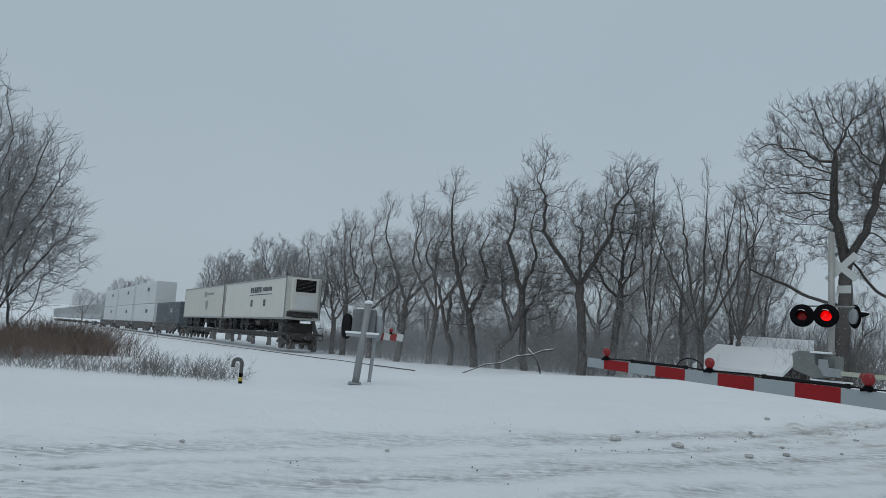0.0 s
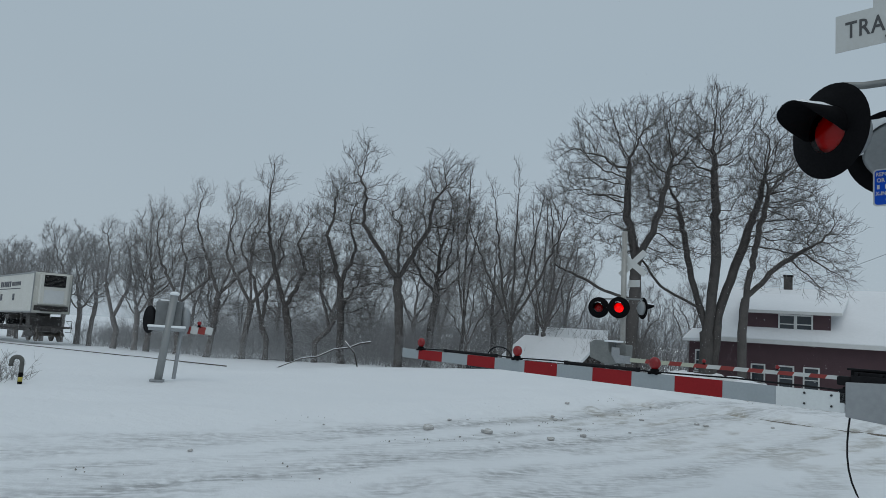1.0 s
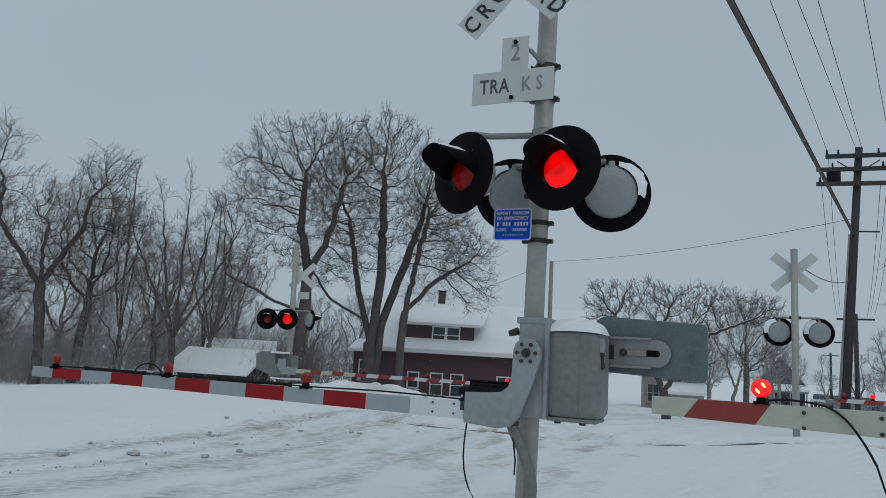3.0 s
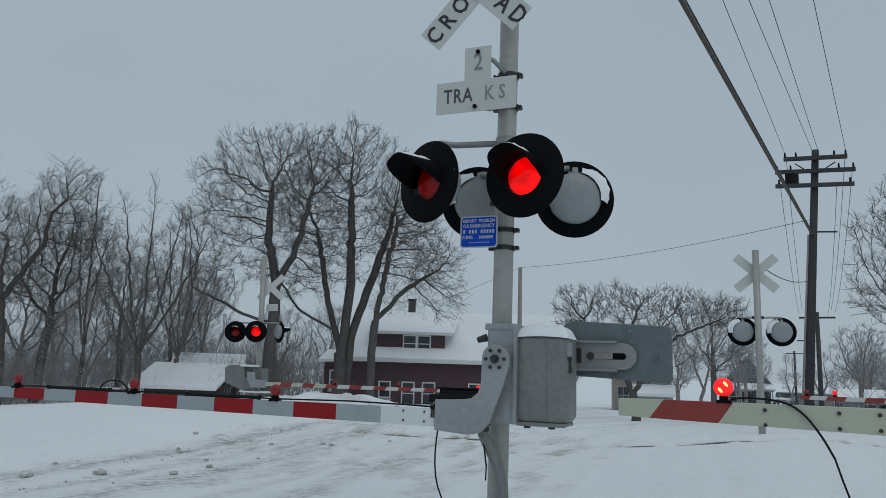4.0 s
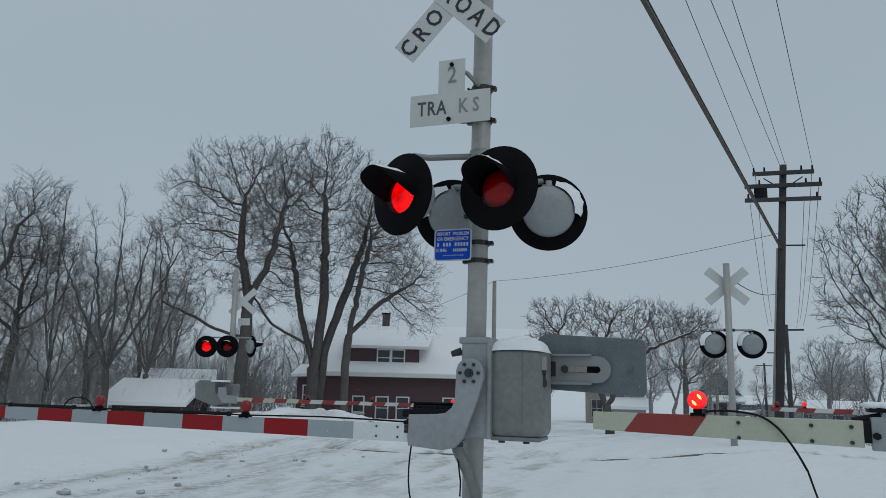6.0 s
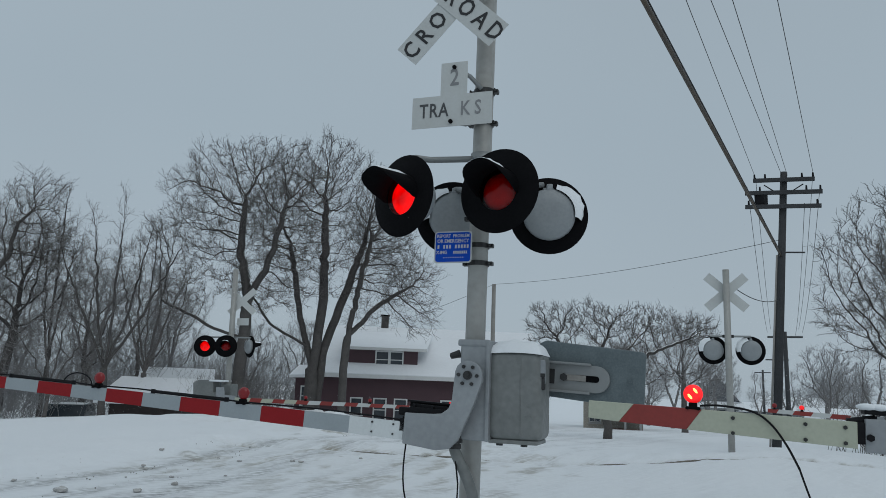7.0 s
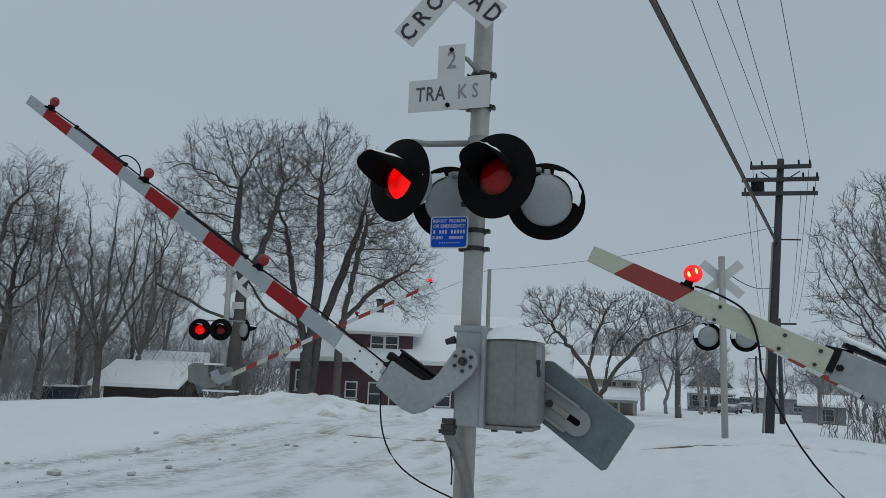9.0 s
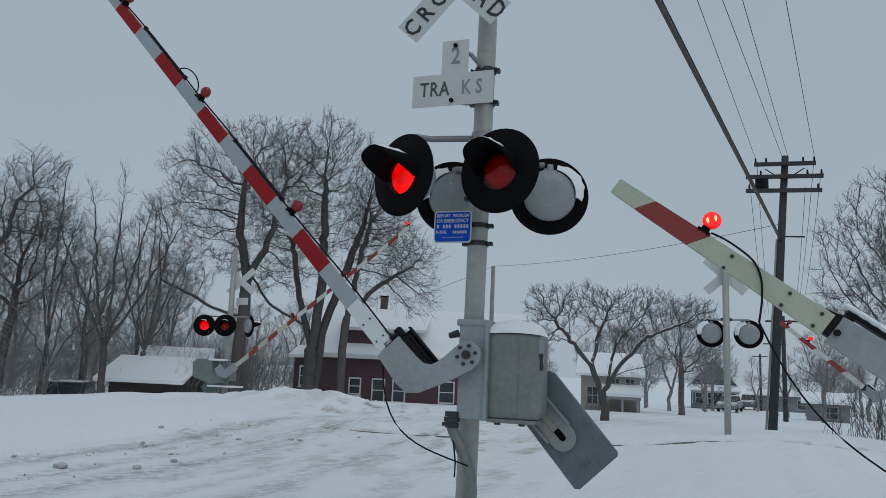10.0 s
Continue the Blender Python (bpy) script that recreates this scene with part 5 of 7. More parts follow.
# ---- bare trees ----
def tube_arrays(p, r, seg):
    """Tubes through n lines of k points: p is (n, k, 3), r is (n, k); vertices and quads."""
    n, k, _ = p.shape
    d = np.empty_like(p)
    d[:, 1:-1] = p[:, 2:] - p[:, :-2]
    d[:, 0], d[:, -1] = p[:, 1] - p[:, 0], p[:, -1] - p[:, -2]
    a = np.cross(d, np.array((0.31, 0.77, 0.55)))
    a /= np.maximum(np.linalg.norm(a, axis=2, keepdims=True), 1e-9)
    b = np.cross(d, a)
    b /= np.maximum(np.linalg.norm(b, axis=2, keepdims=True), 1e-9)
    t = np.arange(seg) * 2 * math.pi / seg
    ring = p[:, :, None] + r[:, :, None, None] * (a[:, :, None] * np.cos(t)[:, None] + b[:, :, None] * np.sin(t)[:, None])
    base = (np.arange(n) * k * seg)[:, None, None] + (np.arange(k - 1) * seg)[None, :, None] + np.arange(seg)[None, None, :]
    nxt = (np.arange(n) * k * seg)[:, None, None] + (np.arange(k - 1) * seg)[None, :, None] + ((np.arange(seg) + 1) % seg)[None, None, :]
    return ring.reshape(-1, 3), np.stack([base, nxt, nxt + seg, base + seg], -1).reshape(-1, 4)


def array_mesh(name, pieces, mat):
    """One mesh of many (vertices, quads)."""
    off, vs, qs = 0, [], []
    for v, q in pieces:
        vs.append(v)
        qs.append(q + off)
        off += len(v)
    v, q = np.concatenate(vs), np.concatenate(qs).astype(np.int32)
    me = bpy.data.meshes.new(name)
    me.vertices.add(len(v))
    me.vertices.foreach_set("co", v.astype(np.float32).ravel())
    me.loops.add(q.size)
    me.loops.foreach_set("vertex_index", q.ravel())
    me.polygons.add(len(q))
    me.polygons.foreach_set("loop_start", np.arange(0, q.size, 4, dtype=np.int32))
    me.update(calc_edges=True)
    me.polygons.foreach_set("use_smooth", np.ones(len(q), dtype=bool))
    me.materials.append(mat)
    return me


def unit(v):
    return v / np.maximum(np.linalg.norm(v, axis=-1, keepdims=True), 1e-9)


def grow(rs, stems, lobes, n, step, kill, reach, up, crook):
    """Limbs that grow from the stems towards free room in the crown; points and the index of each one's parent."""
    pts, par = [], []
    for line in stems:
        line = [np.array(q, float) for q in line]
        last = -1
        if line[0][2] > 0.3:          # a limb springs from the stem before it
            last = int(np.argmin([np.linalg.norm(q - line[0]) for q in pts]))
        for a, b in zip(line, line[1:]):
            m = max(1, int(np.linalg.norm(b - a) / step))
            for i in range(m):
                q = a + (b - a) * i / m + rs.normal(0, 0.03, 3) * (len(pts) > 0)
                pts.append(q)
                par.append(last)
                last = len(pts) - 1
        pts.append(line[-1])
        par.append(last)
    vol = np.array([l[3] * l[4] * l[5] for l in lobes]) ** 0.8
    pick = rs.choice(len(lobes), n, p=vol / vol.sum())
    L = np.array(lobes)[pick]
    free = unit(rs.normal(size=(n, 3))) * (rs.uniform(0, 1, (n, 1)) ** 0.40) * L[:, 3:] + L[:, :3]
    free[:, 2] = np.maximum(free[:, 2], 0.5)
    P = np.array(pts)
    dist = np.full(n, 1e9)
    near = np.zeros(n, int)
    kids = np.zeros(len(P), int)
    for a in range(0, len(P), 64):
        dd = np.linalg.norm(free[:, None] - P[None, a:a + 64], axis=2)
        i = dd.argmin(1)
        m = dd[np.arange(n), i]
        w = m < dist
        dist[w], near[w] = m[w], i[w] + a
    for it in range(150):
        live = (dist > kill) & (dist < (reach if it > 12 else 9.0))
        if not live.any():
            break
        who, inv = np.unique(near[live], return_inverse=True)
        s = np.zeros((len(who), 3))
        np.add.at(s, inv, unit(free[live] - P[near[live]]))
        ok = kids[who] < 3
        who, s = who[ok], s[ok]
        if not len(who):
            break
        d = unit(unit(s) + np.array((0, 0, up)) + crook * rs.normal(size=s.shape))
        Q = P[who] + d * step
        kids[who] += 1
        a = len(P)
        P = np.concatenate([P, Q])
        kids = np.concatenate([kids, np.zeros(len(Q), int)])
        par += list(who)
        for c in range(0, len(Q), 64):
            dd = np.linalg.norm(free[:, None] - Q[None, c:c + 64], axis=2)
            i = dd.argmin(1)
            m = dd[np.arange(n), i]
            w = m < dist
            dist[w], near[w] = m[w], i[w] + a + c
    return P, par


def tree(x, y, label, r0, stems, lobes, seed, n=1300, step=0.24, kill=0.42, reach=3.0, up=0.12, crook=0.28, twig=0.5, per=3, wind=(0.0, 0.0), lift=0.25, mats=None, tip=0.008, name="tree", group="trees"):
    """A bare tree: trunks along the stems, limbs into the lobes of the crown (centre and radii), fine twigs at their ends."""
    rs = np.random.RandomState(seed)
    P, par = grow(rs, stems, lobes, n, step, kill, reach, up, crook)
    m = len(P)
    kids = [[] for _ in range(m)]
    for i, p in enumerate(par):
        if p >= 0:
            kids[p].append(i)
    ends = np.zeros(m)
    for i in range(m - 1, -1, -1):
        ends[i] = max(ends[i], 1)
        if par[i] >= 0:
            ends[par[i]] += ends[i]
    e = math.log(ends.max()) / math.log(r0 / tip)          # limbs thin out by the number of ends they bear
    R = tip * ends ** (1 / e)
    for i in range(m):
        if P[i][2] < 0.8:
            R[i] *= 1 + 0.3 * (0.8 - P[i][2]) ** 2
    S = P.copy()
    for i in range(m):          # ease the kinks
        if par[i] >= 0 and len(kids[i]) == 1:
            S[i] = 0.5 * P[i] + 0.25 * (P[par[i]] + P[kids[i][0]])
    wood, fine = [], []
    starts = [(i, i) for i in range(m) if par[i] < 0]
    while starts:
        i, prev = starts.pop()
        line = [prev] if prev != i else []
        while True:
            line.append(i)
            if not kids[i]:
                break
            best = max(kids[i], key=lambda c: R[c])
            for c in kids[i]:
                if c != best:
                    starts.append((c, i))
            i = best
        if len(line) < 2:
            continue
        rr = R[line].copy()
        rr[0] = min(rr[0], rr[1] * 1.25)
        rr[-1] *= 0.6
        big = rr.max() > 0.035
        (wood if big else fine).append(tube_arrays(S[line][None], rr[None], 7 if rr.max() > 0.08 else 5 if big else 3))
    # twigs, each with side shoots
    axis = np.array([np.mean([l[0] for l in lobes]), np.mean([l[1] for l in lobes]), np.mean([l[2] for l in lobes]) * 0.6])
    thin = np.array([i for i in range(m) if R[i] < 0.017 and par[i] >= 0])
    limbs_ = np.array([i for i in range(m) if 0.017 <= R[i] < 0.065 and par[i] >= 0 and P[i][2] > 1.5], int)
    at = np.concatenate([np.repeat(thin, per), limbs_])
    pd = unit(S[at] - S[np.array(par)[at]])
    out = unit(S[at] - axis)
    d0 = unit(0.55 * pd + 0.5 * out + 0.75 * rs.normal(size=pd.shape) * 0.8 + np.array((0, 0, lift)))
    ln = twig * rs.uniform(0.45, 1.25, (len(at), 1))
    w = np.array((wind[0], wind[1], 0.0))
    bend = 0.22 * rs.normal(size=d0.shape) + w * 0.55 + np.array((0, 0, 0.12))
    q0 = S[at]
    q1 = q0 + d0 * ln * 0.5
    q2 = q1 + unit(d0 + bend) * ln * 0.5
    r = np.broadcast_to(np.array((tip * 0.85, tip * 0.7, tip * 0.4)), (len(at), 3))
    fine.append(tube_arrays(np.stack([q0, q1, q2], 1), r, 3))
    for f in (0.35, 0.6, 0.85):
        base = np.where(f < 0.5, q0 + (q1 - q0) * f * 2, q1 + (q2 - q1) * (f * 2 - 1))
        sd = unit(d0 + 0.8 * rs.normal(size=d0.shape) + 0.3 * bend)
        sl = ln * rs.uniform(0.3, 0.65, (len(at), 1))
        e1 = base + sd * sl + w * 0.12 * sl
        fine.append(tube_arrays(np.stack([base, e1], 1), np.broadcast_to(np.array((tip * 0.6, tip * 0.35)), (len(at), 2)), 3))
    s = empty(name, on_ground(x, y, -math.degrees(math.atan2(x, y))), label, "tree", group)
    for nm, pieces, mat in (("trunk", wood, (mats or (BARK, TWIG))[0]), ("crown", fine, (mats or (BARK, TWIG))[1])):
        new(nm, array_mesh(nm, pieces, mat)).parent = s
    return s


BARK_DARK = material("dark_bark", (0.10, 0.092, 0.087), 0.9, vary=0.25, scale=3, bump=0.5, bump_scale=30, snow=0.22)
# for farther trees: paler twig colour stands in for haze
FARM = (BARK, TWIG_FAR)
DARK = (BARK_DARK, TWIG)


def windswept(x, y, h, label, seed, r0, lean=0.0, forks=2, spread=1.0, mats=None, n=800, wide=1.0, **more):
    """A willow-like tree: crooked forked stems, each with a broom of long twigs that stream with the wind."""
    rs = random.Random(seed)
    stems, lobes = [], []
    lean += rs.uniform(-0.12, 0.12)
    fork = Vector((lean * h * 0.35, rs.uniform(-0.2, 0.2), h * rs.uniform(0.2, 0.4)))
    trunk = [(0, 0, -0.3), (lean * h * 0.05 + rs.uniform(-0.25, 0.25), 0, h * 0.14), tuple(fork)]
    for k in range(forks):
        u = (k - (forks - 1) / 2) * spread + rs.uniform(-0.3, 0.3)
        end = Vector((fork.x + u * 1.3 + lean * h * 0.2, rs.uniform(-0.9, 0.9), h * (1.0 - 0.25 * (k > 0) * rs.random()) - 1.0))
        mid = fork.lerp(end, 0.45) + Vector((u * 0.5 + rs.uniform(-0.45, 0.45), rs.uniform(-0.4, 0.4), 0))
        more_mid = fork.lerp(end, 0.75) + Vector((u * 0.2 + rs.uniform(-0.35, 0.35), rs.uniform(-0.3, 0.3), 0))
        line = [tuple(mid), tuple(more_mid), tuple(end - Vector((0, 0, 0.6)))]
        stems.append(trunk + line if k == 0 else [tuple(fork)] + line)
        lobes.append((end.x + 0.1, end.y, end.z, 0.9 * wide, 0.9 * wide, 1.05))
        lobes.append((mid.x + u * 0.4, mid.y, mid.z + 0.5, 1.3 * wide, 1.3 * wide, 1.5))
    for _ in range(4):
        lobes.append((fork.x + rs.uniform(-2.0, 2.0) * wide, rs.uniform(-1, 1), h * rs.uniform(0.22, 0.6), 0.9 * wide, 0.9, 0.8))
    return tree(x, y, label, r0, stems, lobes, seed, n, **{**dict(step=0.22, per=2, kill=0.36, reach=2.4, up=0.2, crook=0.34, twig=0.62, wind=(0.55, 0.0), lift=0.45, mats=mats), **more})


def rounded(x, y, h, w, label, seed, r0, clear=0.25, mats=None, n=1100, lean=0.0, deep=None, **more):
    """A tree with a rounded crown on a short trunk."""
    rs = random.Random(seed)
    stems = [[(0, 0, -0.3), (lean * 0.5, 0, h * clear * 0.6), (lean, rs.uniform(-0.2, 0.2), h * clear * 1.3)]]
    lobes = [(lean, 0, h * (0.56 + clear * 0.35), w * 0.5, (deep or w) * 0.45, h * (0.44 - clear * 0.35))]
    for k in range(4):
        a = k * 1.57 + rs.uniform(-0.5, 0.5)
        lobes.append((lean + w * 0.32 * math.cos(a), (deep or w) * 0.3 * math.sin(a), h * rs.uniform(0.45, 0.85), w * 0.24, w * 0.24, h * 0.14))
    return tree(x, y, label, r0, stems, lobes, seed, n, mats=mats, **more)


def vase(x, y, h, w, label, seed, r0, mats=None, n=800, limbs=5, **more):
    """Many upright limbs from a low fork."""
    rs = random.Random(seed)
    fork = (rs.uniform(-0.15, 0.15), 0, h * 0.2)
    stems, lobes = [[(0, 0, -0.3), fork]], []
    for k in range(limbs):
        u = (k / (limbs - 1) - 0.5) * w
        v = rs.uniform(-0.5, 0.5) * w * 0.7
        zt = h * (0.98 - 0.5 * (u / w) ** 2 - 0.12 * rs.random())
        stems.append([fork, (u * 0.4, v * 0.4, h * 0.42), (u * 0.8, v * 0.8, zt - 0.9)])
        lobes.append((u * 0.85, v * 0.85, zt - 0.7, 0.45, 0.45, 0.8))
        lobes.append((u * 0.8, v * 0.8, zt * 0.68, 0.7, 0.7, 1.4))
    return tree(x, y, label, r0, stems, lobes, seed, n, **{**dict(step=0.22, kill=0.34, reach=2.2, up=0.35, crook=0.2, lift=0.6, mats=mats), **more})


# the row by the tracks
windswept(6.3, 32.0, 10.2, "tall dark bare tree with windswept twigs", 11, 0.20, -0.08, 3, 1.5, DARK, 1500, 1.3)
rounded(7.9, 33.6, 9.4, 4.6, "dark bare tree with a rounded dense crown", 12, 0.18, 0.3, (BARK_DARK, TWIG_FAR), 1500, 0.3, kill=0.34, twig=0.62, wind=(0.4, 0), per=2)
vase(10.4, 29.0, 8.9, 5.0, "bare vase-shaped tree with many upright limbs", 13, 0.13, (BARK_DARK, TWIG_FAR), 850, 5, per=2)
# two great trees beside the maroon house
tree(15.7, 28.6, "tall bare tree with spreading snowy limbs", 0.27,
     [[(0, 0, -0.3), (0.05, 0, 2.4), (0.15, 0, 5.2), (-0.35, 0.2, 7.2), (-0.3, 0.3, 9.6)], [(0.15, 0, 5.2), (0.9, -0.4, 6.6), (1.4, -0.5, 9.2)], [(0.05, 0, 3.4), (-1.4, 0.4, 3.9), (-3.4, 0.5, 4.9)]],
     [(-1.0, 0, 9.4, 2.9, 2.9, 2.7), (1.4, -0.3, 9.2, 2.4, 2.6, 3.2), (0.4, 0.3, 11.0, 2.0, 2.2, 1.6), (-2.6, 0, 7.6, 1.9, 1.9, 1.7), (-3.0, 0.5, 5.2, 1.2, 1.2, 0.8), (2.0, -0.5, 5.6, 1.4, 1.5, 1.2), (-1.2, -1.0, 5.9, 1.5, 1.4, 1.0)],
     114, 2900, 0.25, 0.40, 3.0, 0.10, 0.30, 0.46, 3, (0, 0), 0.18, DARK)
tree(18.9, 27.9, "large bare tree with several stout trunks", 0.30,
     [[(0, 0, -0.3), (0.1, 0, 2.2), (-0.7, 0.3, 4.8), (-1.3, 0.4, 8.0)], [(0.1, 0, 2.2), (0.35, -0.3, 5.5), (0.2, -0.3, 9.8)], [(0.25, 0.1, -0.3), (0.5, 0.2, 3.0), (1.5, 0.3, 6.2), (2.3, 0.4, 9.0)], [(-0.2, 0, 3.2), (-1.9, -0.6, 4.1), (-2.8, -0.8, 5.4)]],
     [(0.4, 0, 11.2, 2.3, 2.4, 2.0), (-1.6, 0.3, 9.2, 1.9, 2.2, 2.6), (2.5, 0.3, 9.4, 2.0, 2.2, 2.8), (-2.6, -0.6, 6.0, 1.4, 1.5, 1.5), (3.4, 0, 6.8, 1.5, 1.8, 1.8), (0.6, -1.2, 7.0, 1.9, 1.6, 1.8)],
     115, 2900, 0.25, 0.40, 3.0, 0.10, 0.28, 0.46, 3, (0, 0), 0.15, DARK)
tree(20.0, 26.9, "bare tree with drooping outer twigs", 0.19,
     [[(0, 0, -0.3), (0.0, 0, 3.0), (0.4, 0.1, 5.6), (0.9, 0.2, 8.0)], [(0.0, 0, 3.6), (1.4, 0.2, 5.2), (2.6, 0.3, 6.0)]],
     [(1.3, 0, 8.8, 1.9, 1.9, 2.2), (2.8, 0.2, 6.6, 1.6, 1.7, 1.5), (3.2, 0.3, 4.9, 1.3, 1.3, 1.1), (1.0, -0.6, 5.0, 1.2, 1.2, 1.0)],
     116, 1700, 0.24, 0.38, 3.0, 0.02, 0.30, 0.55, 2, (0, 0), -0.10, DARK)
windswept(4.2, 35.8, 9.7, "slender dark bare tree leaning in the wind", 17, 0.18, -0.10, 2, 1.0, DARK)
windswept(1.9, 38.6, 10.3, "bare tree with a forked windswept top", 18, 0.20, -0.06, 2, 1.5, DARK, 1000)
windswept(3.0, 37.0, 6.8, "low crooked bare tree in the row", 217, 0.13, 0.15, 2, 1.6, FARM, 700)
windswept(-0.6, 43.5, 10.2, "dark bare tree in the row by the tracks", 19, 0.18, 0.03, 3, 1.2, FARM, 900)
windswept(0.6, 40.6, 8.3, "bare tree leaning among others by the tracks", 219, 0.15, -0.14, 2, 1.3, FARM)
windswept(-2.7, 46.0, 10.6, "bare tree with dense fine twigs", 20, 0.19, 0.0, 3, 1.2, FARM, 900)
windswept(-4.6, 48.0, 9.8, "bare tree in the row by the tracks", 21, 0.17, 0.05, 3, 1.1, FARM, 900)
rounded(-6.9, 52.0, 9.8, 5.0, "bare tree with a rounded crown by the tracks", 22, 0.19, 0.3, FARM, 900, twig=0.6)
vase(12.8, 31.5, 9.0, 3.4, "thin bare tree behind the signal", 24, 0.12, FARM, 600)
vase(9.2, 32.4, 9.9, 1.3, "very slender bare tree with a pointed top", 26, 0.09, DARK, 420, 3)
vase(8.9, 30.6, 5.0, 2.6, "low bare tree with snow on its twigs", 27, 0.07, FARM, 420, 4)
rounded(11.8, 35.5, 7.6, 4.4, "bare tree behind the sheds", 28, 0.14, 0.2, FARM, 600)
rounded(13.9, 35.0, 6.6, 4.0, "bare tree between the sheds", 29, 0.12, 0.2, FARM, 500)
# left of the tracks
# thicket crowns get their haze from the palest twig colour
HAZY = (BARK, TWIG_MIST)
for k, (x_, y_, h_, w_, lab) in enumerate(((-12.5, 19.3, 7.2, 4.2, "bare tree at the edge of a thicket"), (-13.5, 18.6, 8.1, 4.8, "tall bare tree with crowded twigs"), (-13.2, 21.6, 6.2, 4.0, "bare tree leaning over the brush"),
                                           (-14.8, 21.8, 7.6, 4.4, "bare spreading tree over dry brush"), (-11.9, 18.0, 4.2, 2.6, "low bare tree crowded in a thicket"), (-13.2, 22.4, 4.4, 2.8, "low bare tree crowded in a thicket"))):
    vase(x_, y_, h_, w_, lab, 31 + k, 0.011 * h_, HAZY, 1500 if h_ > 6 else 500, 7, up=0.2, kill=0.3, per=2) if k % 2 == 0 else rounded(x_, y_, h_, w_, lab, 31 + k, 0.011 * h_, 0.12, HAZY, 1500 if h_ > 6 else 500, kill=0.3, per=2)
# beyond the crossing, along the street
BARK_SNOWY = material("bark_with_snow", (0.10, 0.092, 0.087), 0.9, vary=0.25, scale=3, bump=0.5, bump_scale=30, snow=0.62)
tree(24.2, 15.9, "low gnarled tree with snow on its leaning limbs", 0.155,
     [[(0.15, 0, -0.5), (0.15, 0, 0.4), (0.0, 0, 1.0), (-0.35, 0, 2.0), (-1.3, 0.2, 3.1), (-2.0, 0.3, 4.0)], [(0.0, 0, 1.0), (0.75, -0.1, 2.2), (1.7, -0.2, 3.2), (3.3, -0.3, 3.9)], [(0.4, 0, 1.65), (1.6, 0.3, 2.1), (2.5, 0.3, 2.55), (3.2, 0.3, 2.5)], [(-0.35, 0, 2.0), (-0.1, 0.8, 3.4), (0.3, 1.0, 4.4)], [(0.2, 0, 1.3), (0.5, 1.0, 2.8), (1.4, 1.6, 4.0)]],
     [(-1.9, 0.1, 4.2, 1.3, 1.5, 1.0), (-0.2, 0.5, 4.4, 1.5, 1.8, 0.9), (1.6, 0.4, 4.3, 1.5, 1.8, 0.8), (3.3, -0.2, 4.0, 1.1, 1.3, 0.7), (0.8, 0.2, 3.3, 1.4, 1.6, 0.7), (-2.3, 0, 3.0, 0.8, 1.0, 0.6)],
     41, 1700, 0.17, 0.29, 2.0, 0.28, 0.34, 0.30, 2, (0, 0), 0.4, (BARK_SNOWY, TWIG))
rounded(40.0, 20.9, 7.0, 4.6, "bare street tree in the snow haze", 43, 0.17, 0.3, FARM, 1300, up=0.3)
rounded(24.8, 5.7, 8.2, 5.2, "bare tree with long reaching limbs", 44, 0.13, 0.2, DARK, 1500, twig=0.42)
rounded(26.9, 4.2, 9.8, 6.2, "tall bare tree beside the footway gate", 45, 0.15, 0.2, DARK, 1600)
# rows far off
rngf = random.Random(77)
# distant trees: trunk and twigs both paled in colour to imitate haze
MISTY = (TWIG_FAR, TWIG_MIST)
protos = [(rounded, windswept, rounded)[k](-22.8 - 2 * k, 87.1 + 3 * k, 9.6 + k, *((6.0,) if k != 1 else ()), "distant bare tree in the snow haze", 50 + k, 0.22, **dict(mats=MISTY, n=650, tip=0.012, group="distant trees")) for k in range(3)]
far_spots = []
for k in range(11):      # behind the row by the tracks and along the line
    u = k / 25
    far_spots.append((-9 - 46 * u + rngf.uniform(-2, 2), 54 + 92 * u + rngf.uniform(-3, 3), rngf.uniform(0.75, 1.0)))
for k in range(6):      # a grove far along the line
    far_spots.append((-64 + rngf.uniform(-9, 5), 146 + rngf.uniform(-8, 8), rngf.uniform(0.8, 1.0)))
for k in range(14):      # second row behind the near trees
    far_spots.append((-5 + 2.1 * k + rngf.uniform(-1, 1), 50 - 0.5 * k + rngf.uniform(-4, 5), rngf.uniform(0.55, 0.85)))
for k in range(30):      # round the far street
    far_spots.append((66 + rngf.uniform(-14, 60), 12 + rngf.uniform(-6, 26), rngf.uniform(0.45, 0.75)))
for x, y in ((44, 34), (50, 30), (38, 38), (34, 43), (30, 46), (47, 15.5), (56, 21), (62, 20), (74, 26)):
    far_spots.append((x, y, rngf.uniform(0.45, 0.62)))
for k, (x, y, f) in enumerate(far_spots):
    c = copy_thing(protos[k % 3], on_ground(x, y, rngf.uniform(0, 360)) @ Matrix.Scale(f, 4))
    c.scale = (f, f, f)


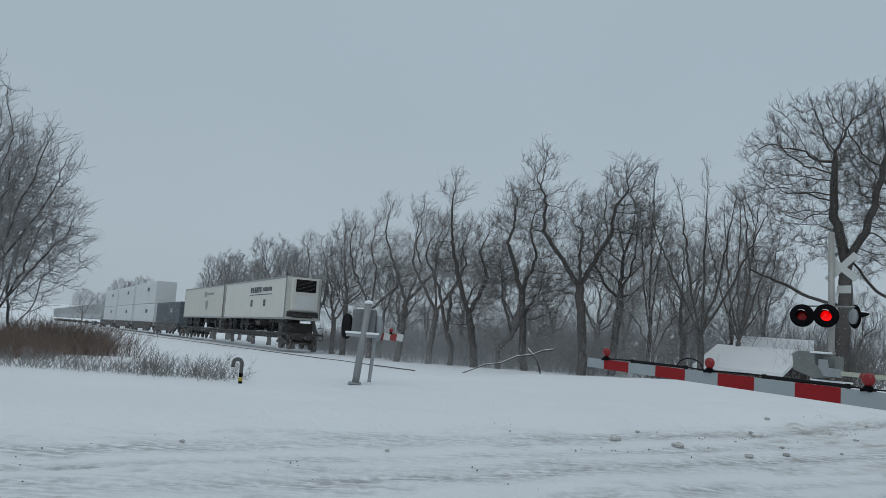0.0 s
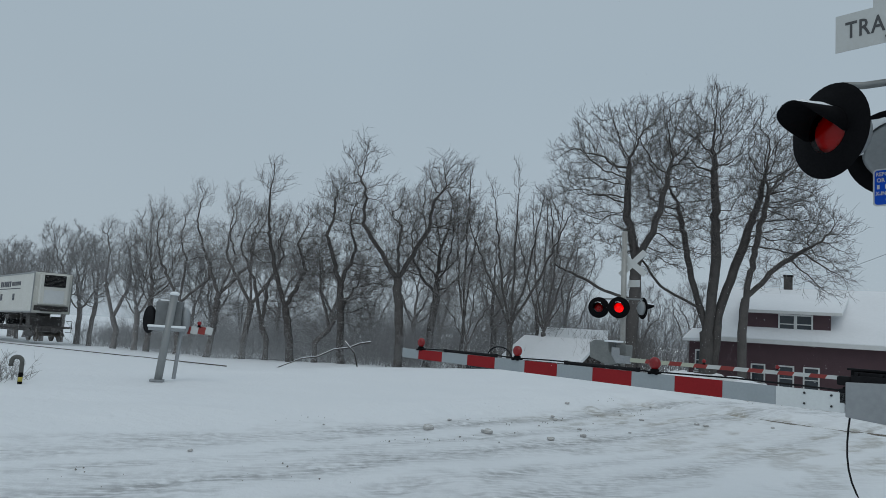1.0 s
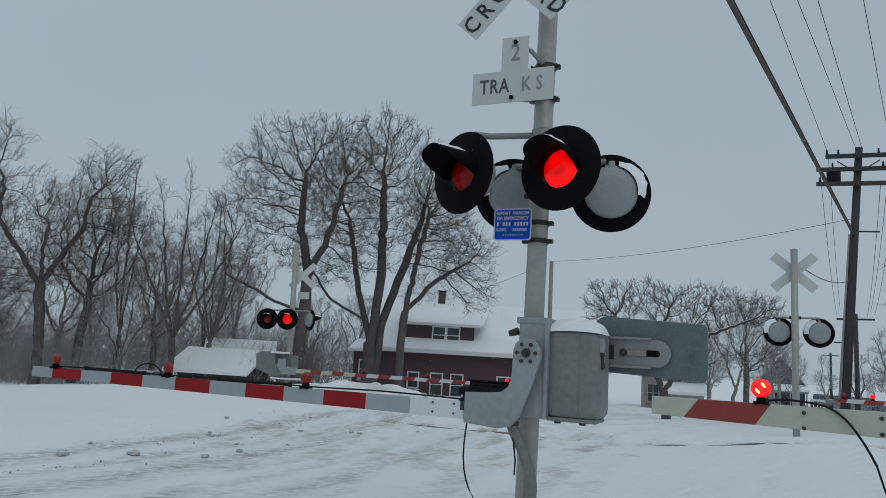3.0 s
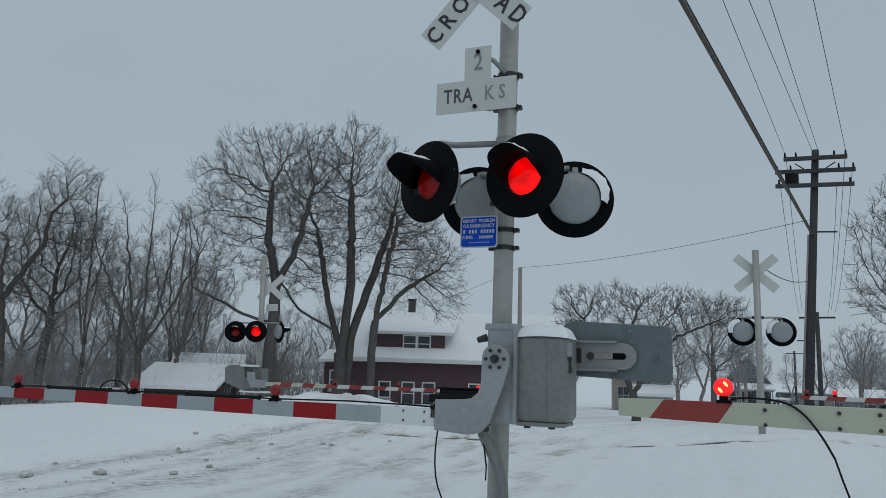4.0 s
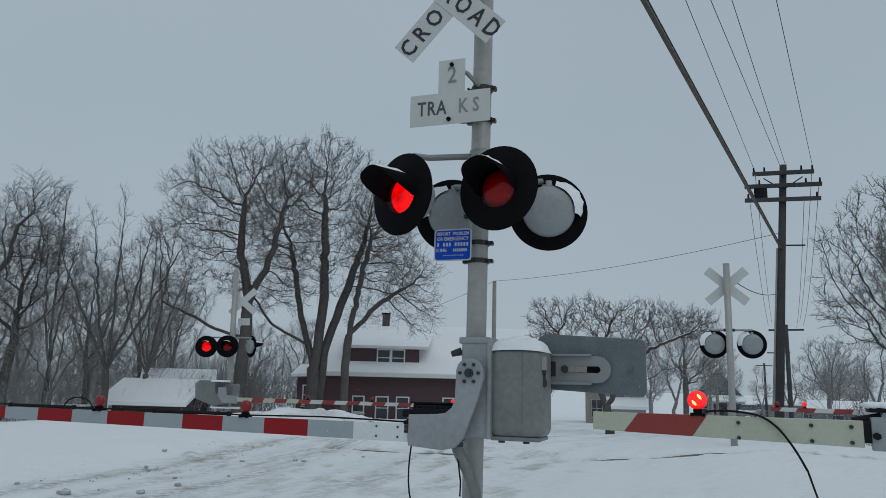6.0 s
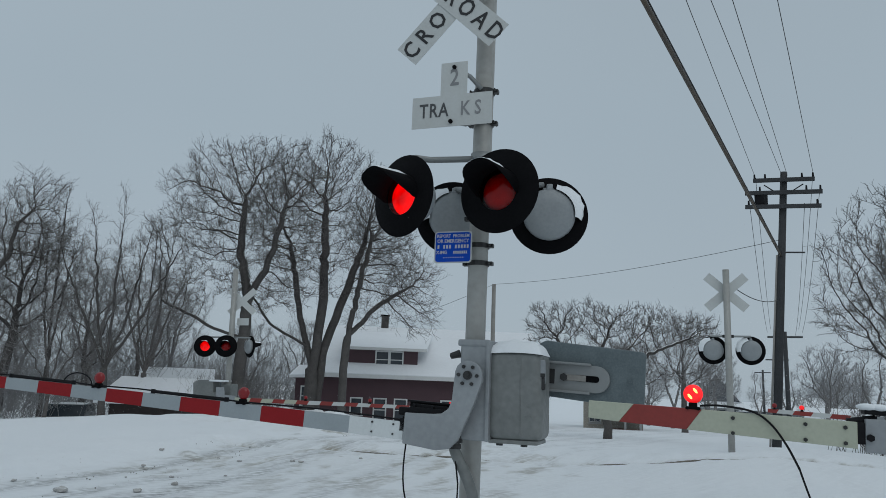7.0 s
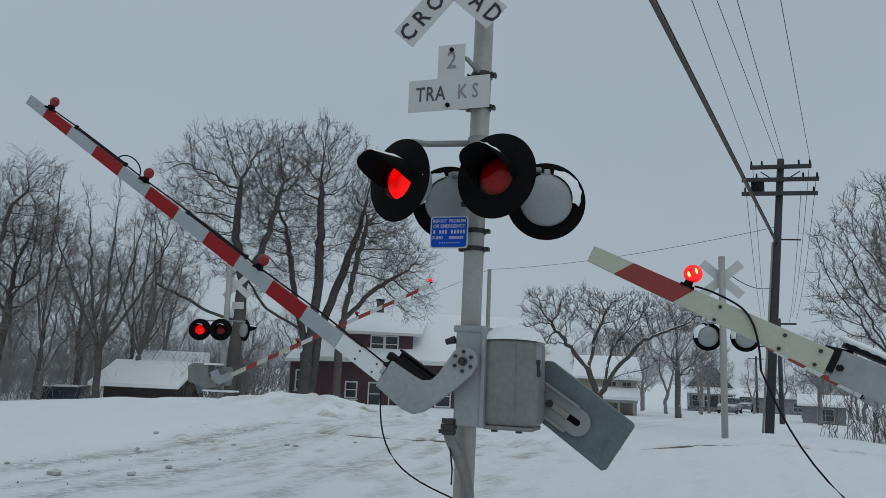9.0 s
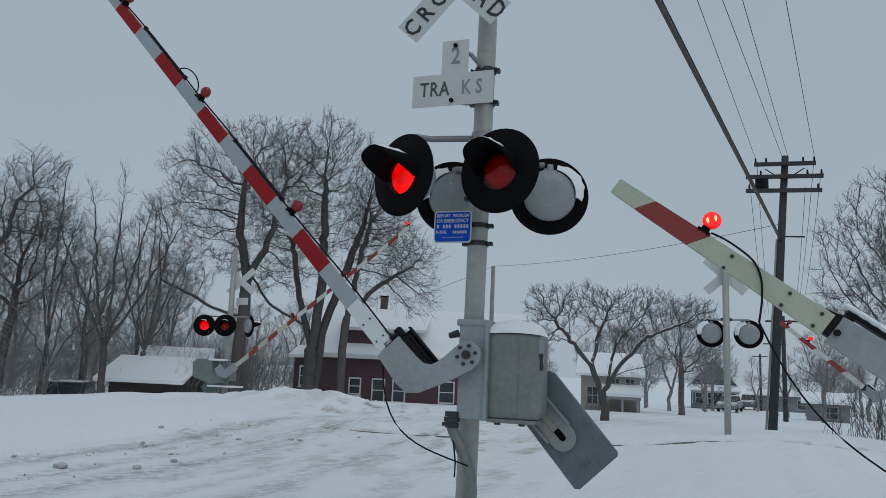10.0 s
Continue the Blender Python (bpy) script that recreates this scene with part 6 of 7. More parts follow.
# ---- undergrowth ----
def thicket(name, label, spots, h, mat, kind_r, per, seed, spread=0.35, forks=2, clump=0.35):
    """Thin upright stems and side shoots, joined."""
    rs = np.random.RandomState(seed)
    at = np.repeat(np.array(spots), per, axis=0)
    at = at + rs.normal(0, clump, at.shape)
    k = len(at)
    p = np.column_stack([at, gz_np(at[:, 0], at[:, 1])[0] - 0.05])
    d = unit(np.column_stack([rs.normal(0, spread, k), rs.normal(0, spread, k), np.ones(k)]))
    hh = h * rs.uniform(0.5, 1.1, (k, 1))
    r = kind_r * rs.uniform(0.7, 1.3, (k, 1))
    line = [p]
    for i in range(4):
        d = unit(d + np.column_stack([rs.normal(0.02, 0.15, k), rs.normal(0, 0.15, k), np.full(k, 0.02)]))
        line.append(line[-1] + d * hh / 4)
    line = np.stack(line, 1)
    pieces = [tube_arrays(line, r * np.array((1, 0.83, 0.66, 0.49, 0.3)), 3)]
    for f in range(forks):
        b = line[np.arange(k), rs.randint(1, 4, k)]
        dd = unit(d + np.column_stack([rs.normal(0, 0.55, k), rs.normal(0, 0.55, k), np.full(k, 0.15)]))
        l = hh * rs.uniform(0.2, 0.45, (k, 1))
        m = b + dd * l * 0.5
        e = m + unit(dd + rs.normal(0, 0.25, dd.shape)) * l * 0.5
        pieces.append(tube_arrays(np.stack([b, m, e], 1), r * np.array((0.6, 0.5, 0.3)), 3))
    tagged(new(name, array_mesh(name, pieces, mat)), label, "brush", kind="stuff")


rngb = random.Random(5)
under = []
for _ in range(420):
    sn, ss = 21.8 + 6.5 * rngb.random() ** 1.4, 22 + 43 * rngb.random()
    under.append((0.857 * sn - 0.515 * ss, 0.515 * sn + 0.857 * ss))
# undergrowth and saplings are coloured pale, with the haze painted in
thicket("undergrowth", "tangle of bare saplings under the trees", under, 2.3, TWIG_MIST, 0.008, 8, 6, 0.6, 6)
back = []
for _ in range(330):
    sn, ss = 28 + 18 * rngb.random(), 22.5 + 50 * rngb.random()
    back.append((0.857 * sn - 0.515 * ss, 0.515 * sn + 0.857 * ss))
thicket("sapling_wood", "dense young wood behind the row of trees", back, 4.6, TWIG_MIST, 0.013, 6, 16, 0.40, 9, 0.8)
thicket("dry_brush", "rust-brown dry brush in snow", [(-11.0 + rngb.gauss(0, 1.2), 17.0 + rngb.gauss(0, 1.2)) for _ in range(150)], 0.72, REED, 0.005, 18, 7, 0.42, 4)
thicket("dry_brush", "rust-brown dry brush beside the tracks", [(-11.0 + rngb.gauss(0, 0.65), 21.5 + rngb.gauss(0, 1.2)) for _ in range(90)], 1.05, REED, 0.006, 18, 8, 0.36, 4)
thicket("frosted_weeds", "snow-dusted dead weeds along the snow bank", [(-3.7 - 6.0 * (k + rngb.random()) / 22, 13.4 + rngb.gauss(0, 0.3)) for k in range(22)], 0.40, WEED, 0.0045, 26, 9, 0.50, 5, 0.2)
thicket("frosted_weeds", "taller clump of snow-dusted dead weeds", [(-5.2 + rngb.gauss(0, 0.12), 13.5 + rngb.gauss(0, 0.1)) for k in range(4)] + [(-4.25 + rngb.gauss(0, 0.18), 13.5 + rngb.gauss(0, 0.1)) for k in range(5)], 0.52, WEED, 0.0045, 14, 19, 0.42, 7, 0.14)
thicket("roadside_brush", "bare brush beside the street", [(20.6 + rngb.gauss(0, 1.0), 4.9 + rngb.gauss(0, 0.5)) for _ in range(26)], 1.6, TWIG, 0.008, 9, 10, 0.25, 4)
thicket("house_shrubs", "bare shrubs before the house", [(17.4 + rngb.gauss(0, 1.6), 29.4 + rngb.gauss(0, 1.0)) for _ in range(5)], 0.7, TWIG_FAR, 0.007, 9, 11, 0.3, 5)

thicket("house_shrubs", "tangle of bare shrubs beside the house porch", [(16.2 + rngb.gauss(0, 0.75), 29.8 + rngb.gauss(0, 0.7)) for _ in range(26)], 2.3, TWIG_FAR, 0.008, 9, 21, 0.25, 5)
# haze over these young trees is also painted in by the pale twigs
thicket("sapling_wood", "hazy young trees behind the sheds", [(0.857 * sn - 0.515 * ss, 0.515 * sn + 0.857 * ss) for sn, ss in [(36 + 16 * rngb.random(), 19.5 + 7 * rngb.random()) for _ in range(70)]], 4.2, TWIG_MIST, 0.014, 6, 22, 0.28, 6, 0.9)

# a long broken limb with snow on it, resting against the trees
bm = bm_new()
lp = [(4.5, 28.9, 1.05), (4.1, 29.0, 0.98), (3.7, 29.1, 0.80), (3.1, 29.2, 0.72), (2.5, 29.4, 0.45), (1.9, 29.5, 0.38), (1.3, 29.7, 0.12), (0.9, 29.8, -0.05)]
add_tube(bm, [(x, y, gz(x, y) + z) for x, y, z in lp], lambda u: 0.042 - 0.022 * u, 7)
add_tube(bm, [(3.5, 29.1, gz(3.5, 29.1) + 1.05), (3.9, 29.0, gz(3.9, 29.0) + 0.6), (4.1, 29.0, gz(4.1, 29.0) - 0.1)], 0.03, 6)
limb = part("fallen_limb", bm, material("snowy_bark", (0.09, 0.08, 0.075), 0.9, vary=0.25, scale=3, snow=0.75), None, "", True)
tagged(limb, "broken limb with snow along its top", "branch")


# ---- maroon house ----
BRICK = material("maroon_siding", (0.095, 0.052, 0.060), 0.8, vary=0.15, scale=2.5, tint=(0.075, 0.043, 0.050), bump=0.2, bump_scale=18)
TRIMW = material("white_trim", (0.66, 0.67, 0.66), 0.6, vary=0.05, scale=3)
# greyer trim for windows and porches of the farther houses
FARTRIM = material("grey_trim", (0.36, 0.37, 0.37), 0.7, vary=0.08, scale=3)
PANE = material("dark_window_pane", (0.035, 0.045, 0.055), 0.08, vary=0.15, scale=1.5)
ROOFSNOW = material("roof_snow", (0.84, 0.86, 0.88), 0.8, vary=0.03, scale=0.8, bump=0.15, bump_scale=4)
GREYSIDING = material("grey_siding", (0.21, 0.22, 0.23), 0.8, vary=0.12, scale=2)
TANSIDING = material("tan_siding", (0.33, 0.31, 0.27), 0.8, vary=0.1, scale=2)
DARKWOOD = material("dark_shed_boards", (0.06, 0.048, 0.045), 0.85, vary=0.2, scale=3)


def window(parent, x, z, w, h, y, name="window", mullions=1, trim=None):
    """A window in a wall that faces -y."""
    bm = bm_new()
    for sx in (-1, 1):
        add_box(bm, (0.07, 0.06, h + 0.14), (x + sx * (w / 2 + 0.035), y - 0.03, z), 0.008)
    for sz in (-1, 1):
        add_box(bm, (w, 0.06, 0.07), (x, y - 0.03, z + sz * (h / 2 + 0.035)), 0.008)
    add_box(bm, (w + 0.24, 0.12, 0.05), (x, y - 0.05, z - h / 2 - 0.12), 0.008)
    fr = part(name, bm, trim or TRIMW, parent, "pale-framed window")
    bm = bm_new()
    add_box(bm, (w, 0.02, h), (x, y - 0.012, z))
    part("pane", bm, PANE, fr, "dark glass")
    bm = bm_new()
    add_box(bm, (w, 0.03, 0.045), (x, y - 0.03, z), 0.004)
    if mullions > 1:
        add_box(bm, (0.045, 0.03, h), (x, y - 0.03, z), 0.004)
    part("glazing_bar", bm, trim or TRIMW, fr)


def slab(bm, pts, th):
    """A sloping slab: four corners of its underside, thickened upwards."""
    lo = [bm.verts.new(p) for p in pts]
    hi = [bm.verts.new((p[0], p[1], p[2] + th)) for p in pts]
    fs = [bm.faces.new(lo), bm.faces.new(hi)]
    for i in range(4):
        fs.append(bm.faces.new((lo[i], lo[(i + 1) % 4], hi[(i + 1) % 4], hi[i])))
    bmesh.ops.recalc_face_normals(bm, faces=fs)


def maroon_house():
    # local frame: x along the front from its left corner, y into the house
    ang = math.degrees(math.atan2(26.41 - 31.21, 27.41 - 21.75))
    s = empty("house", pose(21.75, 31.21, 0, 0, 0, ang), "maroon house with snowy roof, dormer and chimney", "house", "houses")
    L, D, E, R = 11.2, 8.0, 2.10, 4.55
    bm = bm_new()
    add_box(bm, (L, D, 3.2), (L / 2, D / 2, E - 1.6))
    for x in (0.02, L - 0.02):
        v = [bm.verts.new((x, 0.02, E)), bm.verts.new((x, D - 0.02, E)), bm.verts.new((x, D / 2, R))]
        bm.faces.new(v)
    part("wall", bm, BRICK, s, "maroon clad walls")
    bm = bm_new()
    ov = 0.45
    slope = (R - E) / (D / 2)
    slab(bm, [(-ov, -ov, E - slope * ov), (L + ov, -ov, E - slope * ov), (L + ov, D / 2, R), (-ov, D / 2, R)], 0.16)
    slab(bm, [(-ov, D / 2, R), (L + ov, D / 2, R), (L + ov, D + ov, E - slope * ov), (-ov, D + ov, E - slope * ov)], 0.16)
    part("roof", bm, ROOFSNOW, s, "roof under snow")
    bm = bm_new()
    add_box(bm, (L + 2 * ov, 0.06, 0.20), (L / 2, -ov - 0.03, E - slope * ov + 0.02), 0.01)
    part("eaves_board", bm, TRIMW, s, "white eaves board")
    # shed dormer with a curved cheek
    bm = bm_new()
    x0, x1, zt = 1.35, 4.95, 3.27
    add_box(bm, (x1 - x0, 2.6, zt - 2.05), ((x0 + x1) / 2, 1.75, (zt + 2.05) / 2))
    dm = part("dormer", bm, BRICK, s, "maroon shed dormer")
    bm = bm_new()
    slab(bm, [(x0 - 0.35, 0.15, zt - 0.05), (x1 + 0.45, 0.15, zt - 0.05), (x1 + 0.9, 3.3, zt + 0.95), (x0 - 0.35, 3.3, zt + 0.95)], 0.14)
    part("dormer_roof", bm, ROOFSNOW, dm, "snow on the dormer roof")
    bm = bm_new()
    add_box(bm, (x1 - x0 + 0.8, 0.05, 0.14), ((x0 + x1) / 2 + 0.05, 0.12, zt), 0.01)
    part("dormer_fascia", bm, TRIMW, dm, "pale fascia board")
    window(s, 3.10, 2.74, 0.60, 0.78, 0.45, "window", 1)
    window(s, 3.84, 2.74, 0.60, 0.78, 0.45, "window", 1)
    for x, w, h in ((1.9, 0.50, 0.72), (3.1, 0.55, 1.05), (4.15, 0.55, 1.05), (6.6, 0.7, 1.0), (8.4, 0.7, 1.0)):
        window(s, x, 0.72 - 0.5 * h, w, h, 0.0, "window", 1)
    bm = bm_new()
    add_box(bm, (0.42, 0.42, 0.9), (3.1, D / 2 + 0.1, R + 0.35), 0.01)
    ch = part("chimney", bm, BARK_DARK, s, "dark brick chimney")
    bm = bm_new()
    add_box(bm, (0.50, 0.50, 0.08), (3.1, D / 2 + 0.1, R + 0.82), 0.015)
    part("chimney_cap", bm, BLACK, ch)
    # lean-to porch on the left
    bm = bm_new()
    add_box(bm, (1.3, 3.2, 2.6), (-0.65, 2.2, 0.35))
    po = part("porch", bm, BRICK, s, "maroon side porch")
    bm = bm_new()
    slab(bm, [(-1.6, 0.3, 1.66), (0.2, 0.3, 1.75), (0.2, 4.0, 2.35), (-1.6, 4.0, 2.25)], 0.14)
    part("porch_roof", bm, ROOFSNOW, po, "snow on the porch roof")
    window(s, -0.65, 0.75, 0.6, 0.9, 0.6, "window", 1)


maroon_house()


def gable_house(x, y, rz, w, d, wall_h, roof_h, mat, label, base=None, windows=(), name="house", ridge_along_x=True, ov=0.3, group="houses"):
    """A plain gabled building; local -y is its front."""
    z = gz(x, y) if base is None else base
    s = empty(name, pose(x, y, z - 0.15, 0, 0, rz), label, "house" if name == "house" else "shed", group)
    bm = bm_new()
    add_box(bm, (w, d, wall_h), (0, 0, wall_h / 2))
    if ridge_along_x:
        for sx in (-1, 1):
            bm.faces.new([bm.verts.new((sx * (w / 2 - 0.01), -d / 2, wall_h)), bm.verts.new((sx * (w / 2 - 0.01), d / 2, wall_h)), bm.verts.new((sx * (w / 2 - 0.01), 0, wall_h + roof_h))])
    else:
        for sy in (-1, 1):
            bm.faces.new([bm.verts.new((-w / 2, sy * (d / 2 - 0.01), wall_h)), bm.verts.new((w / 2, sy * (d / 2 - 0.01), wall_h)), bm.verts.new((0, sy * (d / 2 - 0.01), wall_h + roof_h))])
    part("wall", bm, mat, s, "walls")
    bm = bm_new()
    if ridge_along_x:
        k = roof_h / (d / 2)
        for sy in (-1, 1):
            slab(bm, [(-w / 2 - ov, sy * (d / 2 + ov), wall_h - k * ov), (w / 2 + ov, sy * (d / 2 + ov), wall_h - k * ov), (w / 2 + ov, 0, wall_h + roof_h), (-w / 2 - ov, 0, wall_h + roof_h)], 0.15)
    else:
        k = roof_h / (w / 2)
        for sx in (-1, 1):
            slab(bm, [(sx * (w / 2 + ov), -d / 2 - ov, wall_h - k * ov), (sx * (w / 2 + ov), d / 2 + ov, wall_h - k * ov), (0, d / 2 + ov, wall_h + roof_h), (0, -d / 2 - ov, wall_h + roof_h)], 0.15)
    part("roof", bm, ROOFSNOW, s, "roof under snow")
    for wx, wz, ww, wh in windows:
        window(s, wx, wz, ww, wh, -d / 2, "window", 2, FARTRIM)
    return s


gable_house(13.45, 30.75, -50, 2.9, 3.0, 1.25, 0.72, DARKWOOD, "low dark shed under a snowy roof", -0.55, (), "shed", True, 0.45, "sheds")
gable_house(15.6, 34.2, -25, 2.6, 3.0, 1.6, 0.8, GREYSIDING, "grey shed with a snowy roof behind the signal", -0.5, (), "shed", True, 0.4, "sheds")
def porch(house, x0, x1, d, depth, top, mat, posts):
    """A front porch: low wall, posts, beam and a snowy lean-to roof."""
    bm = bm_new()
    add_box(bm, (x1 - x0, depth - 0.1, 0.55), ((x0 + x1) / 2, -d / 2 - depth / 2, 0.28), 0.02)
    po = part("porch", bm, mat, house, "porch with low wall")
    for k in range(posts):
        bm = bm_new()
        add_box(bm, (0.14, 0.14, top - 0.5), (x0 + 0.1 + (x1 - x0 - 0.2) * k / (posts - 1), -d / 2 - depth + 0.12, (top + 0.5) / 2), 0.01)
        part("post", bm, FARTRIM, po, "pale porch post")
    bm = bm_new()
    add_box(bm, (x1 - x0 + 0.2, 0.12, 0.2), ((x0 + x1) / 2, -d / 2 - depth + 0.1, top), 0.01)
    part("beam", bm, FARTRIM, po, "pale porch beam")
    bm = bm_new()
    slab(bm, [(x0 - 0.25, -d / 2 - depth - 0.25, top + 0.08), (x1 + 0.25, -d / 2 - depth - 0.25, top + 0.08), (x1 + 0.25, -d / 2, top + 0.62), (x0 - 0.25, -d / 2, top + 0.62)], 0.18)
    part("porch_roof", bm, ROOFSNOW, po, "snow on the porch roof")


SLATE = material("slate_siding", (0.10, 0.11, 0.125), 0.8, vary=0.12, scale=2)
PORCHBRICK = material("porch_brick", (0.20, 0.115, 0.085), 0.85, vary=0.2, scale=6, tint=(0.13, 0.085, 0.07))
tan_house = gable_house(42.05, 27.05, -56.5, 3.6, 5.4, 2.75, 1.25, TANSIDING, "tan house with snowy roof and brick porch down the street", -1.05, ((-1.1, 1.4, 0.6, 1.0), (0.3, 2.2, 0.5, 0.55), (1.2, 2.2, 0.5, 0.55)), "house", True)
porch(tan_house, -0.3, 1.7, 5.4, 1.3, 1.35, PORCHBRICK, 3)
slate_house = gable_house(86.2, 41.0, -64, 5.0, 6.5, 2.9, 3.0, SLATE, "slate-grey gabled house with a snowy porch roof", -1.7, ((-0.9, 3.6, 0.9, 1.0),), "house", False, 0.45)
porch(slate_house, -2.4, 2.7, 6.5, 1.8, 2.0, SLATE, 4)
window(slate_house, -1.1, 1.2, 1.7, 1.2, -3.25, "window", 2)
gable_house(52.8, 17.2, -72, 2.5, 3.0, 1.6, 0.5, GREYSIDING, "small grey garage beside the street", -1.1, ((0.1, 0.95, 0.9, 0.7),), "shed", True)
gable_house(96, 36, -68, 7.0, 6.0, 2.4, 1.6, GREYSIDING, "pale house at the far end of the street", -2.2, ((-1.5, 1.3, 0.9, 1.0), (1.5, 1.3, 0.9, 1.0)), "house", True)
gable_house(31.6, 30.6, -50, 4.0, 4.0, 1.2, 1.3, TANSIDING, "snow-covered garage beside the maroon house", -0.7, (), "shed", True)


def steeple(x, y, base):
    s = empty("church", pose(x, y, base, 0, 0, -60), "far church tower with a pointed spire in haze", "church")
    bm = bm_new()
    add_box(bm, (2.4, 2.4, 4.5), (0, 0, 2.25), 0.05)
    part("tower", bm, GREYSIDING, s, "grey tower")
    bm = bm_new()
    add_cyl(bm, (0, 0, 4.5), (0, 0, 9.0), 1.3, 0.06, 8)
    part("spire", bm, SLATE, s, "pointed spire")


steeple(160.0, 53.5, -3.0)


def traffic_light(x, y, base):
    s = empty("traffic_light", pose(x, y, base, 0, 0, 115), "red traffic light far down the street", "traffic light")
    bm = bm_new()
    add_cyl(bm, (0, 0, 0), (0, 0, 4.2), 0.08, 0.06, 8)
    part("post", bm, GREYPOLE, s)
    bm = bm_new()
    add_box(bm, (0.26, 0.2, 0.7), (0, 0.2, 3.8), 0.04)
    head = part("signal_head", bm, BLACK, s, "black signal head")
    bm = bm_new()
    bmesh.ops.create_uvsphere(bm, u_segments=10, v_segments=6, radius=0.11, matrix=Matrix.Translation((0, 0.3, 4.0)))
    part("lamp", bm, LIT, head, "lit red lamp", True)


traffic_light(100.5, 40.2, -2.6)


# ---- poles and wires ----
def wire(name, a, b, sag, r, mat, n=14, label="", parent=None):
    a, b = Vector(a), Vector(b)
    pts = [a.lerp(b, k / n) - Vector((0, 0, sag * 4 * (k / n) * (1 - k / n))) for k in range(n + 1)]
    bm = bm_new()
    add_tube(bm, pts, r, 6)
    ob = part(name, bm, mat, parent, label, True)
    if parent is None:
        tagged(ob, label or "thin black overhead wire", "wire", "overhead wires")
    return ob


def utility_pole():
    p0, p1 = Vector((22.4, 8.86, -0.3)), Vector((22.63, 8.27, 8.4))
    s = empty("utility_pole", pose(0, 0, 0), "tall dark wooden utility pole with three crossarms", "utility pole", "poles")
    bm = bm_new()
    add_cyl(bm, p0 - Vector((0, 0, 0.5)), p1, 0.135, 0.10, 16)
    part("pole", bm, WOODPOLE, s, "dark wooden pole", True)
    bm = bm_new()
    add_cyl(bm, p0 + Vector((-0.08, 0.12, 0)), p0.lerp(p1, 0.7) + Vector((-0.07, 0.10, 0)), 0.03, seg=8)
    part("riser_pipe", bm, GREYPOLE, s, "pale riser pipe", True)
    d = Vector((0.35, -0.93, -0.05)).normalized()
    for z, half in ((8.12, 0.86), (7.72, 1.08), (7.28, 1.06)):
        c = p0.lerp(p1, (z + 0.3) / 8.7) + Vector((-0.14, -0.05, 0))
        m = Matrix.Translation(c) @ d.to_track_quat("X", "Z").to_matrix().to_4x4()
        bm = bm_new()
        add_box(bm, (half * 2, 0.10, 0.12), (0, 0, 0), 0.008, m)
        arm = part("crossarm", bm, WOODPOLE, s, "dark wooden crossarm")
        for u in (-0.95, -0.6, 0.6, 0.95) if z != 7.28 else (-0.9, 0.9):
            q = c + d * half * u
            bm = bm_new()
            add_cyl(bm, q + Vector((0, 0, 0.05)), q + Vector((0, 0, 0.20)), 0.035, 0.025, 8)
            part("insulator", bm, RUBBER, arm, "dark insulator")
    for sgn in (-1, 1):
        bm = bm_new()
        c = p0.lerp(p1, 0.955)
        add_cyl(bm, c + d * 0.55 * sgn, p0.lerp(p1, 0.91), 0.018, seg=6)
        part("brace", bm, WOODPOLE, s)
    c = p0.lerp(p1, 0.905)
    bm = bm_new()
    add_box(bm, (0.32, 0.30, 0.42), c + d * -0.62 + Vector((0, 0, 0.0)), 0.03)
    part("switch_box", bm, RUBBER, s, "dark switch box")
    bm = bm_new()
    c2 = p0.lerp(p1, 0.71)
    add_cyl(bm, c2, c2 + d * 0.65, 0.025, seg=6)
    part("stub_arm", bm, WOODPOLE, s, "short side arm")
    # overhead wires towards the next pole behind the camera
    top = lambda off, z: p0.lerp(p1, (z + 0.3) / 8.7) + d * off
    for off, tgt in ((-0.82, (11.47, 5.60, 8.2)), (-0.05, (11.78, 5.28, 8.2)), (0.1, (12.03, 5.02, 8.2)), (0.82, (12.57, 4.47, 8.2))):
        a = top(off, 8.30)
        b = a + (Vector(tgt) - a) * 3.2
        wire("wire", a, b, 0.0, 0.007, WIRE, label="thin black overhead wire")
    a = top(0.0, 5.75)
    b = a + (Vector((7.72, 4.29, 6.2)) - a) * 2.6
    wire("cable", a, b, 0.0, 0.035, CABLE, label="thick lashed overhead cable")
    wire("cable", a + Vector((0, 0, 0.10)), b + Vector((0.03, -0.03, 0.05)), 0.0, 0.012, WIRE, label="thin steel messenger cable")
    # on to the next poles along the street
    for off, z in ((-0.8, 8.25), (0.8, 8.25), (-1.0, 7.8), (1.0, 7.8), (0.6, 7.4)):
        wire("wire", top(off, z), (42.2 + 0.4 * off, 15.9 - 0.8 * off, 5.0 + (z - 7.4) * 0.4), 0.5, 0.008, WIRE)
    wire("wire", top(0.1, 6.3), (26.86, 24.06, 6.6), 0.25, 0.008, WIRE)
    wire("wire", top(0.0, 4.44), (14.66, 6.60, 3.84), 0.22, 0.010, WIRE, label="service wire to the signal mast")
    wire("wire", (26.86, 24.06, 6.6), (24.6, 29.3, 4.6), 0.1, 0.008, WIRE)


utility_pole()


def plain_pole(x, y, h, r, label, arm=0.0, base=-1.0, mat=None):
    s = empty("utility_pole", pose(x, y, base), label, "utility pole", "poles")
    bm = bm_new()
    add_cyl(bm, (0, 0, -0.3), (0, 0, h), r, r * 0.75, 12)
    part("pole", bm, mat or WOODPOLE, s, "", True)
    if arm:
        bm = bm_new()
        add_box(bm, (0.1, arm * 2, 0.1), (0, 0, h - 0.3), 0.01, Matrix.Rotation(radians(20), 4, "Z"))
        part("crossarm", bm, WOODPOLE, s)


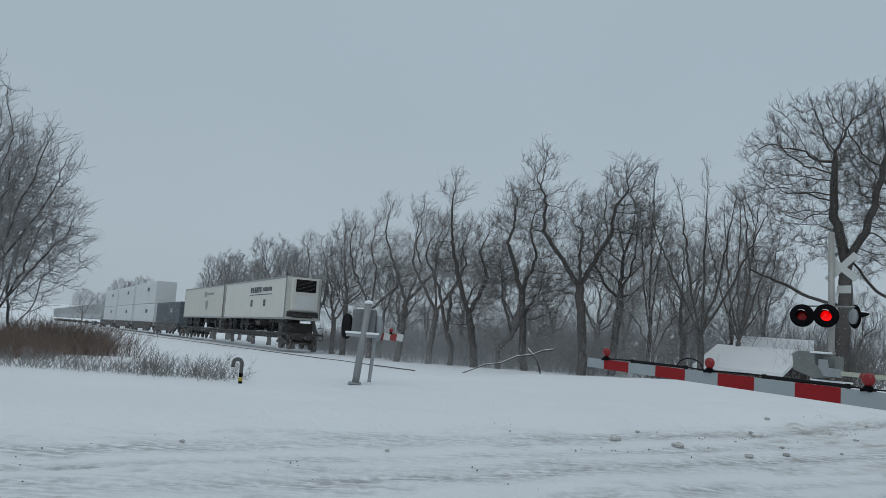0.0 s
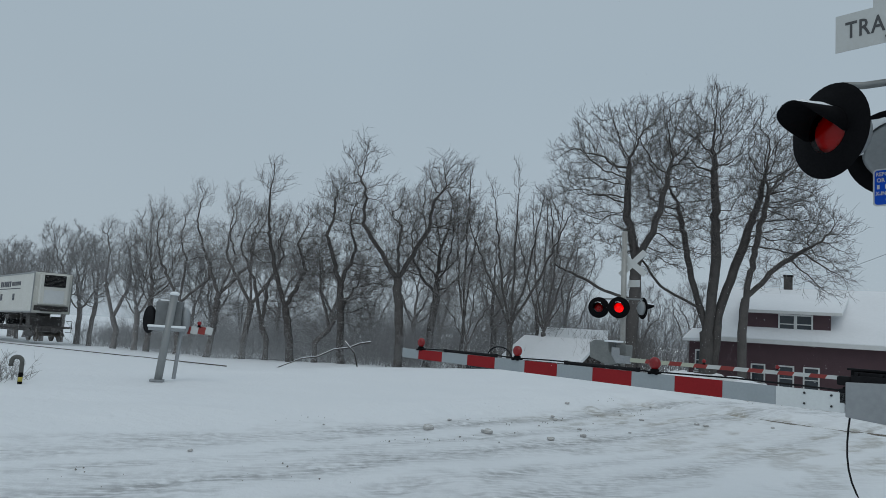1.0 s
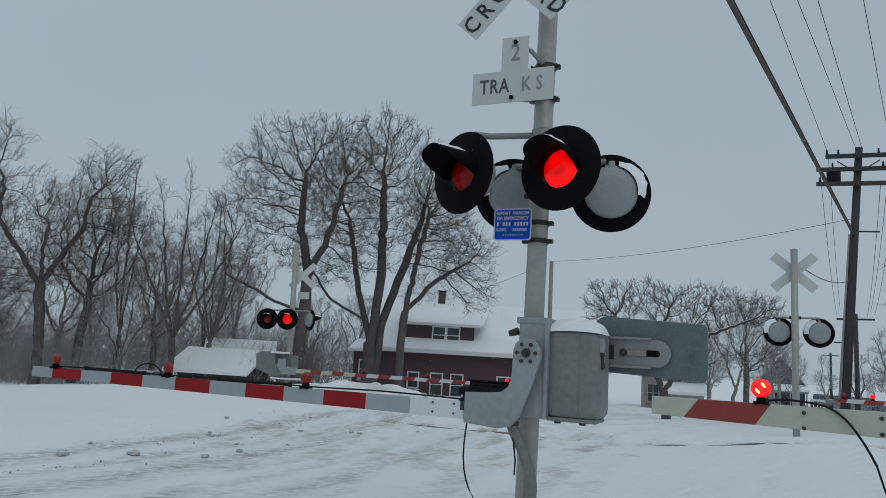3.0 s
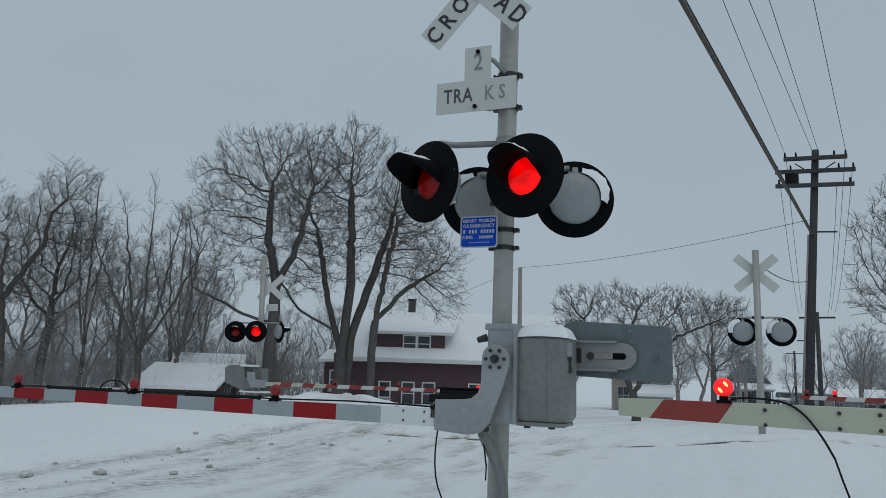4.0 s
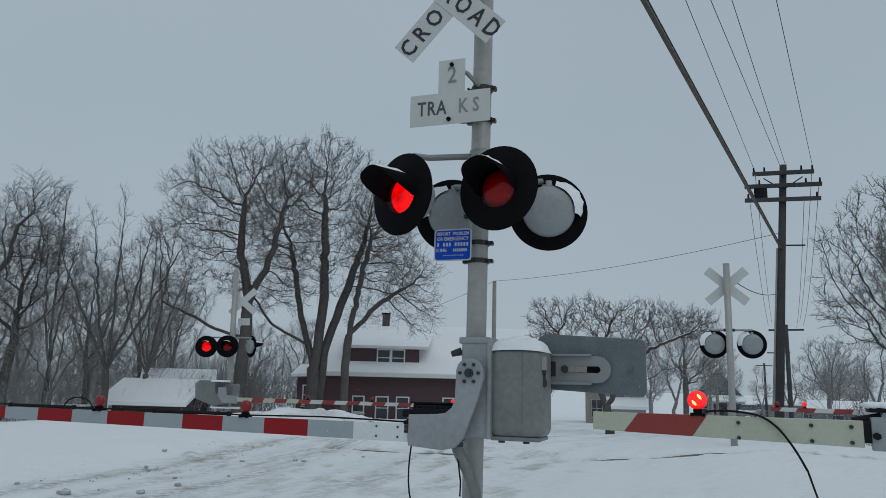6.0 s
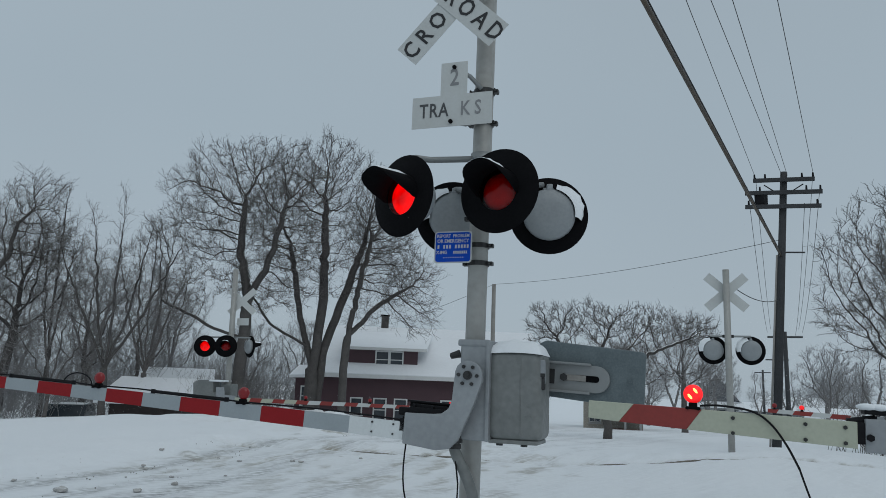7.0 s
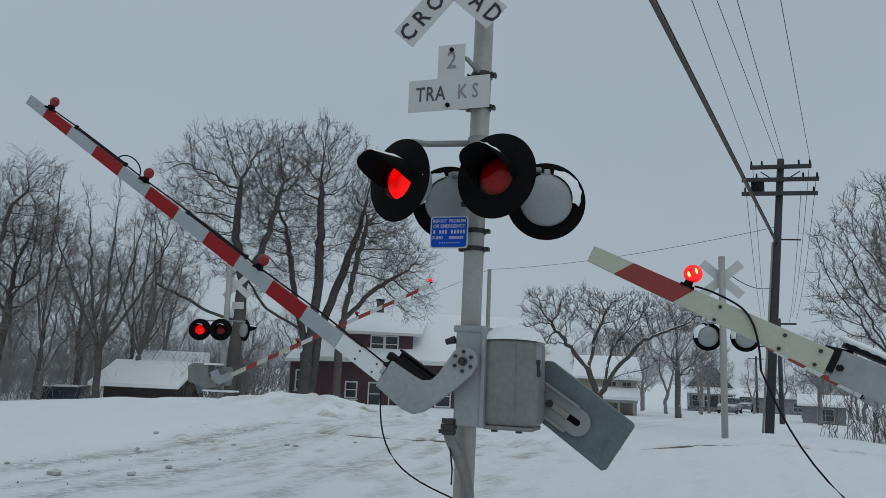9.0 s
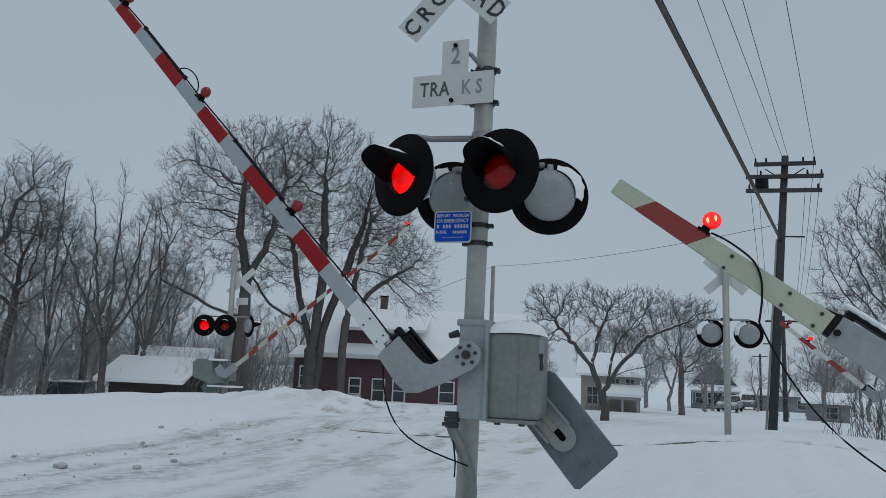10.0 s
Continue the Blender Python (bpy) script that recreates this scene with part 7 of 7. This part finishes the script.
plain_pole(26.86, 24.06, 7.6, 0.13, "plain grey wooden pole beside the house", 0.0, -1.0, GREYPOLE)
plain_pole(42.2, 15.9, 6.0, 0.14, "utility pole down the street", 0.9, -0.8)
plain_pole(63, 24.5, 6.2, 0.14, "utility pole far down the street", 0.9, -1.2)
plain_pole(88, 36.0, 6.5, 0.15, "utility pole at the end of the street", 0.9, -1.7)


# ---- cars on the far street ----
CARPAINT = material("car_paint_pale", (0.20, 0.21, 0.215), 0.35, 0.2, vary=0.1, scale=2, snow=0.3)
CARDARK = material("car_paint_dark", (0.10, 0.10, 0.105), 0.35, 0.2, vary=0.1, scale=2, snow=0.5)


def small_car(x, y, rz, mat, label, z=None, truck_like=False, buried=0.0):
    s = empty("car", pose(x, y, (gz(x, y) if z is None else z) - buried, 0, 0, rz), label, "car", "cars")
    h = 0.25 if truck_like else 0.0
    bm = bm_new()
    add_prism(bm, [(-2.2, 0.35), (2.2, 0.35), (2.25, 0.75 + h), (1.2, 0.95 + h), (-2.1, 0.98 + h), (-2.25, 0.7)], -0.88, 0.88, 0.08, 2)
    part("body", bm, mat, s, "painted body")
    bm = bm_new()
    add_prism(bm, [(-1.6, 0.95 + h), (1.15, 0.93 + h), (0.5, 1.45 + 1.4 * h), (-1.2, 1.48 + 1.4 * h)], -0.76, 0.76, 0.06, 2)
    part("cabin", bm, PANE, s, "dark glazed cabin")
    bm = bm_new()
    add_box(bm, (1.6, 1.3, 0.05), (-0.35, 0, 1.49 + 1.4 * h), 0.02)
    part("snow_cap", bm, SNOW, s, "snow on the roof")
    for wx in (-1.4, 1.4):
        for sy in (-1, 1):
            bm = bm_new()
            add_cyl(bm, (wx, sy * 0.70, 0.32), (wx, sy * 0.90, 0.32), 0.32, seg=16)
            part("wheel", bm, RUBBER, s)
    for sy in (-1, 1):
        bm = bm_new()
        add_box(bm, (0.06, 0.32, 0.14), (2.22, sy * 0.62, 0.72 + 0.5 * h), 0.02)
        part("headlight", bm, CONT_W, s, "pale headlight")
    return s


def drive(car, x, y, z, rz, speed):
    """A car that comes slowly down the street and is at x, y at the end."""
    rows = []
    for t in (0, 2.5, 5, 7.5, 10):
        d = speed * (10 - t)
        rows.append((t, pose(x - d * math.cos(radians(rz)), y - d * math.sin(radians(rz)), z, 0, 0, rz)))
    MOVES.append((car, rows))


drive(small_car(68.4, 30.9, 196, CARPAINT, "grey car driving through blown snow", None, False), 68.4, 30.9, gz(68.4, 30.9), 196, 2.3)
drive(small_car(92.1, 39.2, 196, CARPAINT, "grey pickup farther down the snowy street", None, True), 92.1, 39.2, gz(92.1, 39.2), 196, 1.2)
small_car(11.0, 34.0, 60, CARDARK, "parked car buried in snow behind the trees", -1.3, False)


# ---- small things on the snow ----
def clods():
    rng = random.Random(9)
    icy = material("dirty_ice", (0.46, 0.455, 0.44), 0.7, vary=0.2, scale=6, bump=0.4, bump_scale=20, snow=0.3)
    for k in range(22):
        if k == 0:
            x, y, r = 2.51, 10.25, 0.085
        elif k < 4:
            x, y, r = ((3.31, 10.0, 0.07), (4.1, 9.6, 0.055), (4.75, 9.95, 0.05))[k - 1]
        elif k < 12:
            x = rng.uniform(-4, 8)
            y, r = 9.2 + 0.62 * x + rng.gauss(0, 0.7), rng.uniform(0.015, 0.035)
        else:
            x, y, r = rng.uniform(5, 9), rng.uniform(10.5, 13.5), rng.uniform(0.02, 0.05)
        bm = bm_new()
        bmesh.ops.create_icosphere(bm, subdivisions=2, radius=r)
        for v in bm.verts:
            v.co *= 1 + 0.35 * noise.noise(v.co * 18 / max(r * 12, 0.3) + Vector((k, 0, 0)))
            v.co.z *= 0.55
            v.co.x *= 1.0 + 0.5 * ((k * 37) % 10) / 10
        ob = part("ice_clod", bm, icy)
        ob.matrix_basis = on_ground(x, y, rng.uniform(0, 360), r * 0.3)
        tagged(ob, "grey clod of packed snow on the street", "ice clod", "clods of snow")


clods()


def crumbs():
    rng = random.Random(19)
    bm = bm_new()
    for k in range(240):
        if k % 8 == 0:
            cx = rng.uniform(-5, 13)
            cy = 8.3 + 0.6 * cx + rng.gauss(0, 0.9)
        x, y = cx + rng.gauss(0, 0.35), cy + rng.gauss(0, 0.16)
        r = 0.003 + 0.010 * rng.random() ** 2.5
        m = Matrix.Translation((x, y, gz(x, y) + 0.005)) @ Euler((rng.random() * 6, rng.random() * 6, 0)).to_matrix().to_4x4()
        bmesh.ops.create_cone(bm, cap_ends=True, segments=4, radius1=r, radius2=r * 0.5, depth=r * 1.4, matrix=m)
    tagged(part("snow_crumbs", bm, material("grimy_crumb", (0.26, 0.25, 0.235), 0.8, vary=0.3, scale=9)), "grimy crumbs of snow and grit on the street", "grit", kind="stuff")


crumbs()


# ---- blown snow ----
FLAKE = bpy.data.materials.new("snowflake")
FLAKE.use_nodes = True
fn, fl = FLAKE.node_tree.nodes, FLAKE.node_tree.links
fn.clear()
f_out, f_mix, f_d, f_t = fn.new("ShaderNodeOutputMaterial"), fn.new("ShaderNodeMixShader"), fn.new("ShaderNodeBsdfDiffuse"), fn.new("ShaderNodeBsdfTranslucent")
f_d.inputs["Color"].default_value = f_t.inputs["Color"].default_value = (0.9, 0.92, 0.93, 1)
fl.new(f_d.outputs[0], f_mix.inputs[1])
fl.new(f_t.outputs[0], f_mix.inputs[2])
fl.new(f_mix.outputs[0], f_out.inputs["Surface"])


def flakes(name, label, centres, size, seed, drift):
    """Loose flakes, each one small triangle, that drift together with the wind."""
    rs = np.random.RandomState(seed)
    k = len(centres)
    a, b = rs.normal(size=(k, 3)), rs.normal(size=(k, 3))
    sz = size * rs.uniform(0.6, 1.4, size=(k, 1))
    a *= sz / np.linalg.norm(a, axis=1, keepdims=True)
    b *= sz / np.linalg.norm(b, axis=1, keepdims=True)
    v = np.concatenate([centres + a, centres + b, centres - a - b], 1).reshape(-1, 3)
    me = bpy.data.meshes.new(name)
    me.vertices.add(3 * k)
    me.vertices.foreach_set("co", v.ravel())
    me.loops.add(3 * k)
    me.loops.foreach_set("vertex_index", np.arange(3 * k, dtype=np.int32))
    me.polygons.add(k)
    me.polygons.foreach_set("loop_start", np.arange(0, 3 * k, 3, dtype=np.int32))
    me.update(calc_edges=True)
    me.materials.append(FLAKE)
    ob = tagged(new(name, me), label, "blown snow", kind="stuff")
    MOVES.append((ob, [(t, pose(drift[0] * t, drift[1] * t, drift[2] * t)) for t in (0, 2.5, 5, 7.5, 10)]))


def drifting_snow():
    rs = np.random.RandomState(3)
    # fine snow in the air, thicker near the ground
    k = 450000
    az = np.radians(rs.uniform(-38, 84, k))
    r = 42 + 140 * rs.uniform(0, 1, k) ** 1.3
    h = np.minimum(rs.exponential(2.8, k), 12) * (0.6 + r / 120)
    x, y = r * np.sin(az), r * np.cos(az)
    z = gz_np(x, y)[0] + h
    flakes("blowing_snow", "fine snow blowing over the field and street", np.column_stack([x, y, z]), 0.0125, 4, (0.22, -0.12, 0))
    # the cloud whirled up behind the train
    k = 200000
    s = rs.normal(-8, 10, k)
    n = rs.normal(4.4, 1.5, k)
    p = np.array([-8.0, 49.0])[None, :] + s[:, None] * np.array([[-0.515, 0.857]]) + n[:, None] * np.array([[0.857, 0.515]])
    z = gz_np(p[:, 0], p[:, 1])[0] + rs.exponential(1.2, k)
    flakes("snow_cloud", "snow whirled up behind the train", np.column_stack([p, z]), 0.0115, 5, (-0.9, 1.4, 0))
    # single flakes close by
    k = 500
    az = np.radians(rs.uniform(-38, 84, k))
    r = rs.uniform(3.2, 14, k)
    c = np.column_stack([r * np.sin(az), r * np.cos(az), rs.uniform(0.3, 5.5, k)])
    flakes("falling_snow", "single snowflakes in the air", c, 0.0042, 6, (0.12, -0.05, -0.06))


drifting_snow()


def motions():
    for ob, rows in MOVES:
        walk(ob, rows)


motions()
